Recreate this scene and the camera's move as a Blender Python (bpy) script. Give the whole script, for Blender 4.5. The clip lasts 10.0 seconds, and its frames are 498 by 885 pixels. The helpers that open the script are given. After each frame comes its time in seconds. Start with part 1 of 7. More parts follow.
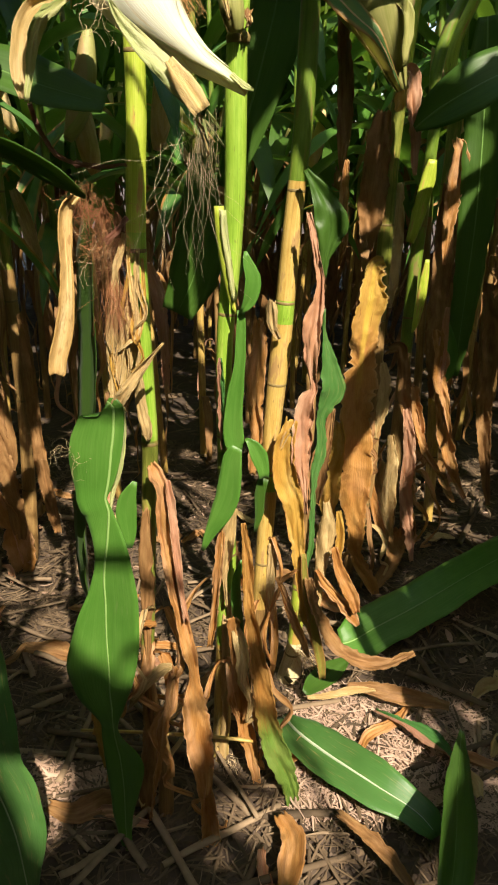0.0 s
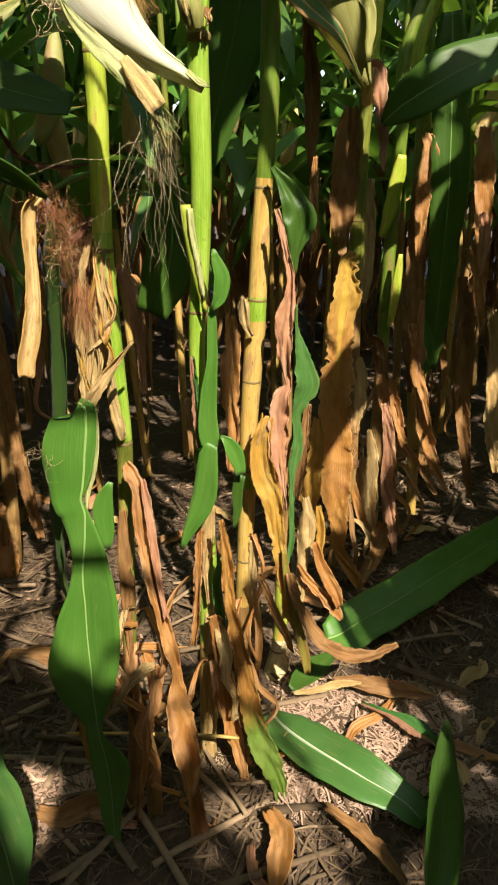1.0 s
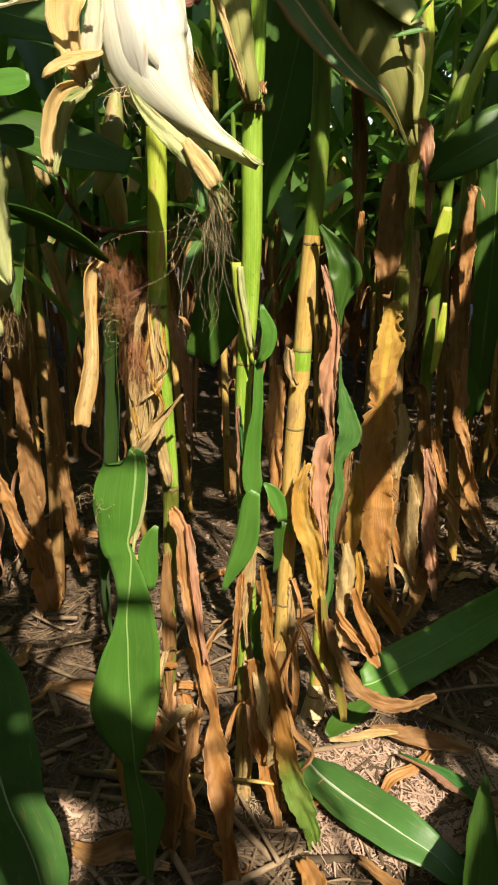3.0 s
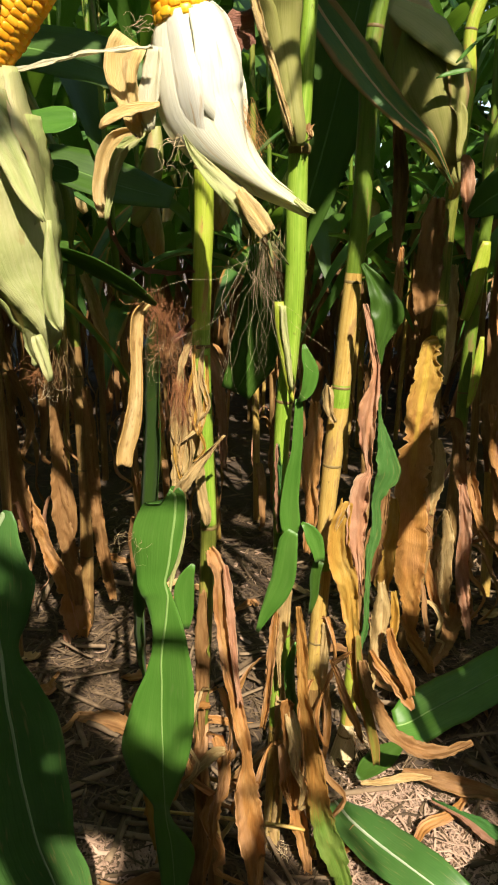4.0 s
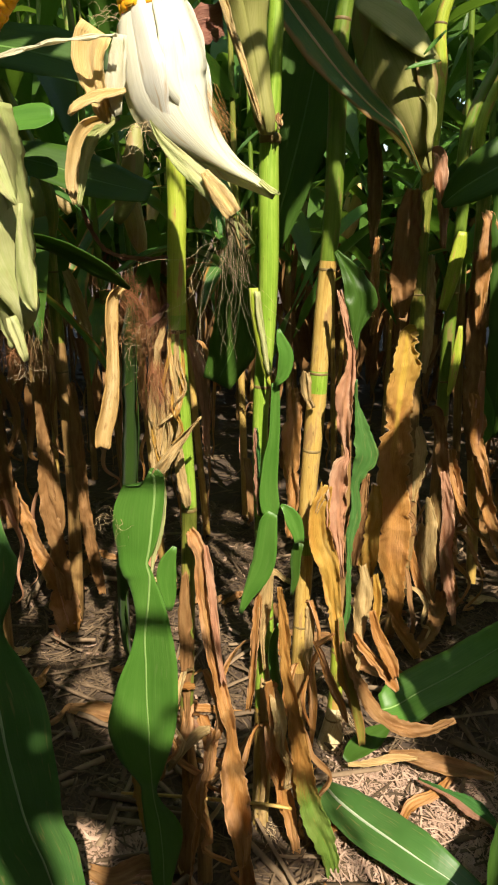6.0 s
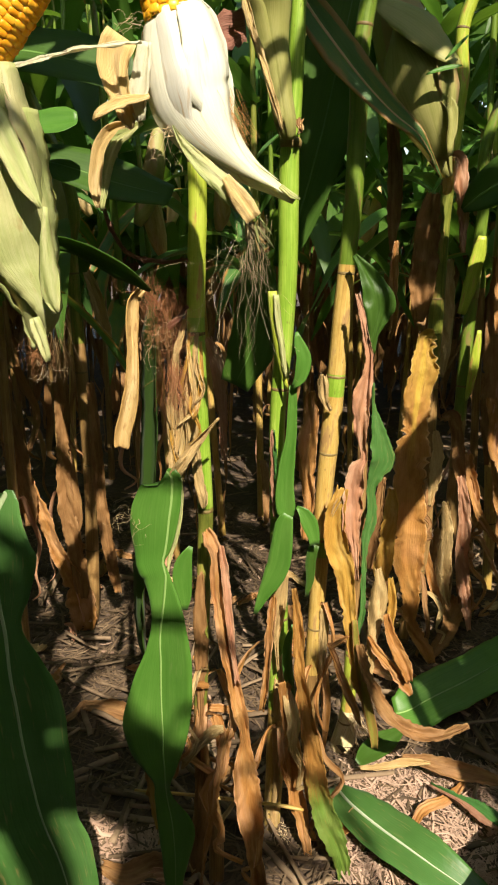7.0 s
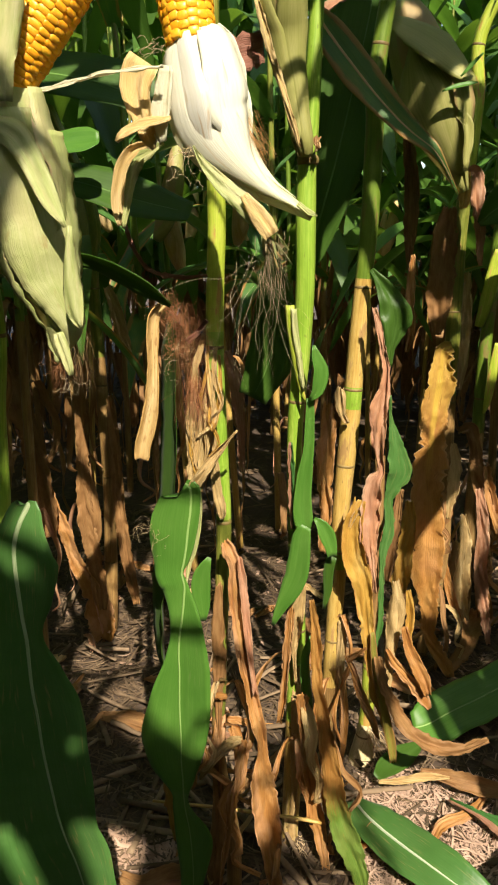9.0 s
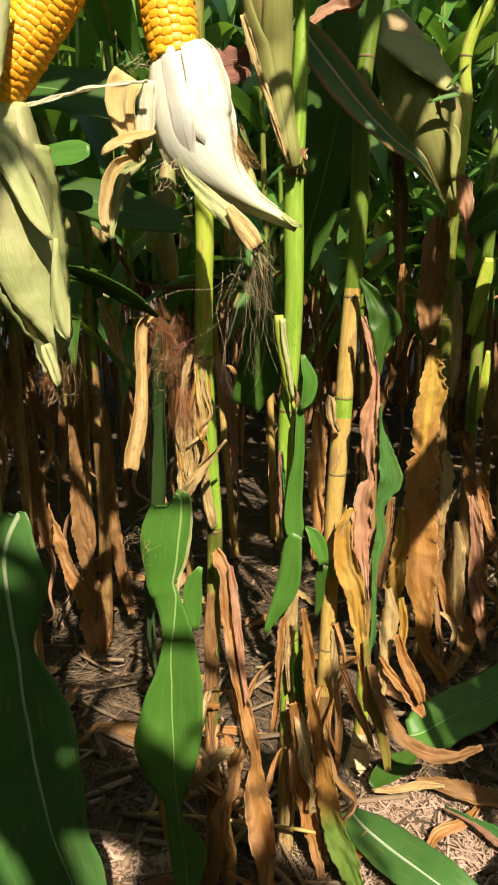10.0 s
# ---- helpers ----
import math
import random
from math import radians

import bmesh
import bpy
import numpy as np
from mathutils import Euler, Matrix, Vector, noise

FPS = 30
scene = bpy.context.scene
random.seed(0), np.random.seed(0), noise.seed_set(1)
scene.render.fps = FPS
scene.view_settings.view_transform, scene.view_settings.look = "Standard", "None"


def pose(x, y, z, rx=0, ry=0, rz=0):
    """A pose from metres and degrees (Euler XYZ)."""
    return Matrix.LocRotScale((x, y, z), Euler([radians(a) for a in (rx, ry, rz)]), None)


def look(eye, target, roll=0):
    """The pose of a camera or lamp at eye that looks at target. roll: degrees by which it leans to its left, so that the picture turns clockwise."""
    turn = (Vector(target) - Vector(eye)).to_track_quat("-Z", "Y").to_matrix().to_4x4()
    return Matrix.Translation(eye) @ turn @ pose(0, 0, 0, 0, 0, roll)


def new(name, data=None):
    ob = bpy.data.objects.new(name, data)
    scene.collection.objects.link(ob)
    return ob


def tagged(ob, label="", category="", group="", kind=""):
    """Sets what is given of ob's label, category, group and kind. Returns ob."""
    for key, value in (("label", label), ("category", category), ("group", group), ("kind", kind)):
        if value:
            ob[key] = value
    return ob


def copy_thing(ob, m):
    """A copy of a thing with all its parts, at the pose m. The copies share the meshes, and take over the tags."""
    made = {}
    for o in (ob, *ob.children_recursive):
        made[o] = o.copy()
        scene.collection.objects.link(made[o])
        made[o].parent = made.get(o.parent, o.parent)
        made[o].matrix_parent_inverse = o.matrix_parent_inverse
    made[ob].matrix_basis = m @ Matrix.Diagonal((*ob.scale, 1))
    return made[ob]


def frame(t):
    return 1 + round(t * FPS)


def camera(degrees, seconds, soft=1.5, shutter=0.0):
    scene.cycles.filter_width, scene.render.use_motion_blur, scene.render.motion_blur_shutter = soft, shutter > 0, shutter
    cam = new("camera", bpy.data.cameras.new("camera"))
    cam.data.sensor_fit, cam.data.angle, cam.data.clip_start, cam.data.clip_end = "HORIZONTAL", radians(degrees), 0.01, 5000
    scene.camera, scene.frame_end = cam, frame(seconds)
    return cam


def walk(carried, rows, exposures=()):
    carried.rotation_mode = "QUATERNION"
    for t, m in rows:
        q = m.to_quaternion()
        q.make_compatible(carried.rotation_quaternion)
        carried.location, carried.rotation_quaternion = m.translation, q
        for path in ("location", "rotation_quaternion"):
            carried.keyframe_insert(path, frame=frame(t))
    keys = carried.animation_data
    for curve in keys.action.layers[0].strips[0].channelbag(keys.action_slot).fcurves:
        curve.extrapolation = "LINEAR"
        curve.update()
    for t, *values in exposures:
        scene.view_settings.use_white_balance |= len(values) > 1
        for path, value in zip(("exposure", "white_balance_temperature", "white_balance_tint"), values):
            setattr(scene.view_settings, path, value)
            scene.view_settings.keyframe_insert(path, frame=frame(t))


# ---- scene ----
cam = camera(39.5, 10.0, 2.0)
PATH = [
    (0, (0.12, 0.353, 0.919), (-0.011, 2.203, 0.172), 1.0),
    (0.5, (0.135, 0.352, 0.92), (0.048, 2.203, 0.169), -0.0),
    (1, (0.136, 0.349, 0.915), (0.041, 2.203, 0.171), -0.4),
    (1.5, (0.133, 0.334, 0.928), (-0.009, 2.197, 0.214), -0.4),
    (2, (0.136, 0.334, 0.937), (-0.049, 2.211, 0.271), -0.8),
    (3.3, (0.13, 0.331, 0.945), (-0.09, 2.212, 0.301), 0.1),
    (3.5, (0.116, 0.33, 0.95), (-0.111, 2.216, 0.326), 0.3),
    (4, (0.113, 0.344, 0.961), (-0.172, 2.232, 0.363), 0.3),
    (4.5, (0.135, 0.346, 0.95), (-0.161, 2.229, 0.345), -0.8),
    (5, (0.143, 0.327, 0.948), (-0.122, 2.217, 0.351), -0.9),
    (6.5, (0.132, 0.319, 0.942), (-0.14, 2.211, 0.354), -0.4),
    (7, (0.135, 0.315, 0.945), (-0.176, 2.202, 0.361), -0.3),
    (7.5, (0.12, 0.326, 0.946), (-0.242, 2.204, 0.361), 0.2),
    (8, (0.134, 0.313, 0.949), (-0.25, 2.188, 0.369), -0.9),
    (8.5, (0.139, 0.305, 0.942), (-0.226, 2.188, 0.374), -1.1),
    (9, (0.136, 0.305, 0.947), (-0.226, 2.194, 0.399), -0.7),
    (9.5, (0.135, 0.311, 0.95), (-0.237, 2.202, 0.415), -0.7),
    (10, (0.146, 0.303, 0.948), (-0.21, 2.2, 0.425), -1.1),
]
walk(cam, [(t, look(eye, target, roll)) for t, eye, target, roll in PATH], [(0, 0.95, 7350, 9.5), (1.5, 0.95, 7350, 9.5), (3.0, 0.88, 7350, 9.5), (10, 0.85, 7350, 9.5)])

# ---- light ----
SUN = Vector((0.30, -0.70, 0.76)).normalized()          # towards the sun
world = bpy.data.worlds.new("sky")
scene.world = world
world.use_nodes = True
wn = world.node_tree
sky = wn.nodes.new("ShaderNodeTexSky")
sky.sky_type, sky.sun_disc = "NISHITA", False
sky.sun_elevation = math.asin(SUN.z)
sky.sun_rotation = math.atan2(SUN.x, SUN.y)
wn.links.new(sky.outputs[0], wn.nodes["Background"].inputs[0])
wn.nodes["Background"].inputs[1].default_value = 0.15
lamp = bpy.data.lights.new("sun", "SUN")
lamp.energy, lamp.angle, lamp.color = 4.7, radians(0.6), (1.0, 0.95, 0.86)
new("sun", lamp).matrix_world = look(SUN * 20, (0, 0, 0))

# ---- materials ----
def start(name):
    m = bpy.data.materials.new(name)
    m.use_nodes = True
    nt = m.node_tree
    return m, nt, nt.nodes["Principled BSDF"]


def node(nt, kind, ins=None, op=None):
    n = nt.nodes.new(kind)
    if op:
        n.operation = op
    for key, value in (ins or {}).items():
        if isinstance(value, bpy.types.NodeSocket):
            nt.links.new(value, n.inputs[key])
        else:
            n.inputs[key].default_value = value
    return n


def calc(nt, op, a, b=0.0, clamp=False):
    n = node(nt, "ShaderNodeMath", {0: a, 1: b}, op)
    n.use_clamp = clamp
    return n.outputs[0]


def blend(nt, f, a, b):
    n = nt.nodes.new("ShaderNodeMix")
    n.data_type = "RGBA"
    for key, value in ((0, f), (6, a), (7, b)):
        if isinstance(value, bpy.types.NodeSocket):
            nt.links.new(value, n.inputs[key])
        else:
            n.inputs[key].default_value = value if key == 0 else (*value, 1)
    return n.outputs[2]


def ramp(nt, f, lo, hi):
    n = node(nt, "ShaderNodeMapRange", {0: f, 1: lo, 2: hi})
    n.clamp = True
    return n.outputs[0]


def coords(nt):
    """across 0..1, along in metres, and a random number of the object"""
    uv = node(nt, "ShaderNodeUVMap")
    sep = node(nt, "ShaderNodeSeparateXYZ", {0: uv.outputs[0]})
    rnd = node(nt, "ShaderNodeObjectInfo").outputs["Random"]
    return sep.outputs[0], sep.outputs[1], rnd


def grain(nt, u, v, rnd, su, sv, detail=3.0, shift=0.0):
    vec = node(nt, "ShaderNodeCombineXYZ", {0: calc(nt, "MULTIPLY", u, su), 1: calc(nt, "MULTIPLY", v, sv), 2: calc(nt, "MULTIPLY_ADD", rnd, 37.0)})
    vec.inputs[2].links[0].from_node.inputs[2].default_value = shift
    return node(nt, "ShaderNodeTexNoise", {"Vector": vec.outputs[0], "Scale": 1.0, "Detail": detail, "Roughness": 0.6}).outputs[0]


def blade(name, dark, mid, light, rim=None, rim_at=0.8, half=None, spot=None, through_light=0.35, rough=0.45, relief=0.5, su=26.0, fade=None, streak=0.55, blotch=None, dash=(20.0, 24.0), mid_stripe=None, often=0.63, veins=(17.0, 0.17), glow=None):
    """A leaf or husk: streaks along its length, blotches, a withered rim or half, spots."""
    m, nt, bsdf = start(name)
    u, v, rnd = coords(nt)
    fine = grain(nt, u, v, rnd, su, 5.0)
    broad = grain(nt, u, v, rnd, 2.2, 13.0, 4.0, 5.0)
    f = calc(nt, "ADD", calc(nt, "MULTIPLY", fine, streak), calc(nt, "MULTIPLY", broad, 1 - streak))
    col = blend(nt, ramp(nt, f, 0.34, 0.5), dark, mid)
    col = blend(nt, ramp(nt, f, 0.5, 0.68), col, light)
    if blotch:
        # cloudy patches of another tone, and fine puckers
        cloud = grain(nt, u, v, rnd, 1.6, 9.0, 3.0, 31.0)
        col = blend(nt, calc(nt, "MULTIPLY", ramp(nt, cloud, 0.48, 0.66), 0.75), col, blotch)
        pucker = grain(nt, u, v, rnd, 4.0, 42.0, 4.0, 41.0)
        col = blend(nt, calc(nt, "MULTIPLY", ramp(nt, pucker, 0.5, 0.72), 0.4), col, dark)
    if half:
        # one half of the blade is withered, the other green
        edge = calc(nt, "ADD", u, calc(nt, "MULTIPLY", calc(nt, "SUBTRACT", broad, 0.5), 0.5))
        col = blend(nt, ramp(nt, edge, half[0] - 0.03, half[0] + 0.03), col, blend(nt, ramp(nt, f, 0.35, 0.65), half[1], half[2]))
    if fade:
        # another colour near the foot of the blade
        at = calc(nt, "ADD", v, calc(nt, "MULTIPLY", calc(nt, "SUBTRACT", fine, 0.5), 0.12))
        col = blend(nt, ramp(nt, at, fade[1], fade[2]), blend(nt, ramp(nt, f, 0.38, 0.62), fade[0], fade[3]), col)
    if rim:
        e = calc(nt, "MULTIPLY", calc(nt, "ABSOLUTE", calc(nt, "SUBTRACT", u, 0.5)), 2.0)
        e = calc(nt, "ADD", e, calc(nt, "MULTIPLY", calc(nt, "SUBTRACT", broad, 0.5), 0.9))
        col = blend(nt, ramp(nt, e, rim_at, rim_at + 0.14), col, rim)
    if mid_stripe:
        e = calc(nt, "ABSOLUTE", calc(nt, "ADD", calc(nt, "SUBTRACT", u, 0.5), calc(nt, "MULTIPLY", calc(nt, "SUBTRACT", broad, 0.5), 0.1)))
        f = calc(nt, "MULTIPLY", ramp(nt, e, mid_stripe[1], mid_stripe[1] * 0.4), ramp(nt, v, mid_stripe[3], mid_stripe[2]))
        col = blend(nt, f, col, mid_stripe[0])
    if spot:
        sp = grain(nt, u, v, rnd, dash[0], dash[1], 2.0, 11.0)
        col = blend(nt, calc(nt, "MULTIPLY", ramp(nt, sp, often, often + 0.11), 0.6), col, spot)
    col = blend(nt, calc(nt, "MULTIPLY", rnd, 0.25), col, mid)
    # fine veins along the blade
    way = calc(nt, "ADD", calc(nt, "MULTIPLY", u, veins[0]), calc(nt, "MULTIPLY", calc(nt, "SUBTRACT", grain(nt, u, v, rnd, 3.0, 18.0, 2.0, 61.0), 0.5), 1.6))
    vein = ramp(nt, calc(nt, "PINGPONG", way, 0.5), 0.0, 0.2)
    col = blend(nt, calc(nt, "MULTIPLY", calc(nt, "SUBTRACT", 1.0, vein), calc(nt, "MULTIPLY", ramp(nt, broad, 0.3, 0.65), veins[1])), col, tuple(c * 0.35 for c in dark))
    nt.links.new(col, bsdf.inputs["Base Color"])
    nt.links.new(calc(nt, "ADD", rough - 0.12, calc(nt, "MULTIPLY", fine, 0.25)), bsdf.inputs["Roughness"])
    rib = grain(nt, u, v, rnd, su * 2.2, 1.5, 2.0, 3.0)
    height = calc(nt, "ADD", calc(nt, "ADD", rib, calc(nt, "MULTIPLY", vein, 1.6 * veins[1])), calc(nt, "MULTIPLY", broad, 1.5))
    if glow:
        bsdf.inputs["Sheen Weight"].default_value = 0.07
        bsdf.inputs["Sheen Roughness"].default_value = 0.45
    if blotch:
        height = calc(nt, "ADD", height, calc(nt, "MULTIPLY", pucker, 2.2))
    bump = node(nt, "ShaderNodeBump", {"Height": height, "Strength": relief, "Distance": 0.002})
    nt.links.new(bump.outputs[0], bsdf.inputs["Normal"])
    tr = node(nt, "ShaderNodeBsdfTranslucent", {"Color": blend(nt, 0.5, col, glow) if glow else col, "Normal": bump.outputs[0]})
    mix = node(nt, "ShaderNodeMixShader", {0: through_light, 1: bsdf.outputs[0], 2: tr.outputs[0]})
    nt.links.new(mix.outputs[0], nt.nodes["Material Output"].inputs[0])
    return m


def cane(name, dark, mid, light, patch=None, rough=0.4):
    """A stalk: fine lines along it, blotches and a few scars."""
    m, nt, bsdf = start(name)
    u, v, rnd = coords(nt)
    fine = grain(nt, u, v, rnd, 34.0, 3.0)
    broad = grain(nt, u, v, rnd, 3.0, 16.0, 4.0, 5.0)
    f = calc(nt, "ADD", calc(nt, "MULTIPLY", fine, 0.5), calc(nt, "MULTIPLY", broad, 0.5))
    col = blend(nt, ramp(nt, f, 0.36, 0.5), dark, mid)
    col = blend(nt, ramp(nt, f, 0.5, 0.66), col, light)
    if patch:
        col = blend(nt, ramp(nt, broad, 0.56, 0.64), col, patch)
    scar = grain(nt, u, v, rnd, 12.0, 70.0, 2.0, 21.0)
    col = blend(nt, calc(nt, "MULTIPLY", ramp(nt, scar, 0.66, 0.74), 0.6), col, (0.09, 0.045, 0.02))
    nt.links.new(col, bsdf.inputs["Base Color"])
    nt.links.new(calc(nt, "ADD", rough - 0.1, calc(nt, "MULTIPLY", broad, 0.2)), bsdf.inputs["Roughness"])
    bump = node(nt, "ShaderNodeBump", {"Height": calc(nt, "ADD", fine, scar), "Strength": 0.35, "Distance": 0.0012})
    nt.links.new(bump.outputs[0], bsdf.inputs["Normal"])
    return m


def plain(name, a, b, scale=60.0, rough=0.6, relief=0.3, sss=0.0):
    """Noise between two colours, in object space, with a second, larger scale."""
    m, nt, bsdf = start(name)
    tc = node(nt, "ShaderNodeTexCoord").outputs["Object"]
    rnd = node(nt, "ShaderNodeObjectInfo").outputs["Random"]
    isle = node(nt, "ShaderNodeNewGeometry").outputs["Random Per Island"]
    n1 = node(nt, "ShaderNodeTexNoise", {"Vector": tc, "Scale": scale, "Detail": 4.0}).outputs[0]
    n2 = node(nt, "ShaderNodeTexNoise", {"Vector": tc, "Scale": scale * 0.12, "Detail": 2.0}).outputs[0]
    f = calc(nt, "ADD", calc(nt, "MULTIPLY", n1, 0.4), calc(nt, "ADD", calc(nt, "MULTIPLY", n2, 0.2), calc(nt, "MULTIPLY", calc(nt, "ADD", rnd, isle), 0.2)))
    nt.links.new(blend(nt, ramp(nt, f, 0.28, 0.72), a, b), bsdf.inputs["Base Color"])
    bsdf.inputs["Roughness"].default_value = rough
    if sss:
        bsdf.inputs["Subsurface Weight"].default_value = sss
        bsdf.inputs["Subsurface Radius"].default_value = (0.004, 0.002, 0.0008)
    bump = node(nt, "ShaderNodeBump", {"Height": n1, "Strength": relief, "Distance": 0.002})
    nt.links.new(bump.outputs[0], bsdf.inputs["Normal"])
    return m


GREEN = blade("leaf_green", (0.062, 0.19, 0.024), (0.092, 0.24, 0.036), (0.135, 0.30, 0.054), spot=(0.16, 0.26, 0.07), through_light=0.28, rough=0.36, relief=0.16, streak=0.35, veins=(26.0, 0.16), glow=(0.20, 0.42, 0.03))
GREEN_WORN = blade("leaf_green_worn", (0.05, 0.155, 0.03), (0.078, 0.205, 0.048), (0.115, 0.255, 0.07), rim=(0.30, 0.17, 0.06), rim_at=1.08, spot=(0.42, 0.30, 0.12), through_light=0.22, rough=0.36, relief=0.2, streak=0.25, dash=(34.0, 22.0), often=0.61, blotch=(0.07, 0.17, 0.04), veins=(26.0, 0.22), glow=(0.20, 0.42, 0.03))
# deep leaf green; on some leaves this tone also stands in for shade
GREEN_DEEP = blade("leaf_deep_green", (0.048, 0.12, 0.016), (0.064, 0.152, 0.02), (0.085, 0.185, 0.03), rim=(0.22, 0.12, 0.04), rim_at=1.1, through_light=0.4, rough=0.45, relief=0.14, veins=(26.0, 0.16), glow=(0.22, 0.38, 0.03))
GREEN_RUST = blade("leaf_green_rusty_rim", (0.05, 0.15, 0.03), (0.08, 0.21, 0.045), (0.24, 0.29, 0.04), rim=(0.46, 0.20, 0.05), rim_at=0.66, rough=0.42, relief=0.2, streak=0.3, through_light=0.35, glow=(0.22, 0.38, 0.03))
HALF_PINK = blade("leaf_half_withered", (0.045, 0.16, 0.03), (0.07, 0.22, 0.05), (0.10, 0.28, 0.07), half=(0.52, (0.36, 0.16, 0.09), (0.56, 0.31, 0.21)), rough=0.5)
DRY = blade("leaf_dry", (0.32, 0.125, 0.03), (0.48, 0.228, 0.066), (0.63, 0.385, 0.165), rim=(0.62, 0.34, 0.18), rim_at=0.9, spot=(0.24, 0.10, 0.03), through_light=0.25, rough=0.6, relief=0.34, streak=0.25, blotch=(0.62, 0.36, 0.20))
# darker dry brown, used too as the shaded tone of a withered leaf
DRY_DARK = blade("leaf_dry_dark", (0.17, 0.075, 0.024), (0.31, 0.16, 0.06), (0.46, 0.27, 0.11), spot=(0.1, 0.04, 0.012), through_light=0.22, rough=0.65, relief=0.34, streak=0.3, blotch=(0.44, 0.22, 0.08))
DRY_PINK = blade("leaf_dry_pink", (0.46, 0.20, 0.11), (0.58, 0.31, 0.19), (0.68, 0.44, 0.29), rim=(0.64, 0.46, 0.30), rim_at=0.95, spot=(0.3, 0.12, 0.06), through_light=0.25, rough=0.6, relief=0.34, streak=0.3, blotch=(0.60, 0.28, 0.13))
DRY_YELLOW = blade("leaf_yellow", (0.50, 0.26, 0.045), (0.62, 0.38, 0.08), (0.71, 0.51, 0.18), rim=(0.58, 0.30, 0.09), rim_at=0.88, spot=(0.40, 0.19, 0.04), through_light=0.3, rough=0.55, relief=0.34, streak=0.25, blotch=(0.60, 0.30, 0.07))
DRY_GREENEND = blade("leaf_dry_green_tip", (0.40, 0.20, 0.06), (0.36, 0.30, 0.06), (0.18, 0.32, 0.05), rim=(0.44, 0.23, 0.08), rim_at=0.7, rough=0.55)
DRY_TOP = blade("leaf_dry_yellow_top", (0.34, 0.135, 0.03), (0.50, 0.24, 0.06), (0.62, 0.36, 0.12), spot=(0.2, 0.08, 0.02), through_light=0.25, rough=0.6, relief=0.5, streak=0.25, fade=((0.56, 0.32, 0.07), 0.10, 0.19, (0.72, 0.52, 0.10)), blotch=(0.58, 0.29, 0.12), rim=(0.66, 0.42, 0.20), rim_at=0.92, mid_stripe=((0.74, 0.52, 0.09), 0.13, 0.14, 0.30))
DRY_TIP = blade("leaf_dry_green_end", (0.10, 0.20, 0.03), (0.14, 0.27, 0.04), (0.24, 0.34, 0.06), spot=(0.45, 0.33, 0.08), rough=0.5, relief=0.5, fade=((0.42, 0.18, 0.04), 0.30, 0.36, (0.62, 0.34, 0.10)), blotch=(0.22, 0.30, 0.07))
STRAW = blade("leaf_straw", (0.44, 0.28, 0.11), (0.62, 0.44, 0.20), (0.74, 0.58, 0.32), spot=(0.30, 0.15, 0.04), through_light=0.2, rough=0.55, relief=0.6, blotch=(0.56, 0.33, 0.13))
STRAW_WORN = blade("leaf_straw_spotted", (0.46, 0.27, 0.09), (0.66, 0.47, 0.21), (0.78, 0.62, 0.34), rim=(0.52, 0.31, 0.10), rim_at=0.75, spot=(0.26, 0.11, 0.03), dash=(4.0, 60.0), often=0.55, through_light=0.15, rough=0.55, relief=0.34, streak=0.3, blotch=(0.60, 0.36, 0.13))
HUSK = blade("husk_pale", (0.72, 0.66, 0.40), (0.84, 0.80, 0.60), (0.90, 0.88, 0.74), spot=(0.62, 0.48, 0.26), through_light=0.3, rough=0.5, relief=0.5, su=60.0)
HUSK_EAR = blade("husk_cream_to_green", (0.58, 0.62, 0.26), (0.76, 0.77, 0.45), (0.88, 0.86, 0.66), spot=(0.66, 0.44, 0.18), dash=(12.0, 16.0), often=0.6, through_light=0.25, rough=0.5, relief=0.3, su=30.0, streak=0.55, veins=(30.0, 0.05), fade=((0.88, 0.85, 0.74), 0.10, 0.19, (0.92, 0.90, 0.82)))
HUSK_GREEN = blade("husk_green_tinged", (0.34, 0.41, 0.115), (0.49, 0.53, 0.22), (0.67, 0.65, 0.38), rim=(0.62, 0.47, 0.25), rim_at=0.95, spot=(0.45, 0.30, 0.13), dash=(9.0, 40.0), through_light=0.25, rough=0.45, relief=0.4, su=50.0, streak=0.3, blotch=(0.60, 0.55, 0.28), veins=(26.0, 0.07))
HUSK_OLIVE = blade("husk_olive", (0.32, 0.33, 0.09), (0.43, 0.42, 0.14), (0.54, 0.50, 0.20), rim=(0.50, 0.34, 0.16), rim_at=0.95, through_light=0.3, rough=0.45, relief=0.22, su=60.0, veins=(26.0, 0.07))
HUSK_TAN = blade("husk_dry", (0.60, 0.38, 0.13), (0.80, 0.57, 0.24), (0.89, 0.70, 0.36), spot=(0.50, 0.30, 0.10), through_light=0.2, rough=0.6, relief=0.6, su=34.0, streak=0.6, blotch=(0.86, 0.68, 0.40), veins=(30.0, 0.2))
RUST = blade("leaf_rust_red", (0.38, 0.14, 0.10), (0.52, 0.23, 0.16), (0.63, 0.34, 0.25), through_light=0.3, rough=0.6, relief=1.2)
RIB_PALE = plain("midrib_pale", (0.17, 0.33, 0.07), (0.26, 0.41, 0.13), 80.0, 0.45)
RIB_WHITE = plain("midrib_white", (0.27, 0.38, 0.17), (0.42, 0.51, 0.29), 80.0, 0.45)
RIB_CREAM = plain("midrib_cream", (0.48, 0.56, 0.38), (0.64, 0.70, 0.52), 80.0, 0.45)
RIB_GREEN = plain("midrib_green", (0.10, 0.22, 0.04), (0.16, 0.30, 0.07), 80.0, 0.45)
RIB_DRY = plain("midrib_dry", (0.46, 0.28, 0.11), (0.62, 0.42, 0.2), 80.0, 0.6)
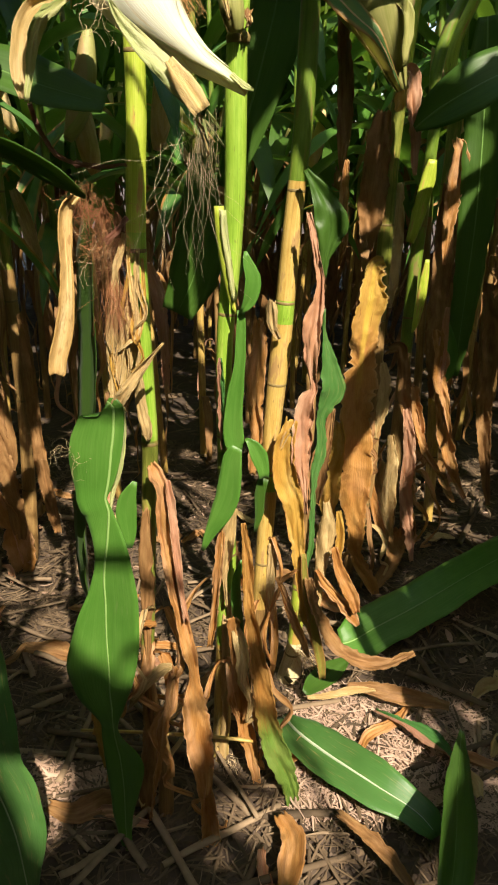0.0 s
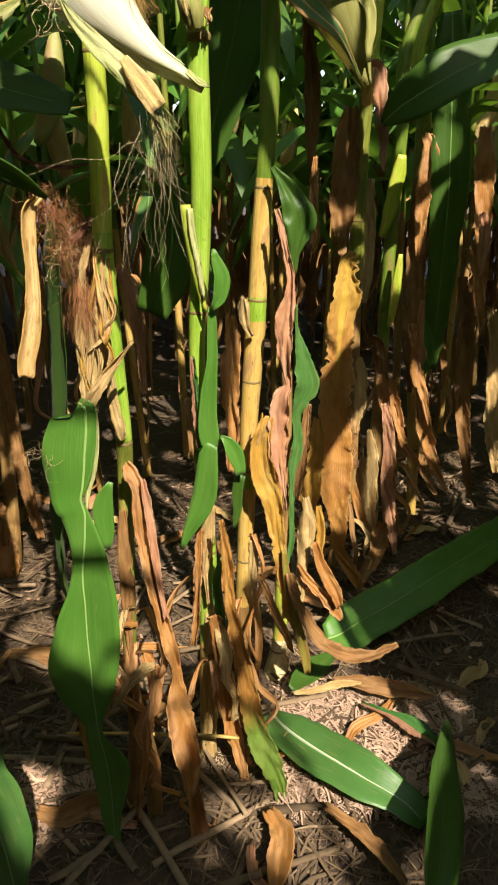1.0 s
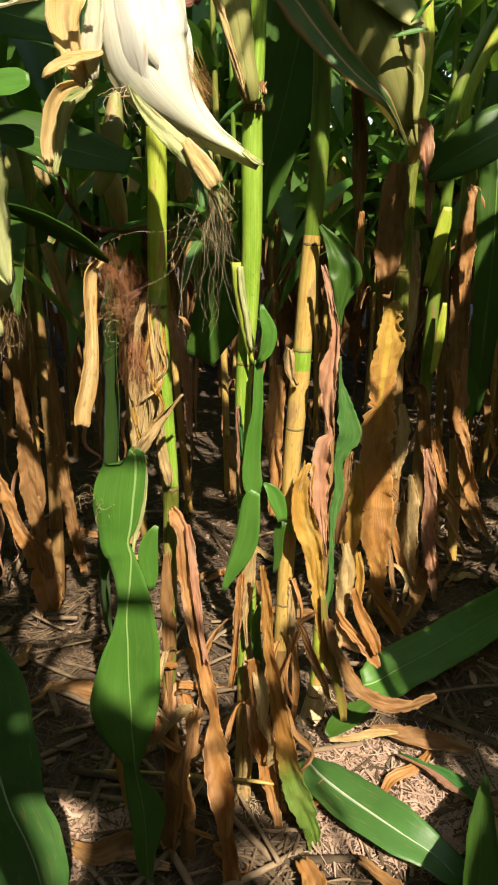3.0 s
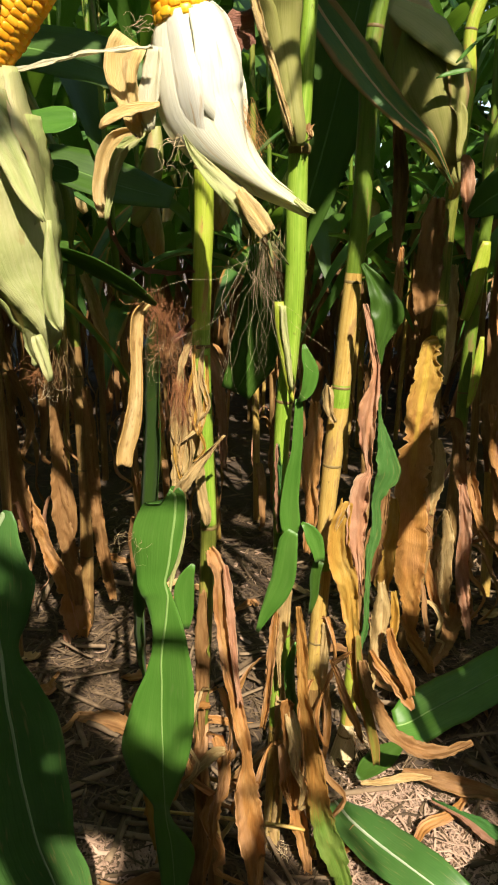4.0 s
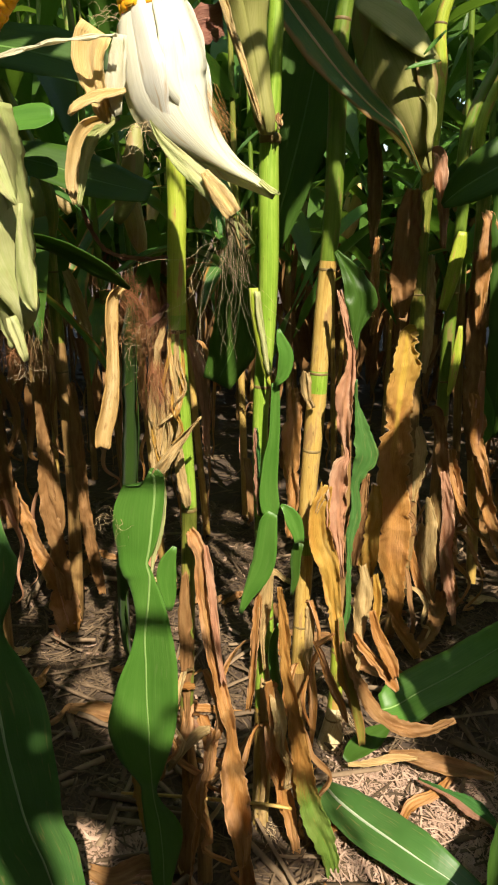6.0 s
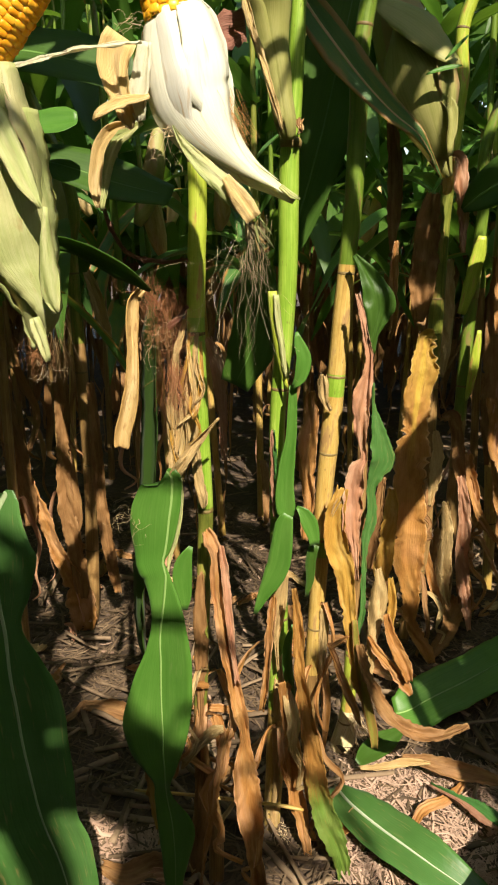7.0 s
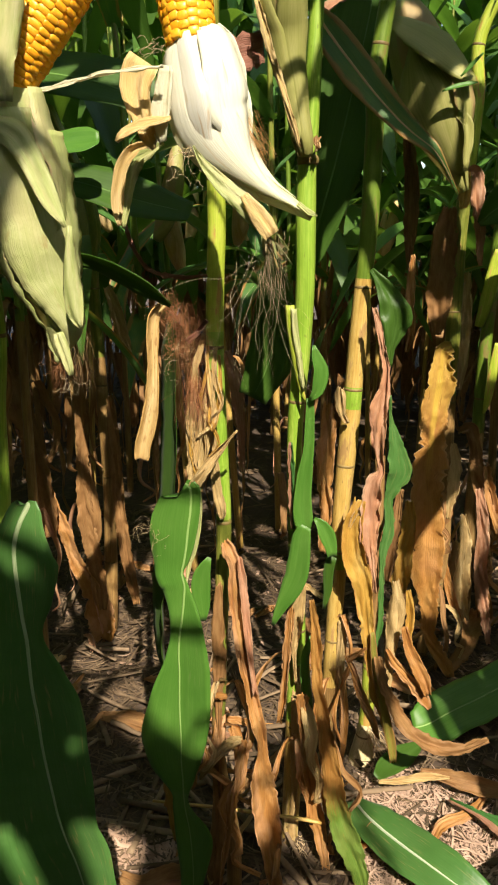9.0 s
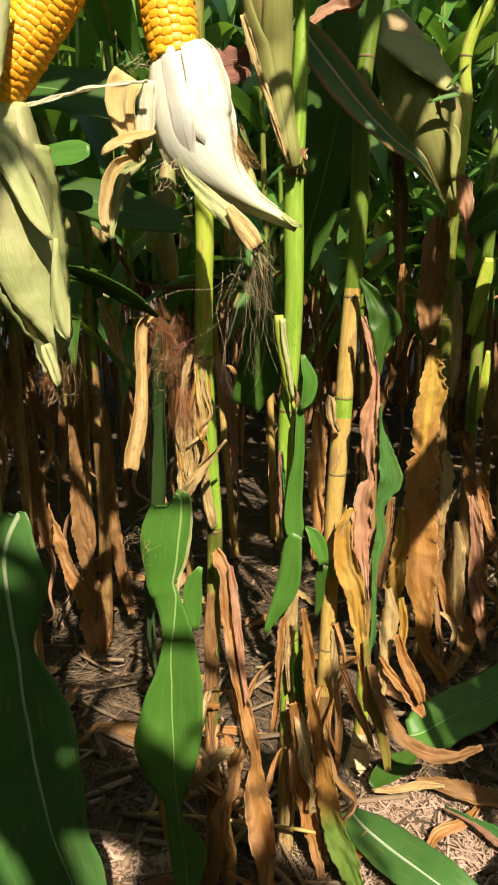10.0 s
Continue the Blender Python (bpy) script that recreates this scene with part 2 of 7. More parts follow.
CANE_GREEN = cane("stalk_green", (0.15, 0.28, 0.025), (0.24, 0.39, 0.045), (0.38, 0.50, 0.09))
CANE_OLIVE = cane("stalk_olive", (0.10, 0.13, 0.02), (0.18, 0.20, 0.035), (0.34, 0.33, 0.07), patch=(0.34, 0.24, 0.07))
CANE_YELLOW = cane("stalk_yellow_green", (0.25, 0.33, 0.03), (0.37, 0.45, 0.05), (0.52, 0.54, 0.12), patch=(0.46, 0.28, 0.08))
CANE_TAN = cane("stalk_straw", (0.36, 0.21, 0.05), (0.53, 0.35, 0.095), (0.63, 0.47, 0.17), patch=(0.40, 0.24, 0.09), rough=0.5)
CANE_PALE = cane("stalk_pale_foot", (0.50, 0.38, 0.19), (0.68, 0.56, 0.32), (0.80, 0.71, 0.47), rough=0.5)
CANE_BROWN = cane("stalk_brown", (0.17, 0.09, 0.03), (0.28, 0.16, 0.055), (0.40, 0.26, 0.10), rough=0.6)
# dark green cane; it also serves as the shaded tone of a stalk top
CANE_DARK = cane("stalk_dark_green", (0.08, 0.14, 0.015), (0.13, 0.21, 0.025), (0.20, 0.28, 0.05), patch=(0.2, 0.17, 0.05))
NODE_RING = plain("stalk_joint", (0.10, 0.06, 0.02), (0.28, 0.20, 0.07), 300.0, 0.6)
KERNEL = plain("kernel", (0.86, 0.33, 0.012), (0.95, 0.54, 0.05), 90.0, 0.38, 0.25, 0.3)
KERNEL_TIP = plain("cob_core", (0.70, 0.36, 0.06), (0.82, 0.52, 0.14), 200.0, 0.7)
SILK_RED = plain("silk_red", (0.30, 0.10, 0.04), (0.56, 0.27, 0.12), 60.0, 0.5)
SILK_PALE = plain("silk_pale", (0.50, 0.33, 0.16), (0.80, 0.64, 0.42), 60.0, 0.5)
SILK_ORANGE = plain("silk_orange", (0.50, 0.20, 0.05), (0.76, 0.46, 0.18), 60.0, 0.5)
SILK_BROWN = plain("silk_brown", (0.34, 0.19, 0.08), (0.58, 0.38, 0.18), 60.0, 0.55)
SOIL = plain("soil", (0.032, 0.02, 0.013), (0.13, 0.088, 0.062), 60.0, 0.9, 1.0)
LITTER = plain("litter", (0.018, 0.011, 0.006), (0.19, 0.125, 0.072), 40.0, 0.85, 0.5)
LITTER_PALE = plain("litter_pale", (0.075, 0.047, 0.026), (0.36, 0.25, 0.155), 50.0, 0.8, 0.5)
# the litter in its sunlit tone: a paler copy that carries sunlight as colour
CHAFF_SUNLIT = plain("chaff", (0.30, 0.185, 0.125), (0.56, 0.385, 0.29), 70.0, 0.8, 0.5)

# ---- mesh tools ----
class Geo:
    """Vertices, faces, a material slot for each face, and a uv for each vertex."""

    def __init__(self):
        self.v, self.f, self.s, self.uv = [], [], [], []

    def add(self, verts, faces, uvs=None, slot=0):
        k = len(self.v)
        self.v.extend(tuple(map(float, p)) for p in verts)
        self.uv.extend(uvs if uvs is not None else [(0.5, p[2]) for p in verts])
        self.f.extend(tuple(i + k for i in f) for f in faces)
        self.s.extend([slot] * len(faces))
        return self


BASE = {}
WITHERED = (DRY, DRY_DARK, DRY_PINK, DRY_YELLOW, DRY_TOP, DRY_TIP, RUST, HALF_PINK, STRAW, STRAW_WORN)
HUSKS = (HUSK, HUSK_TAN, HUSK_GREEN)
HERO = [None]      # things built in finer detail


def part(name, geo, materials, parent=None, label="", smooth=True, thick=0.0):
    """One mesh object, under a thing or a part, or a thing by itself."""
    off = BASE.get(parent, Vector((0, 0, 0)))
    me = bpy.data.meshes.new(name)
    me.from_pydata([(x - off.x, y - off.y, z - off.z) for x, y, z in geo.v], [], geo.f)
    layer = me.uv_layers.new(name="UVMap")
    idx = np.empty(len(me.loops), dtype=np.int32)
    me.loops.foreach_get("vertex_index", idx)
    layer.data.foreach_set("uv", np.array(geo.uv, dtype=np.float32)[idx].ravel())
    for m in materials if isinstance(materials, (list, tuple)) else [materials]:
        me.materials.append(m)
    me.polygons.foreach_set("material_index", np.array(geo.s, dtype=np.int32))
    me.polygons.foreach_set("use_smooth", np.full(len(me.polygons), smooth))
    me.update()
    ob = new(name, me)
    if parent:
        ob.parent = parent
    BASE[ob] = off
    if label:
        ob["label"] = label
    if thick:
        mod = ob.modifiers.new("thickness", "SOLIDIFY")
        mod.thickness, mod.offset = thick, 0.0
    return ob


def thing(name, base, label, category, group=""):
    ob = new(name)
    ob.empty_display_size = 0.05
    ob.location = base
    BASE[ob] = Vector(base)
    return tagged(ob, label, category, group)


def spline(pts, step):
    """A smooth line through pts, resampled at about even steps."""
    p = np.array(pts, dtype=float)
    if len(p) == 2:
        p = np.array([p[0], (p[0] + p[1]) / 2, p[1]])
    q = np.vstack([2 * p[0] - p[1], p, 2 * p[-1] - p[-2]])
    out = []
    for i in range(1, len(q) - 2):
        n = max(2, int(np.linalg.norm(q[i + 1][:3] - q[i][:3]) / step) + 1)
        t = np.linspace(0, 1, n, endpoint=False)[:, None]
        a, b, c, d = q[i - 1], q[i], q[i + 1], q[i + 2]
        out.append(0.5 * (2 * b + (c - a) * t + (2 * a - 5 * b + 4 * c - d) * t ** 2 + (3 * b - a - 3 * c + d) * t ** 3))
    out.append(p[-1:])
    return np.vstack(out)


def unit(a):
    return a / np.maximum(np.linalg.norm(a, axis=-1, keepdims=True), 1e-9)


def lengths(c):
    return np.concatenate([[0], np.cumsum(np.linalg.norm(np.diff(c[:, :3], axis=0), axis=1))])


def ribbon(pts, face=(0, -1, 0.2), face2=None, fold=0.15, curl=0.0, wave=0.0, per=0.05, nu=6, step=0.012, seed=0, lift=0.0, ragged=0.04, crumple=0.0, tear=0.0, twist=0.25, torn=0.0):
    """A blade along pts, each (x, y, z, width[, offset of the rib]), with its upper side towards face."""
    rng = random.Random(seed)
    c = spline(pts, step)
    s = lengths(c)
    w = np.maximum(c[:, 3], 0.0006)
    off = np.clip(c[:, 4], -0.9, 0.9) if c.shape[1] > 4 else np.zeros(len(c))
    T = unit(np.gradient(c[:, :3], axis=0))
    k = (s / max(s[-1], 1e-6))[:, None]
    Fv = np.array(face, float) * (1 - k) + np.array(face2 or face, float) * k
    S = unit(np.cross(T, Fv))
    N = np.cross(S, T)
    a = np.linspace(-1, 1, nu + 1)
    z0 = rng.uniform(0, 90)
    verts, uvs = [], []
    for i in range(len(c)):
        q = s[i] / per
        bend = curl * (1 + 0.7 * noise.noise(Vector((q * 0.35, z0, 3.0)))) if curl else 0.0
        roll = twist * noise.noise(Vector((s[i] * 7, z0, 8.0)))
        swell = 0.35 + 2.2 * abs(noise.noise(Vector((s[i] * 11, z0, 51.0))))
        for x in a:
            side = 2.0 if x < 0 else 17.0
            ruff = 1.5 * noise.noise(Vector((q, z0, side))) + 0.7 * noise.noise(Vector((q * 2.6, z0, side + 4)))
            h = w[i] / 2 * (1 + off[i] * (1 if x > 0 else -1)) * (1 + 0.35 * tear - max(0.0, 0.5 + 1.6 * noise.noise(Vector((s[i] * 16, z0, side + 33)))) * (2.6 * tear * abs(noise.noise(Vector((s[i] * 70, z0, side + 21)))) + tear * max(0.0, noise.noise(Vector((s[i] * 210, z0, side + 25))))) + 2.2 * ragged * noise.noise(Vector((q * 1.7, z0, side + 9))) + 1.2 * ragged * noise.noise(Vector((q * 4.1, z0, side + 13))))
            if abs(bend) > 0.01:
                lx, ln = h * math.sin(x * bend) / bend, h * (1 - math.cos(x * bend)) / bend
            else:
                lx, ln = h * x, 0.0
            ln += fold * abs(x) * h + roll * x * h * (1 if curl else 0.4) + wave * swell * abs(x) ** 1.6 * ruff * min(1.0, w[i] / 0.03) + lift
            p = c[i, :3] + S[i] * lx
            if torn and i < 3:
                p = p - T[i] * w[i] * torn * (3 - i) / 3 * noise.noise(Vector((x * 3.1, z0, 77.0)))
            if crumple:
                crease = 0.5 - 2.4 * abs(noise.noise(Vector((x * 1.5 + s[i] * 8, s[i] * 15, z0 + 70))))
                ln += crumple * (0.8 * noise.noise(Vector((x * 2.2, s[i] * 22, z0))) + 1.1 * crease + 0.45 * noise.noise(Vector((x * 4.0, s[i] * 75, z0 + 5))) + (0.1 + 1.2 * abs(x) ** 3) * noise.noise(Vector((x * 3, s[i] * 150, z0 + 9))))
            verts.append(p + N[i] * ln)
            uvs.append((x / 2 + 0.5, s[i]))
    faces = [(i * (nu + 1) + j, i * (nu + 1) + j + 1, (i + 1) * (nu + 1) + j + 1, (i + 1) * (nu + 1) + j) for i in range(len(c) - 1) for j in range(nu)]
    g = Geo().add(verts, faces, uvs)
    g.line, g.normal = c[:, :4], N
    return g


def tube(pts, sides=12, step=0.02, squash=1.0, ribs=0.0, cap=True, geo=None, slots=None, lumps=0.0, seed=0):
    """A round bar along pts, each (x, y, z, diameter). slots: (height, slot) pairs, from the foot up."""
    c = spline(pts, step)
    s = lengths(c)
    T = unit(np.gradient(c[:, :3], axis=0))
    ref = np.array((0, -1.0, 0.0)) if abs(T[0][1]) < 0.85 else np.array((1.0, 0, 0))
    verts, uvs, n = [], [], len(c)
    for i in range(n):
        X = np.cross(T[i], ref)
        X /= np.linalg.norm(X)
        Y = np.cross(T[i], X)
        r = max(c[i, 3] / 2, 0.0002)
        for j in range(sides):
            a = 6.2832 * j / sides
            rr = r * (1 + ribs * math.sin(a * 7) + (lumps * noise.noise(Vector((math.cos(a) * 1.3 + seed, math.sin(a) * 1.3, s[i] * 22))) if lumps else 0))
            verts.append(c[i, :3] + X * rr * math.cos(a) + Y * rr * squash * math.sin(a))
            uvs.append((abs(2 * j / sides - 1) * (r / 0.012), s[i]))
    g = geo or Geo()
    k = len(g.v)
    g.v.extend(map(tuple, verts))
    g.uv.extend(uvs)
    for i in range(n - 1):
        slot = 0
        for h, q in slots or ():
            if c[i, 2] >= h:
                slot = q
        for j in range(sides):
            j2 = (j + 1) % sides
            g.f.append((k + i * sides + j, k + i * sides + j2, k + (i + 1) * sides + j2, k + (i + 1) * sides + j))
            g.s.append(slot)
    if cap:
        g.f += [tuple(k + j for j in range(sides))[::-1], tuple(k + (n - 1) * sides + j for j in range(sides))]
        g.s += [0, slot]
    g.line = c
    return g


def strands(paths, r):
    """Many thin three-sided threads in one mesh."""
    g = Geo()
    for p in paths:
        p = np.array(p)
        T = unit(np.gradient(p, axis=0))
        X = unit(np.cross(T, np.array((0.31, -0.8, 0.2))))
        Y = np.cross(T, X)
        k, m = len(g.v), len(p)
        for i in range(m):
            q = r * (1 - 0.6 * i / m)
            for a in (0, 2.094, 4.189):
                g.v.append(tuple(p[i] + q * (X[i] * math.cos(a) + Y[i] * math.sin(a))))
                g.uv.append((0.5, 0.0))
        for i in range(m - 1):
            for j in range(3):
                j2 = (j + 1) % 3
                g.f.append((k + 3 * i + j, k + 3 * i + j2, k + 3 * i + 3 + j2, k + 3 * i + 3 + j))
                g.s.append(0)
    return g


def silk(parent, origin, aim, n, spread, kink, material, seed, r=0.00035, root=0.006, label=""):
    """A tuft of silk: n kinked threads from about origin, along aim."""
    rng = random.Random(seed)
    n, r = int(n * 1.4), r * 0.6
    paths = []
    aim = np.array(aim, float)
    L = np.linalg.norm(aim)
    for _ in range(n):
        p = np.array(origin[:3], float) + np.array([rng.gauss(0, root) for _ in range(3)])
        d = aim / L + np.array([rng.gauss(0, spread) for _ in range(3)])
        m = rng.randint(7, 13)
        q = [p]
        for _ in range(m):
            d = unit(d + np.array([rng.gauss(0, kink) for _ in range(3)]) + aim / L * 0.12)
            q.append(q[-1] + d * L * rng.uniform(0.6, 1.15) / m)
        paths.append(spline(q, 0.004))
    return part("silk", strands(paths, r), material, parent, label)


def leaf(parent, pts, material, rib=None, name="leaf", label="", rib_w=0.0045, thick=0.0004, **kw):
    """A leaf blade and its midrib."""
    kw.setdefault("seed", len(BASE))
    if material in WITHERED and parent in HERO:
        pts = [(*pts[0][:3], max(pts[0][3], 0.6 * pts[1][3]), *pts[0][4:]), *pts[1:]]
        kw.setdefault("torn", 0.45)
        kw.setdefault("twist", 0.8)
        kw.setdefault("crumple", 0.0034)
        kw.setdefault("step", 0.0045)
        kw.setdefault("tear", 0.2)
        kw["ragged"] = max(kw.get("ragged", 0.04), 0.07)
        kw["wave"] = 1.3 * kw.get("wave", 0.002)
        kw["nu"] = max(kw.get("nu", 6), 14)
    elif material in HUSKS and parent:
        kw.setdefault("crumple", 0.003)
        kw.setdefault("tear", 0.05)
        kw["nu"] = max(kw.get("nu", 6), 8)
        kw["step"] = min(kw.get("step", 0.007), 0.007)
    g = ribbon(pts, **kw)
    ob = part(name, g, material, parent, label, thick=thick)
    if rib:
        c = g.line.copy()[:-1]
        for sgn in (1,):
            c[:, :3] += g.normal[:-1] * 0.0004
        k = np.linspace(1, 0.25, len(c))
        c[:, 3] = np.minimum(rib_w * k, g.line[:-1, 3] * 0.3)
        part("midrib", tube(c[::2] if len(c) > 6 else c, 6, 0.02, squash=0.3), rib, ob)
    return ob


def stalk(parent, pts, joints, materials, slots=None, sides=14, name="stalk", ring=1.03):
    """A jointed cane from the foot up; joints: heights of its nodes."""
    ob = part(name, tube(pts, sides, 0.02, 0.94, 0.012, slots=slots), materials, parent)
    c = spline(pts, 0.004)
    for h in joints:
        i = int(np.argmin(abs(c[:, 2] - h)))
        p, w = c[i, :3], c[i, 3]
        t = unit(c[min(i + 3, len(c) - 1), :3] - c[max(i - 3, 0), :3])
        seg = [(*(p + t * d), w * f) for d, f in ((-0.0022, 0.99), (-0.0008, ring), (0.0006, ring), (0.0022, 0.99))]
        part("joint", tube(seg, sides, 0.001, 0.95), NODE_RING, ob)
    return ob


def husk_leaves(parent, pts, n, material, seed, around=1.0, length=(0.7, 1.0), alt=None, out=0.0015):
    """Husk leaves wrapped about a bundle with the axis pts."""
    rng = random.Random(seed)
    c = spline(pts, 0.02)
    for i in range(n):
        a = 6.2832 * (i + rng.uniform(-0.2, 0.2)) / n
        k0, k1 = rng.uniform(0, 0.12), rng.uniform(*length)
        sel = c[int(k0 * len(c)):max(int(k1 * len(c)), 5)]
        if len(sel) < 4:
            continue
        T = unit(np.gradient(sel[:, :3], axis=0))
        X = unit(np.cross(T, np.array((0.2, -1.0, 0.1))))
        Y = np.cross(T, X)
        D = X * math.cos(a) + Y * math.sin(a)
        r = sel[:, 3:4] / 2 + out + rng.uniform(0, 0.002)
        k = np.linspace(0, 1, len(sel))
        width = sel[:, 3] * around * np.clip(np.minimum(1.0, (1.02 - k) * 2.2), 0.03, 1)
        rows = np.hstack([sel[:, :3] + D * r, width[:, None]])
        leaf(parent, [tuple(q) for q in rows], alt if alt and i % 3 == 1 else material, None, "husk_leaf", face=tuple(D[len(D) // 2]), curl=-0.95, fold=0, wave=0.0008, per=0.06, nu=8, seed=seed + i, step=0.015)


def kernel_mesh():
    me = bpy.data.meshes.new("kernel")
    bm = bmesh.new()
    rings = []
    for z, r in ((-0.0035, 0.86), (0.0002, 1.0), (0.0018, 0.92), (0.0026, 0.66)):
        ring = []
        for j in range(8):
            a = 6.2832 * (j + 0.5) / 8
            x, y = math.cos(a), math.sin(a)
            e = 0.62
            ring.append(bm.verts.new((math.copysign(abs(x) ** e, x) * r * 0.0041, math.copysign(abs(y) ** e, y) * r * 0.0033, z)))
        rings.append(ring)
    for a, b in zip(rings, rings[1:]):
        for j in range(8):
            bm.faces.new((a[j], a[(j + 1) % 8], b[(j + 1) % 8], b[j]))
    bm.faces.new(rings[-1])
    for f in bm.faces:
        f.smooth = True
    bm.to_mesh(me)
    bm.free()
    me.materials.append(KERNEL)
    return me


KERNEL_MESH = kernel_mesh()


def cob(parent, foot, tip, width, rows, per_row, seed):
    """A bare cob with its kernels in rows; foot and tip in the world."""
    rng = random.Random(seed)
    off = BASE[parent]
    a, b = Vector(foot), Vector(tip)
    axis = (b - a).normalized()
    X = axis.cross(Vector((0, -1, 0.1))).normalized()
    Y = axis.cross(X)
    L = (b - a).length
    prof = lambda k: (width / 2) * (0.90 + 0.10 * math.sin(k * 3.0)) * (1 if k < 0.75 else max(0.25, 1 - ((k - 0.75) / 0.25) ** 2 * 0.7))
    core = part("cob", tube([(*(a + axis * L * k), 2 * prof(k) - 0.011) for k in (0, 0.2, 0.4, 0.6, 0.8, 1)], 14, 0.02), KERNEL_TIP, parent, "ripe orange-yellow cob with even kernel rows")
    for i in range(rows):
        for j in range(per_row):
            k = (j + 0.5 + 0.22 * (i % 2) + rng.uniform(-0.06, 0.06)) / (per_row + 0.5)
            ang = 6.2832 * (i + rng.uniform(-0.05, 0.05)) / rows + 0.15 * k
            out = X * math.cos(ang) + Y * math.sin(ang)
            side = axis.cross(out)
            ob = new("kernel", KERNEL_MESH)
            ob.parent = core
            f = 1.16 * prof(k) / (width / 2) * (2 * math.pi * width / 2 / rows) / 0.0078
            g = 1.08 * L / per_row / 0.0062
            m = Matrix((side * f, axis * g, out)).transposed().to_4x4()
            m.translation = a - off + axis * L * k + out * (prof(k) - 0.003 + rng.uniform(-0.0005, 0.0005))
            ob.matrix_basis = m @ pose(0, 0, 0, rng.uniform(-6, 6), rng.uniform(-6, 6), rng.uniform(-5, 5))
    return core

# ---- ground ----
def ground_height(x, y):
    p = Vector((x * 2.2, y * 2.2, 0))
    return 0.018 * noise.noise(p) + 0.006 * noise.noise(p * 4.1) - 0.008


def ground():
    """One sheet to the horizon, fine near the camera."""
    xs = np.unique(np.round(np.concatenate([np.linspace(-400, -8, 8), np.linspace(-8, -1.6, 14), np.linspace(-1.6, 1.6, 90), np.linspace(1.6, 8, 14), np.linspace(8, 400, 8)]), 3))
    ys = np.unique(np.round(np.concatenate([np.linspace(-400, -6, 8), np.linspace(-6, 0.6, 20), np.linspace(0.6, 3.4, 80), np.linspace(3.4, 12, 20), np.linspace(12, 400, 8)]), 3))
    g = Geo()
    n = len(xs)
    verts = [(x, y, ground_height(x, y)) for y in ys for x in xs]
    faces = [(j * n + i, j * n + i + 1, (j + 1) * n + i + 1, (j + 1) * n + i) for j in range(len(ys) - 1) for i in range(n - 1)]
    g.add(verts, faces)
    ob = part("ground", g, SOIL)
    return tagged(ob, "dark brown field soil strewn with dry straw", "ground", kind="structure")


ground()

CROWN, TALL = [], []      # top leaves, and the plants that bear them

# the row of plants: its foot line and its way
ROW = Vector((-0.06, 1.11, 0))
ALONG = Vector((0.43, 0.90, 0)).normalized()
ACROSS = Vector((-ALONG.y, ALONG.x, 0))


def dry_hanging(parent, foot, aim, L, w, material, seed, label="", clear=None):
    """A withered leaf: out from the stalk, then hanging down along it."""
    rng = random.Random(seed)
    x, y, z = foot
    dx, dy = math.cos(aim), math.sin(aim)
    out = rng.uniform(0.02, 0.07)
    pts = [(x, y, z, w * 0.5), (x + dx * out * 0.7, y + dy * out * 0.7, z + 0.012, w * 0.8), (x + dx * out * 1.3, y + dy * out * 1.3, z - L * 0.2, w)]
    for k in (0.45, 0.7, 0.9, 1.0):
        pts.append((x + dx * out * 1.4 + rng.gauss(0, 0.014), y + dy * out * 1.4 + rng.gauss(0, 0.014), z - L * k, w * (1.05 - k * 0.75)))
    pts = [(a, b, max(c, 0.012 + 0.02 * rng.random()), d) for a, b, c, d in pts]
    if clear and not clear(pts):
        return None
    return leaf(parent, pts, material, None, face=(dx, dy, 0.3), curl=rng.uniform(-1.3, 1.5), fold=0.1, wave=rng.uniform(0.003, 0.008), per=rng.uniform(0.03, 0.07), seed=seed, nu=6, step=0.016, ragged=0.08, thick=0.0, label=label)


def arching(parent, foot, aim, L, w, material, seed, rise=0.5, rib=RIB_GREEN, clear=None, drop=0.55, straight=False):
    """A green leaf: up and out from the stalk, arching over."""
    rng = random.Random(seed)
    x, y, z = foot
    dx, dy = math.cos(aim), math.sin(aim)
    bend = 0.0 if straight else rng.uniform(-0.10, 0.10)
    pts = []
    for k in (0.0, 0.12, 0.3, 0.5, 0.7, 0.87, 1.0):
        r = L * (0.78 * k) * (1 - 0.12 * k)
        h = L * (rise * k * 1.5 - (rise * 1.5 + drop - 0.3) * k * k)
        wk = w * (0.55 + 0.45 * min(1, k * 4)) * (1.0 if k < 0.55 else max(0.02, 1 - ((k - 0.55) / 0.45) ** 1.6))
        pts.append((x + dx * r - dy * bend * L * k * k, y + dy * r + dx * bend * L * k * k, max(z + h, 0.03), wk))
    if clear and not clear(pts):
        return None
    if clear:
        CROWN.append(spline(pts, 0.03))
    return leaf(parent, pts, material, rib, face=(-dx * 0.45, -dy * 0.45, 1), fold=0.22, wave=rng.uniform(0.003, 0.007), per=rng.uniform(0.08, 0.16), seed=seed, nu=6, step=0.03, thick=0.0)


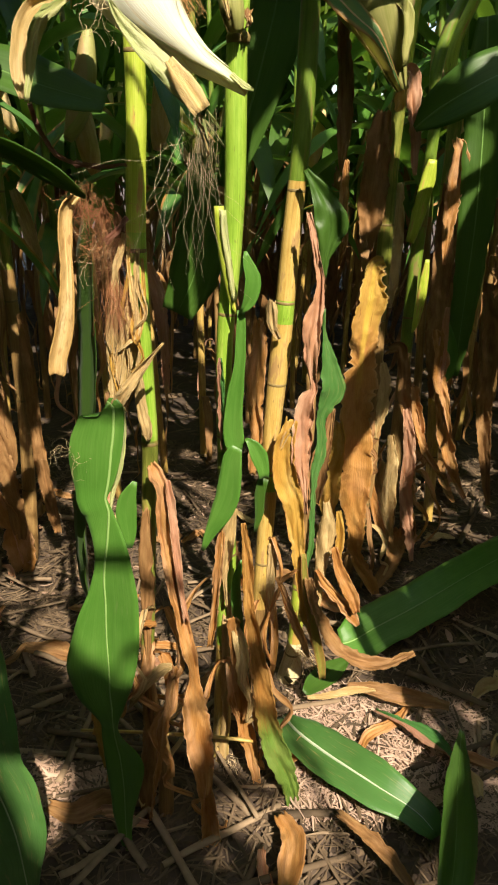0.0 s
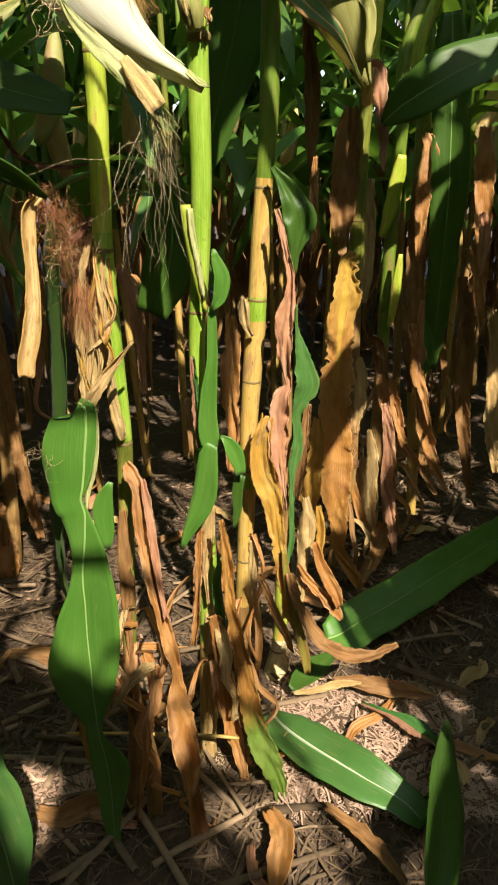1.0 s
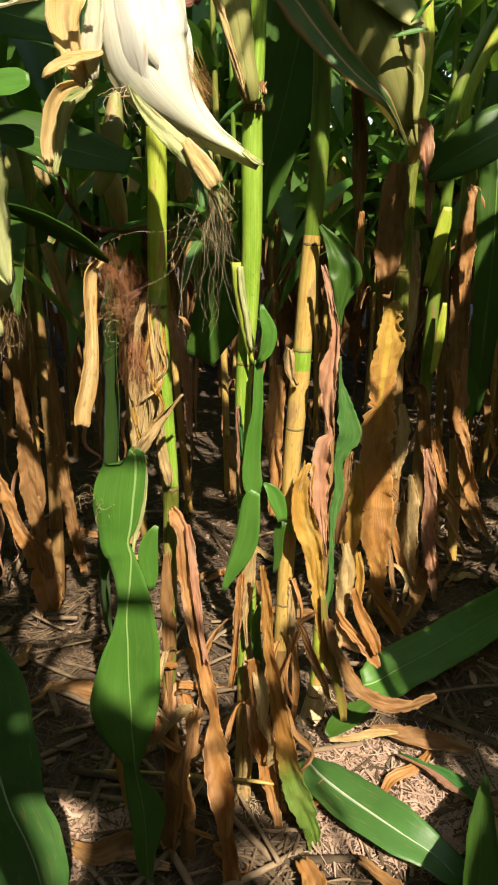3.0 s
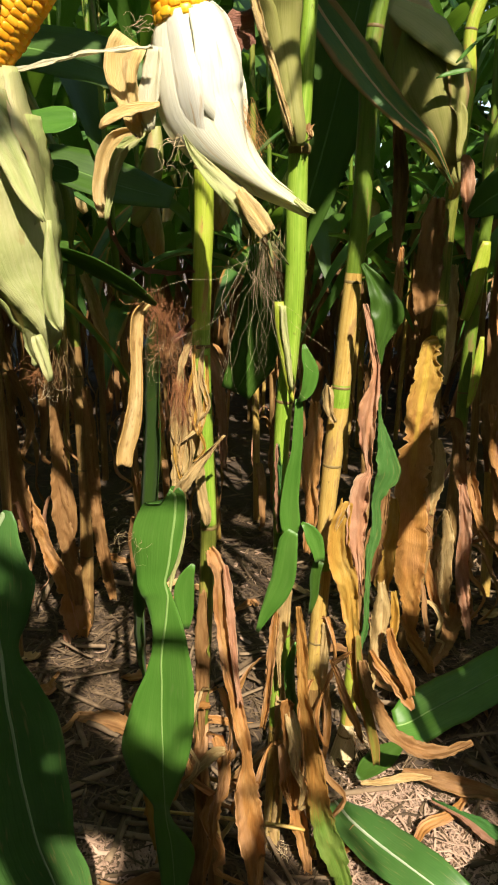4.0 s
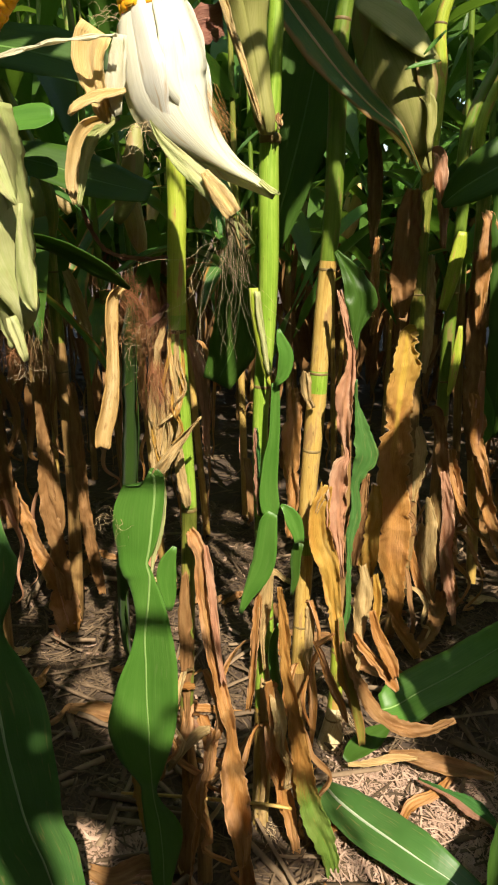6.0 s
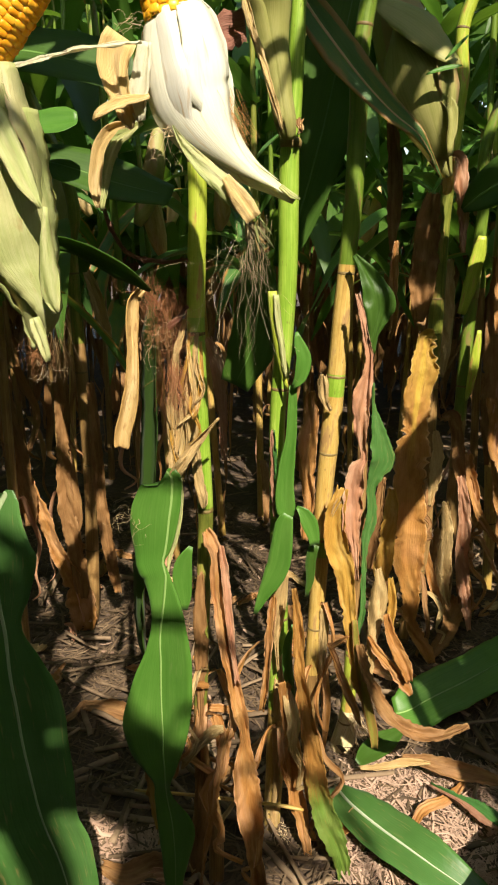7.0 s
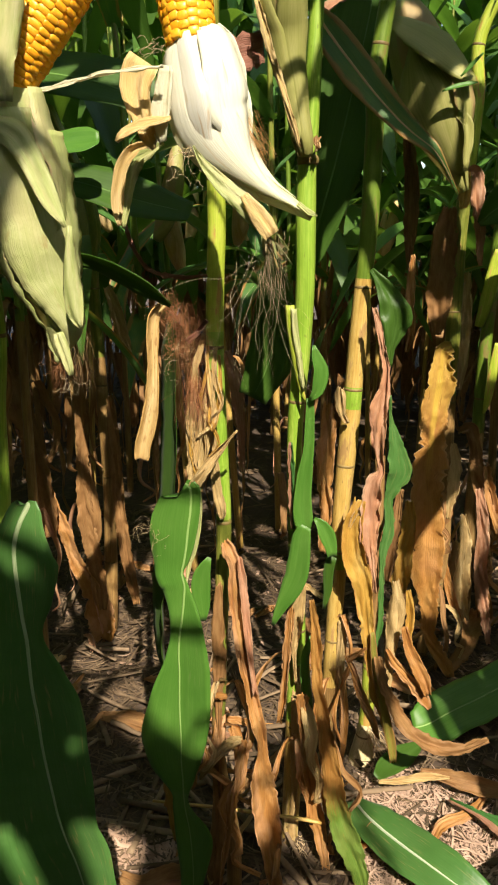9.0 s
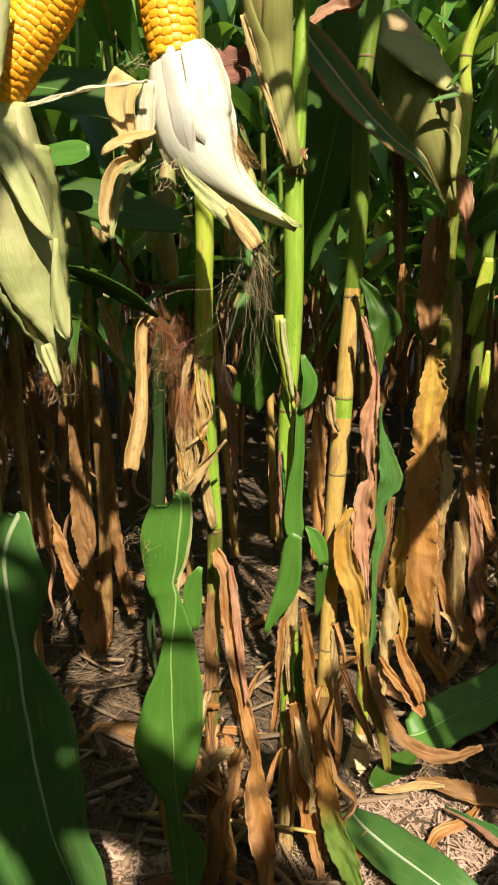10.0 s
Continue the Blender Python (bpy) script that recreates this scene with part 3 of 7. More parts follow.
# ---- the first plant of the row, with the peeled ear ----
pa = thing("corn_plant", (-0.055, 1.115, 0), "ripe corn plant with a peeled ear and withered lower leaves", "corn plant", "plants of the near row")
HERO.append(pa)
stalk(pa, [(-0.052, 1.12, -0.02, 0.024), (-0.052, 1.12, 0.1, 0.022)] + [(-0.068, 1.113, 0.241, 0.0189), (-0.064, 1.113, 0.372, 0.0189), (-0.056, 1.113, 0.54, 0.0192), (-0.053, 1.113, 0.611, 0.0201), (-0.056, 1.113, 0.718, 0.02), (-0.059, 1.113, 0.83, 0.0217), (-0.056, 1.113, 0.917, 0.0216), (-0.053, 1.113, 1.003, 0.0214)] + [(-0.055, 1.11, 1.3, 0.021), (-0.04, 1.12, 1.8, 0.016), (-0.03, 1.13, 2.2, 0.01)],
      [0.12, 0.3, 0.445, 0.605, 0.832, 1.02, 1.22, 1.45, 1.7], [CANE_BROWN, CANE_OLIVE, CANE_YELLOW, CANE_GREEN], [(0.3, 1), (0.605, 3), (0.832, 2), (1.02, 1), (1.22, 3)])
# split strip of sheath on the sunny side of the stalk
leaf(pa, [(-0.064, 1.094, 0.786, 0.0032), (-0.06, 1.094, 0.75, 0.0077), (-0.059, 1.094, 0.703, 0.0105), (-0.057, 1.094, 0.661, 0.0147), (-0.051, 1.094, 0.625, 0.0148), (-0.051, 1.094, 0.616, 0.0041)], STRAW, None, "leaf_sheath", "pale straw-coloured leaf sheath", face=(0.2, -1, 0), curl=-1.1, fold=0, wave=0.001, seed=5)
leaf(pa, [(-0.058, 1.098, 0.524, 0.0085), (-0.061, 1.098, 0.476, 0.0215), (-0.061, 1.098, 0.418, 0.0249), (-0.063, 1.098, 0.348, 0.0165), (-0.065, 1.098, 0.265, 0.0062)], DRY_DARK, None, "leaf_sheath", face=(0, -1, 0), curl=-1.2, fold=0, seed=6)
# the broad green leaf, bent down along the stalk
leaf(pa, [(-0.081, 1.04, 0.681, 0.0127, 0.23), (-0.075, 1.04, 0.675, 0.0401, 0.45), (-0.076, 1.04, 0.647, 0.053, 0.57), (-0.08, 1.04, 0.622, 0.0553, 0.59), (-0.083, 1.04, 0.599, 0.0502, 0.65), (-0.087, 1.04, 0.578, 0.0408, 0.77), (-0.09, 1.04, 0.565, 0.0328, 0.88), (-0.087, 1.04, 0.55, 0.0329, 0.71), (-0.089, 1.04, 0.524, 0.038, 0.09), (-0.092, 1.04, 0.501, 0.0437, -0.3), (-0.096, 1.04, 0.477, 0.0491, -0.51), (-0.098, 1.04, 0.452, 0.0582, -0.44), (-0.098, 1.04, 0.428, 0.0687, -0.27), (-0.099, 1.04, 0.403, 0.0779, -0.13), (-0.1, 1.04, 0.373, 0.0844, -0.02), (-0.1, 1.04, 0.343, 0.0881, 0.12), (-0.1, 1.04, 0.317, 0.0836, 0.2), (-0.101, 1.04, 0.29, 0.0693, 0.25), (-0.1, 1.04, 0.265, 0.048, 0.28), (-0.1, 1.04, 0.245, 0.028, 0.35), (-0.101, 1.045, 0.226, 0.0228, 0.33), (-0.101, 1.05, 0.199, 0.038, -0.12), (-0.097, 1.05, 0.172, 0.0554, -0.28), (-0.095, 1.05, 0.142, 0.0525, -0.22), (-0.094, 1.05, 0.102, 0.0397, -0.04), (-0.095, 1.05, 0.061, 0.0289, 0.17), (-0.095, 1.05, 0.02, 0.0194, 0.08), (-0.09, 1.05, -0.054, 0.0066, 0)], GREEN, RIB_PALE, label="broad glossy green leaf with a pale midrib", face=(0.15, -1, 0.25), face2=(-0.35, -1, 0.1), fold=0.2, wave=0.003, per=0.16, step=0.008, ragged=0.012, seed=11, nu=10, rib_w=0.0034)
leaf(pa, [(-0.101, 1.085, 0.869, 0.0221), (-0.101, 1.085, 0.83, 0.0471), (-0.103, 1.085, 0.776, 0.0583), (-0.105, 1.085, 0.705, 0.0632), (-0.112, 1.085, 0.631, 0.0575), (-0.121, 1.085, 0.561, 0.0539), (-0.129, 1.085, 0.512, 0.0537), (-0.131, 1.085, 0.463, 0.0559), (-0.132, 1.085, 0.42, 0.0476), (-0.131, 1.085, 0.385, 0.0286)], GREEN_DEEP, None, face=(-0.75, -0.5, -0.3), fold=0.3, wave=0.003, seed=12)
leaf(pa, [(-0.067, 1.045, 0.674, 0.0086), (-0.066, 1.045, 0.65, 0.008), (-0.069, 1.045, 0.621, 0.008), (-0.074, 1.045, 0.595, 0.0079), (-0.082, 1.045, 0.572, 0.0067), (-0.086, 1.045, 0.545, 0.0027)], HUSK_GREEN, None, "leaf_sheath", "pale yellow-green leaf sheath", face=(0.3, -1, 0), curl=-0.8, fold=0, seed=38)
leaf(pa, [(-0.07, 1.1, 0.56, 0.0059), (-0.079, 1.1, 0.541, 0.0204), (-0.083, 1.1, 0.517, 0.0251), (-0.081, 1.1, 0.488, 0.0193), (-0.081, 1.1, 0.467, 0.006)], GREEN, None, face=(0.3, -1, 0.3), seed=13)
leaf(pa, [(-0.135, 1.1, 0.283, 0.0078), (-0.135, 1.1, 0.206, 0.0239), (-0.136, 1.1, 0.145, 0.0292), (-0.133, 1.1, 0.094, 0.0082)], DRY_YELLOW, None, face=(-0.6, -1, 0), seed=14)
# withered leaf, folded over its own stalk
leaf(pa, [(-0.043, 1.07, 0.598, 0.0064), (-0.038, 1.07, 0.586, 0.0205), (-0.031, 1.07, 0.568, 0.017), (-0.029, 1.07, 0.537, 0.0225), (-0.027, 1.07, 0.498, 0.0227), (-0.023, 1.07, 0.466, 0.0228), (-0.02, 1.07, 0.433, 0.0222), (-0.013, 1.07, 0.396, 0.0208), (-0.007, 1.07, 0.359, 0.0231), (-0.001, 1.07, 0.329, 0.0212), (0.002, 1.07, 0.309, 0.015), (0.002, 1.07, 0.285, 0.0212), (0.002, 1.07, 0.248, 0.0366), (0.005, 1.07, 0.207, 0.0415), (0.01, 1.07, 0.16, 0.0358), (0.014, 1.07, 0.111, 0.0291), (0.021, 1.07, 0.041, 0.0289), (0.026, 1.07, -0.053, 0.0265), (0.027, 1.07, -0.131, 0.0118)], DRY, None, label="crumpled orange-brown withered leaf", face=(0.35, -1, 0.1), curl=0.95, wave=0.009, per=0.05, crumple=0.005, seed=15, nu=10, ragged=0.09)
leaf(pa, [(-0.023, 1.062, 0.583, 0.0068), (-0.02, 1.062, 0.549, 0.011), (-0.017, 1.062, 0.511, 0.0126), (-0.014, 1.062, 0.472, 0.012), (-0.01, 1.062, 0.431, 0.0085), (-0.005, 1.062, 0.39, 0.0079)], DRY_PINK, None, face=(0.5, -1, 0.1), curl=0.9, wave=0.004, per=0.03, seed=16)
leaf(pa, [(-0.023, 1.06, 0.32, 0.0029), (-0.035, 1.06, 0.315, 0.0159), (-0.055, 1.06, 0.293, 0.0146), (-0.074, 1.06, 0.263, 0.0104), (-0.083, 1.06, 0.247, 0.003)], STRAW, None, label="small curled straw-coloured leaf tip", face=(0, -0.7, 0.7), curl=0.6, wave=0.002, seed=17)
leaf(pa, [(-0.02, 1.06, 0.319, 0.0072), (-0.026, 1.06, 0.295, 0.0102), (-0.031, 1.06, 0.258, 0.0089), (-0.038, 1.06, 0.22, 0.018), (-0.043, 1.06, 0.171, 0.0107), (-0.054, 1.06, 0.11, 0.0093), (-0.061, 1.06, 0.047, 0.0079)], DRY, None, face=(0.6, -0.8, 0), curl=0.7, wave=0.003, seed=18)
leaf(pa, [(-0.07, 1.1, 0.263, 0.0155), (-0.069, 1.1, 0.195, 0.0269), (-0.07, 1.1, 0.124, 0.0291), (-0.076, 1.1, 0.038, 0.0249), (-0.082, 1.1, -0.064, 0.0154)], DRY_DARK, None, face=(0, -1, 0), curl=-1.3, wave=0.004, seed=19)
# blade stump with a broken end, hanging before the stalk
leaf(pa, [(-0.084, 1, 0.891, 0.007), (-0.095, 1, 0.877, 0.0134), (-0.098, 1, 0.854, 0.0147), (-0.099, 1, 0.824, 0.0131), (-0.102, 1, 0.794, 0.0168), (-0.108, 1, 0.762, 0.0205), (-0.115, 1, 0.737, 0.02), (-0.117, 1, 0.726, 0.0209), (-0.118, 1, 0.721, 0.0162)], STRAW_WORN, None, label="broken straw-coloured leaf hanging with a blunt torn end", face=(0.25, -1, 0.1), curl=1.0, fold=0.1, wave=0.0012, per=0.06, seed=20, nu=10, thick=0.0012, tear=0.04, crumple=0.0012, step=0.006)
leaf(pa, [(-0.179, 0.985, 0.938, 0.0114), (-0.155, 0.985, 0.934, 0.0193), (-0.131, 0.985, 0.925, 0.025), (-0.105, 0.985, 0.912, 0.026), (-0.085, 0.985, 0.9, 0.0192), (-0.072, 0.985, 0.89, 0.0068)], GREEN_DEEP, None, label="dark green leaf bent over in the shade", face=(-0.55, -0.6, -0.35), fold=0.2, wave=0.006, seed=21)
leaf(pa, [(-0.143, 1.06, 0.968, 0.0043), (-0.138, 1.06, 0.95, 0.005), (-0.127, 1.06, 0.93, 0.0056), (-0.109, 1.06, 0.917, 0.0056), (-0.08, 1.06, 0.913, 0.005), (-0.053, 1.06, 0.916, 0.0025)], RUST, None, label="thin curled red-brown withered leaf", face=(0, -0.5, 1), curl=0.8, seed=22)
# a small second ear, dried up
leaf(pa, [(-0.058, 1.06, 0.852, 0.0054), (-0.063, 1.06, 0.837, 0.0116), (-0.07, 1.06, 0.815, 0.0152), (-0.075, 1.06, 0.782, 0.0142), (-0.078, 1.06, 0.748, 0.0164), (-0.079, 1.06, 0.714, 0.0133), (-0.08, 1.06, 0.682, 0.0081), (-0.081, 1.06, 0.666, 0.0047)], STRAW, None, "husk_leaf", "dry straw-coloured husk of a stunted ear", face=(-0.4, -1, 0), curl=-0.9, wave=0.0015, seed=23)
leaf(pa, [(-0.056, 1.07, 0.81, 0.0052), (-0.057, 1.07, 0.78, 0.0118), (-0.06, 1.07, 0.746, 0.0145), (-0.065, 1.07, 0.712, 0.0119), (-0.071, 1.07, 0.687, 0.008)], HUSK_TAN, None, "husk_leaf", face=(0.1, -1, 0), curl=-0.7, wave=0.002, seed=24)
leaf(pa, [(-0.019, 1.045, 0.746, 0.001), (-0.03, 1.045, 0.733, 0.0045), (-0.043, 1.045, 0.717, 0.0091), (-0.056, 1.045, 0.699, 0.0124), (-0.067, 1.045, 0.683, 0.0145), (-0.076, 1.045, 0.666, 0.0099)], STRAW, None, "husk_leaf", face=(0.1, -1, 0.3), curl=0.9, wave=0.0015, seed=25)
leaf(pa, [(-0.052, 1.05, 0.868, 0.0019), (-0.063, 1.05, 0.854, 0.0062), (-0.075, 1.05, 0.843, 0.0082)], RUST, None, "husk_leaf", face=(0, -1, 0.6), curl=0.6, seed=26)
silk(pa, [(-0.076, 1.06, 0.838)][0], (-0.02, 0.0, -0.035), 120, 0.75, 0.6, SILK_RED, 31, 0.00022, 0.012, "matted red-brown silk")
silk(pa, [(-0.091, 1.05, 0.88)][0], (0.02, 0.0, -0.05), 100, 0.5, 0.5, SILK_RED, 32, 0.00026, 0.009)
silk(pa, [(-0.07, 1.05, 0.801)][0], (0.002, 0.0, -0.062), 80, 0.14, 0.2, SILK_RED, 33, 0.00028, 0.005)
silk(pa, [(-0.079, 1.05, 0.834)][0], (-0.02, 0.0, -0.05), 14, 0.7, 0.7, SILK_PALE, 34, 0.00028, 0.012)
silk(pa, (-0.121, 1.03, 0.63), (-0.03, 0.0, -0.045), 9, 0.5, 0.6, SILK_PALE, 35, 0.00035, 0.004)

srng = random.Random(3)
for i in range(12):
    x, z = -0.075 + 0.035 * i / 12, srng.uniform(0.74, 0.84)
    L = srng.uniform(0.06, 0.13)
    leaf(pa, [(x, 1.065, z, 0.001), (x + srng.gauss(0, 0.004), 1.06, z - L * 0.4, srng.uniform(0.003, 0.006)), (x + srng.gauss(-0.002, 0.006), 1.06, z - L * 0.8, srng.uniform(0.003, 0.007)), (x + srng.gauss(-0.004, 0.006), 1.055, z - L, 0.0008)], srng.choice([STRAW, HUSK_TAN, DRY_YELLOW, STRAW]), None, "husk_strip", face=(srng.uniform(-0.5, 0.5), -1, 0), curl=0.9, seed=700 + i, nu=4, step=0.01)
# the peeled ear: cob up, husk leaves hanging
EAR = [(-0.034, 0.95, 1.125, 0.0337), (-0.03, 0.95, 1.114, 0.0435), (-0.027, 0.95, 1.101, 0.049), (-0.024, 0.95, 1.086, 0.0538), (-0.022, 0.95, 1.07, 0.0561), (-0.019, 0.95, 1.054, 0.0554), (-0.011, 0.95, 1.037, 0.0517), (0.001, 0.95, 1.02, 0.044), (0.017, 0.95, 1.004, 0.0311), (0.036, 0.95, 0.99, 0.019), (0.054, 0.95, 0.98, 0.0125), (0.071, 0.95, 0.969, 0.005)]
bundle = part("husk", tube(EAR, 40, 0.006, 0.85, 0.008, lumps=0.07, seed=3), HUSK_EAR, pa, "pale cream husk peeled down from the cob, green-tinged at its tip")
leaf(bundle, [(-0.028, 0.925, 1.029, 0.0014), (-0.02, 0.925, 1.015, 0.0078), (-0.006, 0.925, 1, 0.0136), (0.009, 0.925, 0.986, 0.0166), (0.025, 0.925, 0.97, 0.0166), (0.041, 0.925, 0.956, 0.0127)], HUSK_GREEN, None, "husk_leaf", face=(-0.2, -1, 0.3), curl=-0.5, wave=0.0015, per=0.03, seed=51, nu=8)
leaf(bundle, [(0.017, 0.918, 0.988, 0.0077), (0.025, 0.918, 0.977, 0.0135), (0.034, 0.918, 0.965, 0.0164), (0.041, 0.918, 0.955, 0.0145)], HUSK_TAN, None, "husk_leaf", face=(0.1, -1, 0.3), curl=-0.4, wave=0.0015, per=0.02, seed=52)
leaf(bundle, [(0.06, 0.945, 0.982, 0.0059), (0.07, 0.945, 0.974, 0.006), (0.077, 0.945, 0.971, 0.0015)], HUSK_GREEN, None, "husk_leaf", face=(0.2, -1, 0.4), seed=54)
frng = random.Random(12)
for x, y, z, n in ((*EAR[7][:3], 4), (*EAR[5][:3], 3), (*[(0.037, 0.948, 0.955)][0], 7)):
    for i in range(n):
        dx, dz = frng.uniform(0.004, 0.018), frng.uniform(-0.022, -0.008)
        p = (x + frng.gauss(0, 0.006), y - 0.012 + frng.gauss(0, 0.004), z + frng.gauss(0, 0.006))
        leaf(bundle, [(*p, 0.001), (p[0] + dx * 0.5, p[1], p[2] + dz * 0.5, frng.uniform(0.0012, 0.0026)), (p[0] + dx, p[1] + frng.gauss(0, 0.003), p[2] + dz, 0.0006)], frng.choice([HUSK_TAN, HUSK_GREEN, HUSK_GREEN]), None, "husk_fibre", curl=0.6, seed=500 + i, nu=4, step=0.006)
husk_leaves(bundle, EAR, 4, HUSK_EAR, 57, 1.5, (0.8, 0.98), None, 0.0003)
# crinkled dry husk leaves at its side
leaf(pa, [(-0.064, 0.922, 1.094, 0.0311), (-0.071, 0.922, 1.082, 0.0351), (-0.072, 0.922, 1.069, 0.0296), (-0.07, 0.922, 1.054, 0.0231), (-0.066, 0.922, 1.039, 0.0174), (-0.062, 0.922, 1.027, 0.0049)], HUSK_TAN, None, "husk_leaf", "crinkled dry tan husk leaf", face=(-0.3, -1, 0.1), curl=0.35, wave=0.003, per=0.02, seed=55, nu=12)
leaf(pa, [(-0.046, 0.918, 1.09, 0.0103), (-0.049, 0.918, 1.076, 0.016), (-0.052, 0.918, 1.059, 0.018), (-0.054, 0.918, 1.044, 0.0172), (-0.053, 0.918, 1.032, 0.0086)], HUSK, None, "husk_leaf", face=(-0.2, -1, 0.2), curl=0.5, wave=0.002, per=0.03, seed=56, nu=10)
leaf(pa, [(-0.092, 0.912, 1.033, 0.0038), (-0.084, 0.912, 1.038, 0.0115), (-0.07, 0.912, 1.043, 0.0143), (-0.055, 0.912, 1.046, 0.0104), (-0.043, 0.912, 1.048, 0.0038)], HUSK_TAN, None, "husk_leaf", face=(0, -0.8, 0.6), curl=0.9, wave=0.0015, seed=57, nu=8)
leaf(pa, [(-0.168, 0.9, 1.072, 0.0014), (-0.145, 0.9, 1.074, 0.0033), (-0.122, 0.9, 1.078, 0.0042), (-0.099, 0.9, 1.082, 0.0037), (-0.08, 0.9, 1.084, 0.0041), (-0.061, 0.9, 1.085, 0.0055), (-0.044, 0.9, 1.085, 0.0027)], HUSK, None, "husk_leaf", "thin pale strip of husk stretched sideways", face=(0, -0.9, 0.5), curl=0.7, wave=0.001, seed=58)
leaf(pa, [(-0.088, 1, 1.041, 0.0077), (-0.107, 1, 1.036, 0.0143), (-0.119, 1, 1.023, 0.0167), (-0.125, 1, 1.002, 0.0157), (-0.128, 1, 0.983, 0.0113), (-0.126, 1, 0.967, 0.0057)], HUSK_TAN, None, "husk_leaf", face=(0.3, -1, 0), curl=0.4, seed=59)
leaf(pa, [(-0.074, 0.99, 1.041, 0.0054), (-0.089, 0.99, 1.032, 0.0097), (-0.102, 0.99, 1.023, 0.012), (-0.109, 0.99, 1.006, 0.0099), (-0.114, 0.99, 0.985, 0.0078), (-0.119, 0.99, 0.964, 0.0034)], HUSK_GREEN, None, "husk_leaf", face=(0.2, -0.9, 0.5), curl=0.6, seed=60)
cob(pa, [(-0.032, 0.945, 1.11)][0], tuple(Vector([(-0.032, 0.945, 1.11)][0]) + Vector((-0.018, 0.008, 0.124))), 0.049, 16, 18, 61)
silk(pa, [(0.036, 0.95, 0.95)][0], (0.0, 0.0, -0.05), 26, 0.04, 0.06, SILK_PALE, 62, 0.00022, 0.006, "pale brown dry silk hanging from the husk tip")
silk(pa, (0.026, 0.95, 0.945), (-0.008, 0.0, -0.14), 15, 0.06, 0.24, SILK_PALE, 63, 0.0002, 0.007)
silk(pa, (0.010, 0.945, 1.054), (0.021, 0.004, -0.039), 40, 0.10, 0.10, SILK_ORANGE, 64, 0.00024, 0.006)
silk(pa, [(-0.038, 0.93, 1.023)][0], (0.004, 0.0, -0.03), 12, 0.5, 0.6, SILK_PALE, 65, 0.0004, 0.007)
silk(pa, [(-0.058, 0.93, 1.107)][0], (-0.03, 0.0, -0.01), 6, 0.8, 0.6, SILK_PALE, 66, 0.0003, 0.004)

# ---- the second plant: bright green cane ----
pb = thing("corn_plant", (0.034, 1.23, 0), "corn plant with a bright green stalk and dry foot sheaths", "corn plant", "plants of the near row")
HERO.append(pb)
stalk(pb, [(0.034, 1.23, -0.02, 0.026)] + [(0.02, 1.23, -0.011, 0.0266), (0.023, 1.23, 0.104, 0.0286), (0.025, 1.23, 0.213, 0.026), (0.027, 1.23, 0.317, 0.0253), (0.03, 1.23, 0.386, 0.024), (0.026, 1.23, 0.489, 0.0217), (0.024, 1.23, 0.552, 0.0197), (0.023, 1.23, 0.638, 0.0209), (0.025, 1.23, 0.721, 0.0219), (0.032, 1.23, 0.807, 0.0237), (0.036, 1.23, 0.897, 0.0252), (0.036, 1.23, 0.982, 0.026), (0.037, 1.23, 1.042, 0.0234), (0.041, 1.23, 1.088, 0.0203), (0.044, 1.23, 1.157, 0.0191), (0.047, 1.23, 1.229, 0.0173)] + [(0.06, 1.23, 1.55, 0.018), (0.07, 1.22, 2.2, 0.01)],
      [0.03, 0.22, 0.39, 0.575, 0.742, 1.24, 1.5], [CANE_TAN, CANE_GREEN, CANE_YELLOW, CANE_DARK], [(0.03, 0), (0.22, 1), (0.39, 3), (0.55, 1), (1.24, 2)])
leaf(pb, [(0.019, 1.2, 0.872, 0.0137), (0.02, 1.2, 0.851, 0.0159), (0.024, 1.2, 0.822, 0.0167), (0.029, 1.2, 0.793, 0.0152), (0.035, 1.2, 0.763, 0.0094), (0.041, 1.2, 0.746, 0.0057)], CANE_YELLOW, None, "leaf_sheath", face=(-0.2, -1, 0), curl=-0.8, fold=0, seed=72)
leaf(pb, [(0.025, 1.195, 0.868, 0.0086), (0.028, 1.195, 0.838, 0.0086), (0.034, 1.195, 0.801, 0.0073), (0.039, 1.195, 0.764, 0.0044)], HUSK_GREEN, None, "leaf_sheath", face=(0.1, -1, 0), curl=-0.6, fold=0, seed=73)
leaf(pb, [(0.053, 1.18, 0.824, 0.0041), (0.056, 1.18, 0.81, 0.0138), (0.061, 1.18, 0.795, 0.0198), (0.061, 1.18, 0.781, 0.0208), (0.058, 1.18, 0.766, 0.0165), (0.049, 1.18, 0.753, 0.0048)], GREEN, None, label="small rounded green leaf tongue", face=(0.4, -1, 0.2), curl=0.5, seed=74)
leaf(pb, [(0.048, 1.19, 0.754, 0.0096), (0.048, 1.19, 0.728, 0.0134), (0.047, 1.19, 0.689, 0.015), (0.042, 1.19, 0.649, 0.0204), (0.039, 1.19, 0.608, 0.0254), (0.041, 1.19, 0.579, 0.0253), (0.046, 1.19, 0.567, 0.0114)], GREEN, None, face=(0.3, -1, 0), curl=0.6, seed=75)
leaf(pb, [(0.047, 1.17, 0.582, 0.0147), (0.042, 1.17, 0.567, 0.0254), (0.039, 1.17, 0.538, 0.0298), (0.036, 1.17, 0.512, 0.0337), (0.027, 1.17, 0.486, 0.0298), (0.013, 1.17, 0.458, 0.0169), (0.001, 1.17, 0.427, 0.0051)], GREEN, None, label="smooth green leaf folded downwards", face=(-0.2, -1, 0.25), fold=0.1, seed=76)
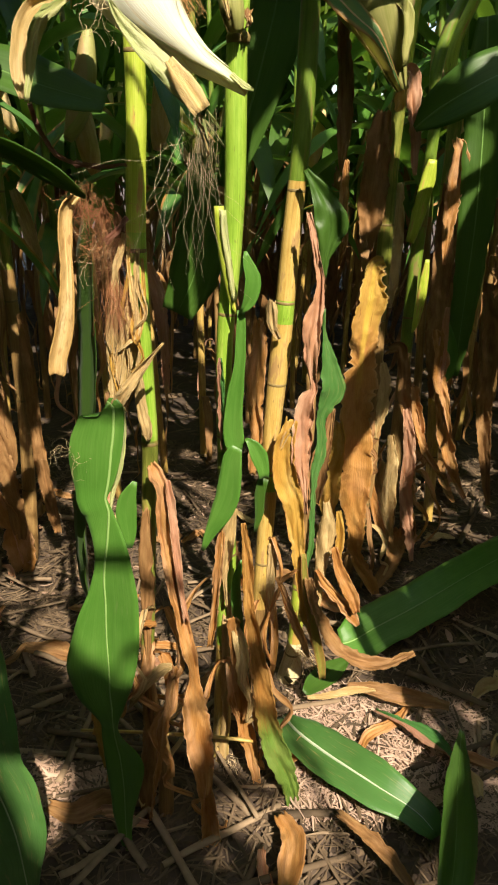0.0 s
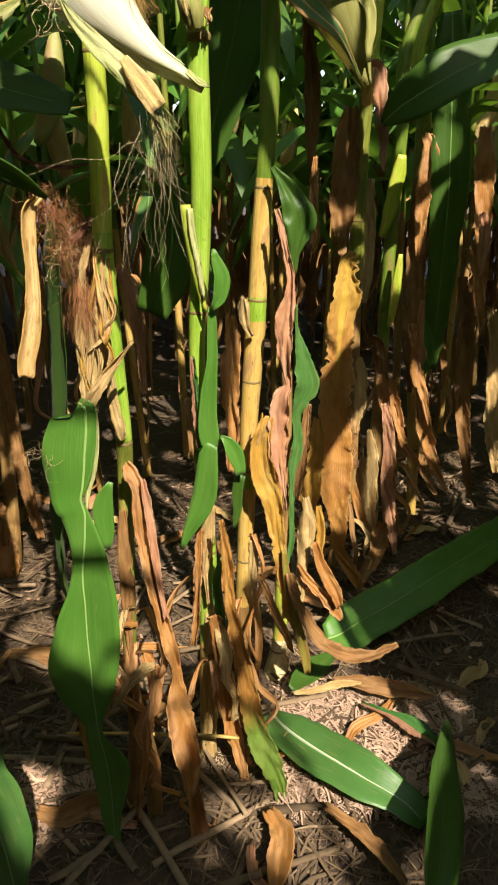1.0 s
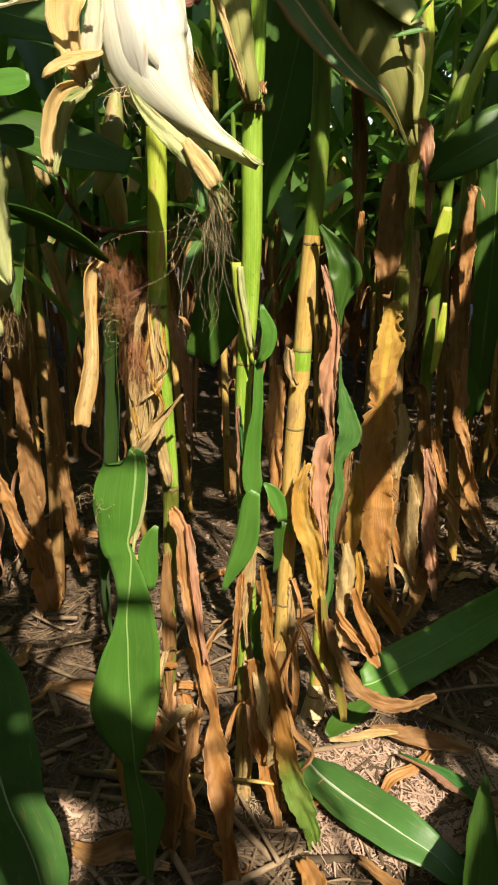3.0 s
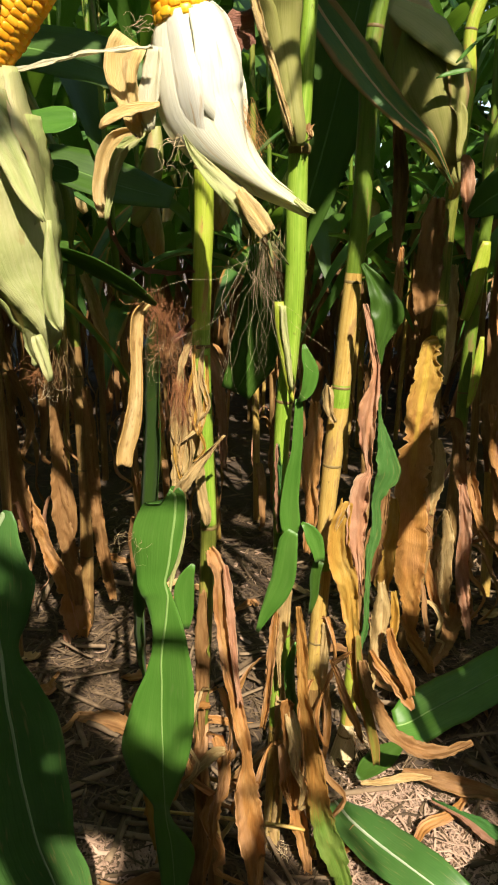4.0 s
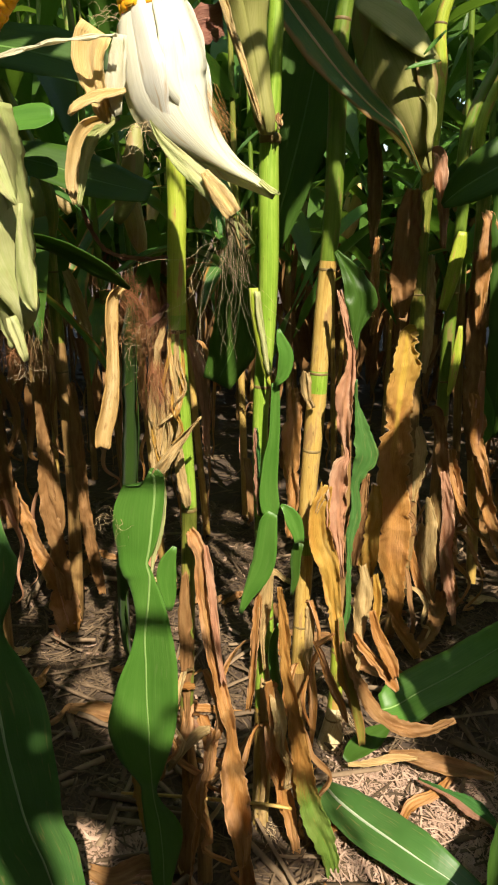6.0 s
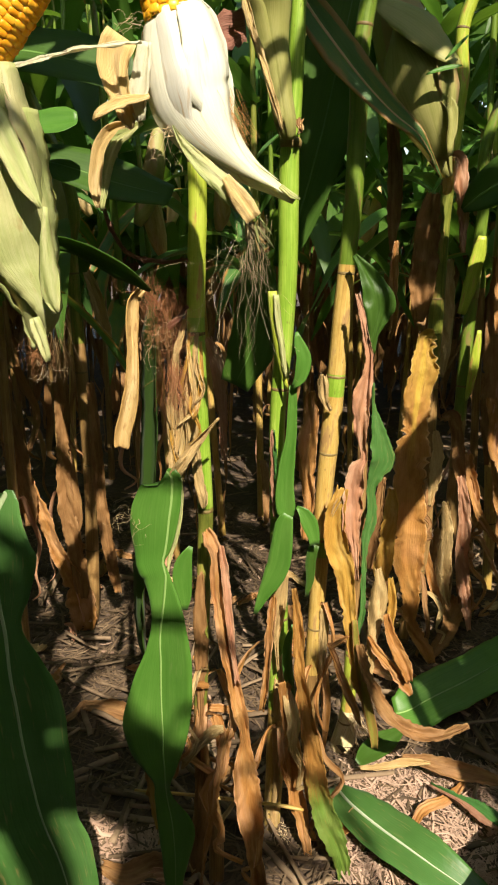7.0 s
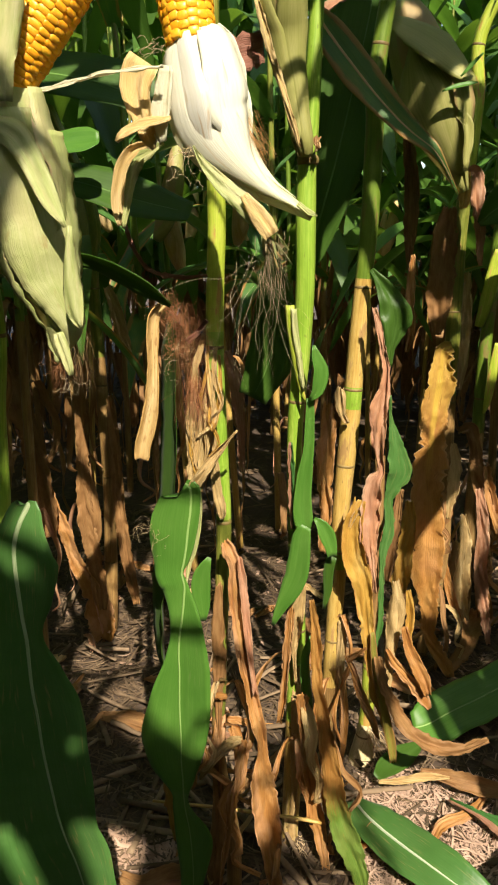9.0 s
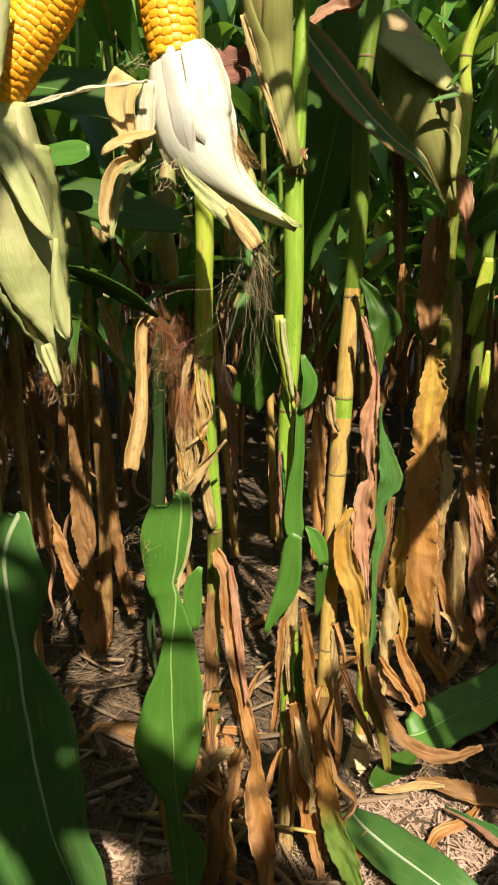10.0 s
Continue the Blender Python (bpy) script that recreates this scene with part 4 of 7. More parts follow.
leaf(pb, [(0.057, 1.18, 0.59, 0.0041), (0.067, 1.18, 0.581, 0.016), (0.074, 1.18, 0.567, 0.0227), (0.08, 1.18, 0.549, 0.017), (0.082, 1.18, 0.536, 0.0129)], GREEN, None, face=(0.3, -1, 0.3), curl=0.4, wave=0.002, seed=87)
leaf(pb, [(0.078, 1.2, 0.527, 0.0194), (0.074, 1.2, 0.505, 0.0198), (0.074, 1.2, 0.474, 0.016), (0.07, 1.2, 0.444, 0.0056)], GREEN_DEEP, None, face=(0.5, -1, 0.2), curl=1.0, wave=0.003, seed=77)
leaf(pb, [(0.022, 1.2, 0.689, 0.0031), (0.024, 1.2, 0.648, 0.0109), (0.025, 1.2, 0.607, 0.011), (0.027, 1.2, 0.565, 0.0064)], HALF_PINK, None, face=(-0.5, -1, 0), curl=0.8, seed=78)
leaf(pb, [(0.059, 1.15, 0.484, 0.0046), (0.062, 1.15, 0.452, 0.013), (0.066, 1.15, 0.418, 0.0163), (0.066, 1.15, 0.382, 0.0149), (0.069, 1.15, 0.35, 0.0172), (0.075, 1.15, 0.319, 0.0205), (0.081, 1.15, 0.273, 0.0232), (0.089, 1.15, 0.225, 0.03), (0.095, 1.15, 0.177, 0.0351), (0.105, 1.15, 0.127, 0.0372), (0.117, 1.15, 0.088, 0.0382), (0.131, 1.15, 0.048, 0.031), (0.14, 1.15, 0.007, 0.0249), (0.151, 1.15, -0.035, 0.0199), (0.161, 1.15, -0.067, 0.0108)], DRY_TIP, None, label="long orange-brown withered leaf, still green at its end", face=(-0.1, -1, 0.15), face2=(0.2, -1, 0.4), curl=0.8, wave=0.009, per=0.04, seed=79, nu=10, ragged=0.08)
leaf(pb, [(0.054, 1.19, 0.403, 0.0049), (0.048, 1.19, 0.365, 0.0165), (0.051, 1.19, 0.308, 0.0185), (0.059, 1.19, 0.24, 0.0085)], GREEN, None, face=(-0.6, -1, 0), curl=0.6, seed=81)
leaf(pb, [(0.045, 1.18, 0.314, 0.0198), (0.044, 1.18, 0.288, 0.0199), (0.051, 1.18, 0.245, 0.0209), (0.055, 1.18, 0.195, 0.0221), (0.06, 1.18, 0.144, 0.0222), (0.067, 1.18, 0.103, 0.0257), (0.077, 1.18, 0.04, 0.0191), (0.088, 1.18, -0.026, 0.0115)], DRY, None, face=(0.1, -1, 0), curl=0.7, wave=0.005, per=0.04, seed=82, ragged=0.1)
leaf(pb, [(0.04, 1.2, 0.476, 0.0133), (0.034, 1.2, 0.448, 0.0201), (0.032, 1.2, 0.411, 0.0197), (0.028, 1.2, 0.364, 0.01), (0.031, 1.2, 0.316, 0.0051)], STRAW, None, "leaf_sheath", face=(0.1, -1, 0), curl=-0.9, wave=0.002, seed=83)
leaf(pb, [(0.025, 1.2, 0.443, 0.0081), (0.022, 1.2, 0.41, 0.0164), (0.018, 1.2, 0.363, 0.015), (0.014, 1.2, 0.304, 0.0152), (0.007, 1.2, 0.243, 0.0086)], DRY, None, face=(-0.3, -1, 0), curl=0.9, wave=0.004, seed=84)
leaf(pb, [(0.03, 1.215, 0.335, 0.0153), (0.03, 1.215, 0.265, 0.0208), (0.028, 1.215, 0.193, 0.0238), (0.024, 1.215, 0.107, 0.0252), (0.02, 1.215, 0.039, 0.0248), (0.022, 1.215, -0.018, 0.0158)], STRAW, None, "leaf_sheath", face=(-0.3, -1, 0), curl=-1.1, wave=0.002, seed=85)
silk(pb, [(0.036, 1.2, 0.023)][0], (0.01, -0.01, -0.03), 10, 0.5, 0.4, SILK_PALE, 86, 0.0008, 0.006, "short yellowish brace roots")
EARB = [(0.037, 1.205, 1.05, 0.0137), (0.035, 1.2, 1.066, 0.021), (0.029, 1.2, 1.097, 0.0228), (0.024, 1.2, 1.125, 0.0293), (0.018, 1.2, 1.149, 0.0357), (0.013, 1.2, 1.182, 0.0484), (0.01, 1.19, 1.211, 0.0563), (0.009, 1.18, 1.244, 0.0588), (0.006, 1.17, 1.288, 0.0487), (0.004, 1.16, 1.325, 0.0225)]
eb = part("husk", tube(EARB, 20, 0.015, 0.9, 0.012, lumps=0.08, seed=9), HUSK_OLIVE, pb, "closed olive-green husk with a tan rim")
husk_leaves(eb, EARB, 5, HUSK_OLIVE, 91, 1.0, (0.8, 1.0))
leaf(eb, [(-0.014, 1.165, 1.208, 0.0075), (-0.006, 1.165, 1.18, 0.0101), (0.004, 1.165, 1.148, 0.0102), (0.016, 1.165, 1.113, 0.0096), (0.028, 1.165, 1.077, 0.0084), (0.035, 1.165, 1.054, 0.0052)], HUSK_TAN, None, "husk_leaf", face=(-0.4, -1, 0), curl=-0.6, wave=0.002, seed=92)
part("joint", tube([(0.038, 1.23, 1.054, 0.0212), (0.038, 1.23, 1.05, 0.0269), (0.038, 1.23, 1.047, 0.0276), (0.038, 1.23, 1.042, 0.0255)], 16, 0.004), NODE_RING, pb, "dark brown joint ring")
trng = random.Random(31)
for i, (x, y, z) in enumerate([(0.03, 1.208, 1.057), (0.034, 1.208, 1.054), (0.038, 1.208, 1.057), (0.043, 1.208, 1.054), (0.048, 1.208, 1.055), (0.051, 1.208, 1.059)]):
    L = trng.uniform(0.012, 0.026)
    leaf(pb, [(x, y, z + 0.012, 0.007), (x + trng.gauss(0, 0.002), y - 0.004, z + 0.012 - L * 0.5, 0.006), (x + trng.gauss(0, 0.004), y - 0.006, z + 0.012 - L, 0.001)], [HUSK_TAN, STRAW, DRY_DARK][i % 3], None, "leaf_sheath", "papery torn end of the sheath" if i == 0 else "", face=(trng.uniform(-0.4, 0.4), -1, 0), curl=0.6, seed=830 + i)
leaf(pb, [(-0.06, 1.2, 1.162, 0.0161), (-0.05, 1.2, 1.164, 0.04), (-0.03, 1.2, 1.167, 0.0412), (-0.012, 1.2, 1.169, 0.0383)], RUST, None, label="torn rust-red piece of withered leaf", face=(0, -1, 0.2), wave=0.003, per=0.012, seed=94, nu=8, ragged=0.1)

# ---- the third plant: straw-coloured cane, half-withered leaves ----
pc = thing("corn_plant", (0.085, 1.36, 0), "corn plant with a straw-coloured stalk and half-withered leaves", "corn plant", "plants of the near row")
HERO.append(pc)
# above the top slot height the cane is darker green, shade given as colour
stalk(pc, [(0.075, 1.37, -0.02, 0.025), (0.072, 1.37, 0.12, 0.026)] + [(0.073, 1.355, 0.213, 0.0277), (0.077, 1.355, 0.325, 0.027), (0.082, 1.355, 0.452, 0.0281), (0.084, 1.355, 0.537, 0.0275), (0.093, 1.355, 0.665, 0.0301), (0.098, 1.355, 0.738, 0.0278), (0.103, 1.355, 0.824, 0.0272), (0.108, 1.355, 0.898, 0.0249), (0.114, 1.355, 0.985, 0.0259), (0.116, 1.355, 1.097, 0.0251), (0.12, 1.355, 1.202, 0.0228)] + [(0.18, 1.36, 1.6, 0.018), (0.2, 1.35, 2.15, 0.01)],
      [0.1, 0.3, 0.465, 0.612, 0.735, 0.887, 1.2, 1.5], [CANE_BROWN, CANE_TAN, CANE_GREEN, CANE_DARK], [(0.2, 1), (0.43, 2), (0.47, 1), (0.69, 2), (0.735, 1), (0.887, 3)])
leaf(pc, [(0.08, 1.33, 0.74, 0.0118), (0.08, 1.33, 0.725, 0.0186), (0.083, 1.33, 0.703, 0.0163), (0.092, 1.33, 0.686, 0.0061)], STRAW, None, "leaf_sheath", "curled-off straw-coloured sheath", face=(-0.3, -1, 0), curl=0.9, fold=0, wave=0.002, seed=101)
leaf(pc, [(0.063, 1.345, 0.712, 0.0087), (0.062, 1.345, 0.667, 0.03), (0.058, 1.345, 0.602, 0.0305), (0.063, 1.345, 0.535, 0.0201), (0.055, 1.345, 0.465, 0.0149)], DRY, None, face=(-0.3, -1, 0), curl=0.5, wave=0.004, seed=102, ragged=0.1)
# upper green lobe: shade put into its colour with the deep green
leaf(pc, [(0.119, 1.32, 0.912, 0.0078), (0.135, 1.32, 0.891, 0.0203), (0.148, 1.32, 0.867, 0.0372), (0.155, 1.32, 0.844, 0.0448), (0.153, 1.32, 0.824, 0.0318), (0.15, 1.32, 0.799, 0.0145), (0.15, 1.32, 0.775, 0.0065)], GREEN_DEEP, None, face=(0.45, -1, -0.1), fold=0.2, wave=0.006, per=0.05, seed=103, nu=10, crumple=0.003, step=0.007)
leaf(pc, [(0.153, 1.31, 0.735, 0.0033), (0.155, 1.31, 0.702, 0.0058), (0.161, 1.31, 0.672, 0.0197), (0.166, 1.31, 0.642, 0.0308), (0.169, 1.31, 0.617, 0.0385), (0.163, 1.31, 0.599, 0.0268), (0.156, 1.31, 0.575, 0.016), (0.158, 1.31, 0.547, 0.0172), (0.157, 1.31, 0.519, 0.0205), (0.152, 1.31, 0.491, 0.0138), (0.151, 1.31, 0.457, 0.007), (0.152, 1.31, 0.418, 0.0115), (0.152, 1.31, 0.368, 0.0099), (0.147, 1.31, 0.317, 0.0072), (0.144, 1.31, 0.285, 0.0036)], GREEN_WORN, None, label="green half of a leaf that is withered on its other side", face=(0.45, -1, 0.1), fold=0.1, curl=0.6, wave=0.006, per=0.06, seed=104, nu=10, tear=0.1, crumple=0.003, step=0.006)
leaf(pc, [(0.126, 1.3, 0.861, 0.0062), (0.134, 1.3, 0.826, 0.0078), (0.143, 1.3, 0.79, 0.011), (0.146, 1.3, 0.77, 0.0104), (0.144, 1.3, 0.746, 0.0167), (0.14, 1.3, 0.725, 0.0241), (0.138, 1.3, 0.7, 0.0278), (0.139, 1.3, 0.67, 0.0231), (0.141, 1.3, 0.644, 0.0141), (0.144, 1.3, 0.622, 0.0115), (0.136, 1.3, 0.607, 0.0236), (0.132, 1.3, 0.581, 0.0303), (0.132, 1.3, 0.545, 0.0282), (0.132, 1.3, 0.508, 0.0224), (0.137, 1.3, 0.471, 0.0139), (0.142, 1.3, 0.423, 0.007)], DRY_PINK, None, label="pink-brown withered half of the leaf, its rim curled", face=(-0.25, -1, 0.1), curl=0.5, wave=0.009, per=0.045, seed=105, nu=10, ragged=0.1)
leaf(pc, [(0.115, 1.3, 0.576, 0.0198), (0.107, 1.3, 0.534, 0.0325), (0.108, 1.3, 0.492, 0.0397), (0.12, 1.3, 0.45, 0.0361), (0.128, 1.3, 0.402, 0.0282), (0.134, 1.3, 0.352, 0.0232), (0.141, 1.3, 0.302, 0.0197), (0.152, 1.3, 0.256, 0.0241), (0.164, 1.3, 0.209, 0.0197), (0.177, 1.3, 0.162, 0.0136)], DRY_YELLOW, None, label="yellow withered leaf curling down to the soil", face=(-0.1, -1, 0.1), curl=0.8, wave=0.007, per=0.05, seed=106, nu=8)
leaf(pc, [(0.141, 1.29, 0.359, 0.0089), (0.146, 1.29, 0.309, 0.0134), (0.155, 1.29, 0.258, 0.016), (0.167, 1.29, 0.206, 0.0179), (0.179, 1.29, 0.153, 0.0165), (0.183, 1.29, 0.121, 0.0112)], DRY_GREENEND, None, label="yellow-green bent leaf rib", face=(0.2, -1, 0.2), curl=0.9, seed=107)
leaf(pc, [(0.122, 1.3, 0.567, 0.0052), (0.108, 1.3, 0.551, 0.0104), (0.099, 1.3, 0.527, 0.0035)], STRAW, None, face=(0, -1, 0.3), curl=0.8, seed=109)
leaf(pc, [(0.103, 1.28, 0.321, 0.0083), (0.113, 1.28, 0.296, 0.0118), (0.123, 1.28, 0.266, 0.0153), (0.136, 1.28, 0.231, 0.0169), (0.15, 1.28, 0.196, 0.0128), (0.159, 1.28, 0.17, 0.0052)], DRY, None, face=(-0.1, -1, 0.2), curl=0.9, wave=0.003, seed=110)
leaf(pc, [(0.133, 1.28, 0.336, 0.0045), (0.118, 1.28, 0.322, 0.0081), (0.104, 1.28, 0.31, 0.009)], DRY, None, face=(0, -0.8, 0.6), curl=0.7, seed=111)
leaf(pc, [(0.093, 1.34, 0.345, 0.0196), (0.091, 1.34, 0.292, 0.0189), (0.089, 1.34, 0.237, 0.0173), (0.094, 1.34, 0.182, 0.0146), (0.094, 1.34, 0.136, 0.0059)], STRAW, None, "leaf_sheath", face=(0, -1, 0), curl=-1.0, seed=113)
# sweeping leaf in the dark tone, which paints in the shade over it
leaf(pc, [(0.15, 1.28, 0.321, 0.0089), (0.159, 1.28, 0.286, 0.0197), (0.175, 1.28, 0.241, 0.0243), (0.201, 1.28, 0.199, 0.0254), (0.236, 1.28, 0.172, 0.0254), (0.273, 1.28, 0.164, 0.0217), (0.306, 1.28, 0.177, 0.0179), (0.328, 1.28, 0.191, 0.0089)], DRY_DARK, None, label="brown withered leaf sweeping over the soil", face=(0.1, -0.8, 0.6), face2=(0, -0.5, 1), curl=0.6, wave=0.008, per=0.035, seed=114, nu=8)

# ---- the fourth plant: a stub with brace roots ----
pd = thing("corn_plant", (0.127, 1.44, 0), "corn plant whose pale foot grips the soil with brace roots", "corn plant", "plants of the near row")
HERO.append(pd)
stalk(pd, [(0.127, 1.44, -0.017, 0.0479), (0.131, 1.44, 0.012, 0.0433), (0.134, 1.44, 0.051, 0.0311), (0.137, 1.44, 0.095, 0.0255), (0.139, 1.44, 0.175, 0.0251), (0.141, 1.44, 0.304, 0.0223), (0.143, 1.44, 0.47, 0.0196), (0.143, 1.44, 0.604, 0.0171)],
      [0.05, 0.2, 0.4], [CANE_PALE, CANE_YELLOW, CANE_BROWN], [(0.07, 1), (0.2, 2)])
silk(pd, [(0.146, 1.42, 0.072)][0], (0.03, -0.015, -0.05), 22, 0.45, 0.2, SILK_PALE, 122, 0.0011, 0.007, "straw-yellow brace roots")
leaf(pd, [(0.177, 1.38, 0.406, 0.0038), (0.18, 1.38, 0.383, 0.021), (0.183, 1.38, 0.342, 0.0405), (0.179, 1.38, 0.298, 0.039), (0.174, 1.38, 0.242, 0.0277), (0.169, 1.38, 0.184, 0.024)], STRAW, None, "leaf_sheath", "thick straw-coloured sheath", face=(0.2, -1, 0), curl=-1.3, wave=0.002, seed=123)
leaf(pd, [(0.166, 1.37, 0.281, 0.0078), (0.181, 1.37, 0.255, 0.0156), (0.206, 1.37, 0.224, 0.0196), (0.231, 1.37, 0.193, 0.0216), (0.244, 1.37, 0.172, 0.0079)], DRY, None, face=(0, -0.9, 0.4), curl=0.7, wave=0.004, seed=124)
leaf(pd, [(0.192, 1.36, 0.333, 0.0076), (0.203, 1.36, 0.292, 0.021), (0.224, 1.36, 0.245, 0.025), (0.239, 1.36, 0.207, 0.0136)], DRY, None, face=(0.2, -1, 0.3), curl=0.8, wave=0.004, seed=125)
leaf(pd, [(0.197, 1.39, 0.386, 0.0096), (0.203, 1.39, 0.338, 0.0155), (0.201, 1.39, 0.283, 0.0118), (0.213, 1.39, 0.228, 0.006)], DRY_YELLOW, None, face=(0.2, -1, 0), curl=0.9, seed=126)
leaf(pd, [(0.179, 1.4, 0.56, 0.0093), (0.172, 1.4, 0.509, 0.0189), (0.163, 1.4, 0.447, 0.0326), (0.157, 1.4, 0.394, 0.0195)], DRY_DARK, None, face=(-0.4, -1, 0), curl=0.7, wave=0.004, seed=127)

# ---- the fifth plant: the big withered leaf ----
pe = thing("corn_plant", (0.29, 1.8, 0), "corn plant with a big withered leaf and a closed olive ear", "corn plant", "plants of the near row")
HERO.append(pe)
stalk(pe, [(0.26, 1.82, -0.02, 0.026)] + [(0.287, 1.8, 0.255, 0.0365), (0.285, 1.8, 0.462, 0.0327), (0.281, 1.8, 0.653, 0.0316), (0.282, 1.8, 0.774, 0.0309), (0.281, 1.8, 0.946, 0.0299), (0.289, 1.8, 1.065, 0.027), (0.299, 1.8, 1.208, 0.024), (0.305, 1.8, 1.343, 0.0233)] + [(0.46, 1.8, 1.6, 0.015), (0.48, 1.8, 2.15, 0.01)],
      [0.2, 0.42, 0.62, 0.81, 1.03, 1.3], [CANE_BROWN, CANE_OLIVE, CANE_YELLOW], [(0.62, 1), (1.03, 2)])
leaf(pe, [(0.273, 1.7, 0.753, 0.0049), (0.256, 1.7, 0.744, 0.0372), (0.256, 1.7, 0.713, 0.056), (0.251, 1.7, 0.667, 0.0574), (0.248, 1.7, 0.621, 0.0604), (0.245, 1.7, 0.568, 0.0624), (0.242, 1.7, 0.502, 0.0691), (0.241, 1.7, 0.428, 0.0679), (0.244, 1.7, 0.352, 0.0737), (0.245, 1.7, 0.287, 0.0698), (0.253, 1.7, 0.228, 0.0522), (0.258, 1.7, 0.174, 0.038), (0.264, 1.7, 0.126, 0.0265), (0.281, 1.7, 0.089, 0.032), (0.303, 1.7, 0.053, 0.028), (0.316, 1.7, 0.019, 0.0164)], DRY_TOP, None, label="broad hanging withered leaf, yellowish at its top", face=(0.1, -1, 0.15), curl=0.6, wave=0.004, per=0.09, step=0.005, torn=0.12, tear=0.28, seed=131, nu=12, ragged=0.1)
leaf(pe, [(0.205, 1.66, 0.443, 0.0116), (0.209, 1.66, 0.38, 0.0353), (0.2, 1.66, 0.303, 0.0454), (0.196, 1.66, 0.236, 0.0291)], DRY_YELLOW, None, face=(-0.3, -1, 0), curl=0.7, wave=0.004, seed=133)
leaf(pe, [(0.286, 1.7, 0.556, 0.0116), (0.294, 1.7, 0.507, 0.0257), (0.291, 1.7, 0.433, 0.0189), (0.287, 1.7, 0.394, 0.0072)], STRAW, None, face=(0.3, -1, 0), curl=0.7, wave=0.002, seed=134)
EARE = [(0.26, 1.55, 1.026, 0.0111), (0.249, 1.55, 1.052, 0.0275), (0.237, 1.55, 1.083, 0.0474), (0.221, 1.55, 1.121, 0.0707), (0.204, 1.55, 1.163, 0.0863), (0.185, 1.55, 1.205, 0.0928), (0.17, 1.55, 1.245, 0.085), (0.157, 1.55, 1.282, 0.0651), (0.147, 1.55, 1.309, 0.035)]
ee = part("husk", tube(EARE, 20, 0.015, 0.9, 0.012, lumps=0.08, seed=5), HUSK_OLIVE, pe, "closed olive husk in the shade")
husk_leaves(ee, EARE, 3, HUSK_OLIVE, 141, 1.7, (0.75, 1.0))
leaf(ee, [(0.138, 1.5, 1.266, 0.0254), (0.176, 1.5, 1.247, 0.0592), (0.215, 1.5, 1.22, 0.0593), (0.245, 1.5, 1.193, 0.0339), (0.26, 1.5, 1.177, 0.0102)], HUSK_OLIVE, None, "husk_leaf", face=(0.1, -0.9, 0.5), curl=-0.4, wave=0.003, seed=142)
leaf(ee, [(0.23, 1.52, 1.145, 0.0123), (0.25, 1.52, 1.128, 0.0228), (0.256, 1.52, 1.103, 0.0229), (0.255, 1.52, 1.079, 0.016), (0.256, 1.52, 1.058, 0.0071)], HUSK_OLIVE, None, "husk_leaf", face=(0.4, -1, 0), curl=0.8, wave=0.004, seed=143)
leaf(pe, [(0.037, 1.3, 1.231, 0.0215), (0.057, 1.3, 1.203, 0.0417), (0.083, 1.3, 1.171, 0.0477), (0.109, 1.3, 1.14, 0.0436), (0.135, 1.3, 1.112, 0.0364), (0.165, 1.3, 1.084, 0.0263), (0.191, 1.3, 1.065, 0.0175), (0.206, 1.3, 1.046, 0.0088), (0.218, 1.3, 1.025, 0.0051), (0.228, 1.3, 1.007, 0.0022)], GREEN_RUST, RIB_DRY, label="green leaf with a rusty red rim, slanting down", face=(-0.2, -0.8, 0.6), fold=0.25, wave=0.003, per=0.1, seed=144, nu=8)
leaf(pe, [(0.28, 1.72, 1.073, 0.0148), (0.295, 1.72, 1.067, 0.0275), (0.3, 1.72, 1.027, 0.0277), (0.307, 1.72, 0.976, 0.0215), (0.313, 1.72, 0.924, 0.013), (0.316, 1.72, 0.903, 0.0044)], DRY_PINK, None, face=(0.2, -1, 0.2), curl=0.8, wave=0.002, seed=145)
leaf(pe, [(0.278, 1.7, 1.071, 0.0083), (0.276, 1.7, 1.046, 0.021), (0.276, 1.7, 1.017, 0.0232), (0.27, 1.7, 1.007, 0.0085)], DRY_YELLOW, None, face=(-0.2, -1, 0.2), curl=-0.8, seed=146)
leaf(pe, [(0.02, 1.5, 1.274, 0.007), (0.042, 1.5, 1.292, 0.0261), (0.068, 1.5, 1.305, 0.0345), (0.097, 1.5, 1.303, 0.0309), (0.11, 1.5, 1.317, 0.0085)], DRY_PINK, None, face=(0, -0.8, 0.6), curl=0.9, wave=0.005, seed=147)
leaf(pe, [(0.186, 1.6, 0.927, 0.004), (0.185, 1.6, 0.898, 0.0142), (0.184, 1.6, 0.838, 0.0185), (0.189, 1.6, 0.797, 0.0145), (0.183, 1.6, 0.755, 0.0063)], DRY, None, face=(0, -1, 0), curl=0.8, wave=0.006, per=0.03, seed=148)

leaf(pe, [(0.211, 1.48, 1.164, 0.0025), (0.225, 1.48, 1.168, 0.0084), (0.247, 1.48, 1.172, 0.0092), (0.262, 1.48, 1.174, 0.0025)], GREEN, None, label="thin bright green leaf strip", face=(0, -0.8, 0.6), curl=0.4, seed=149)
leaf(pe, [(0.237, 1.48, 1.183, 0.0025), (0.251, 1.48, 1.197, 0.0075), (0.267, 1.48, 1.213, 0.0025)], GREEN, None, face=(0, -0.8, 0.6), curl=0.4, seed=163)

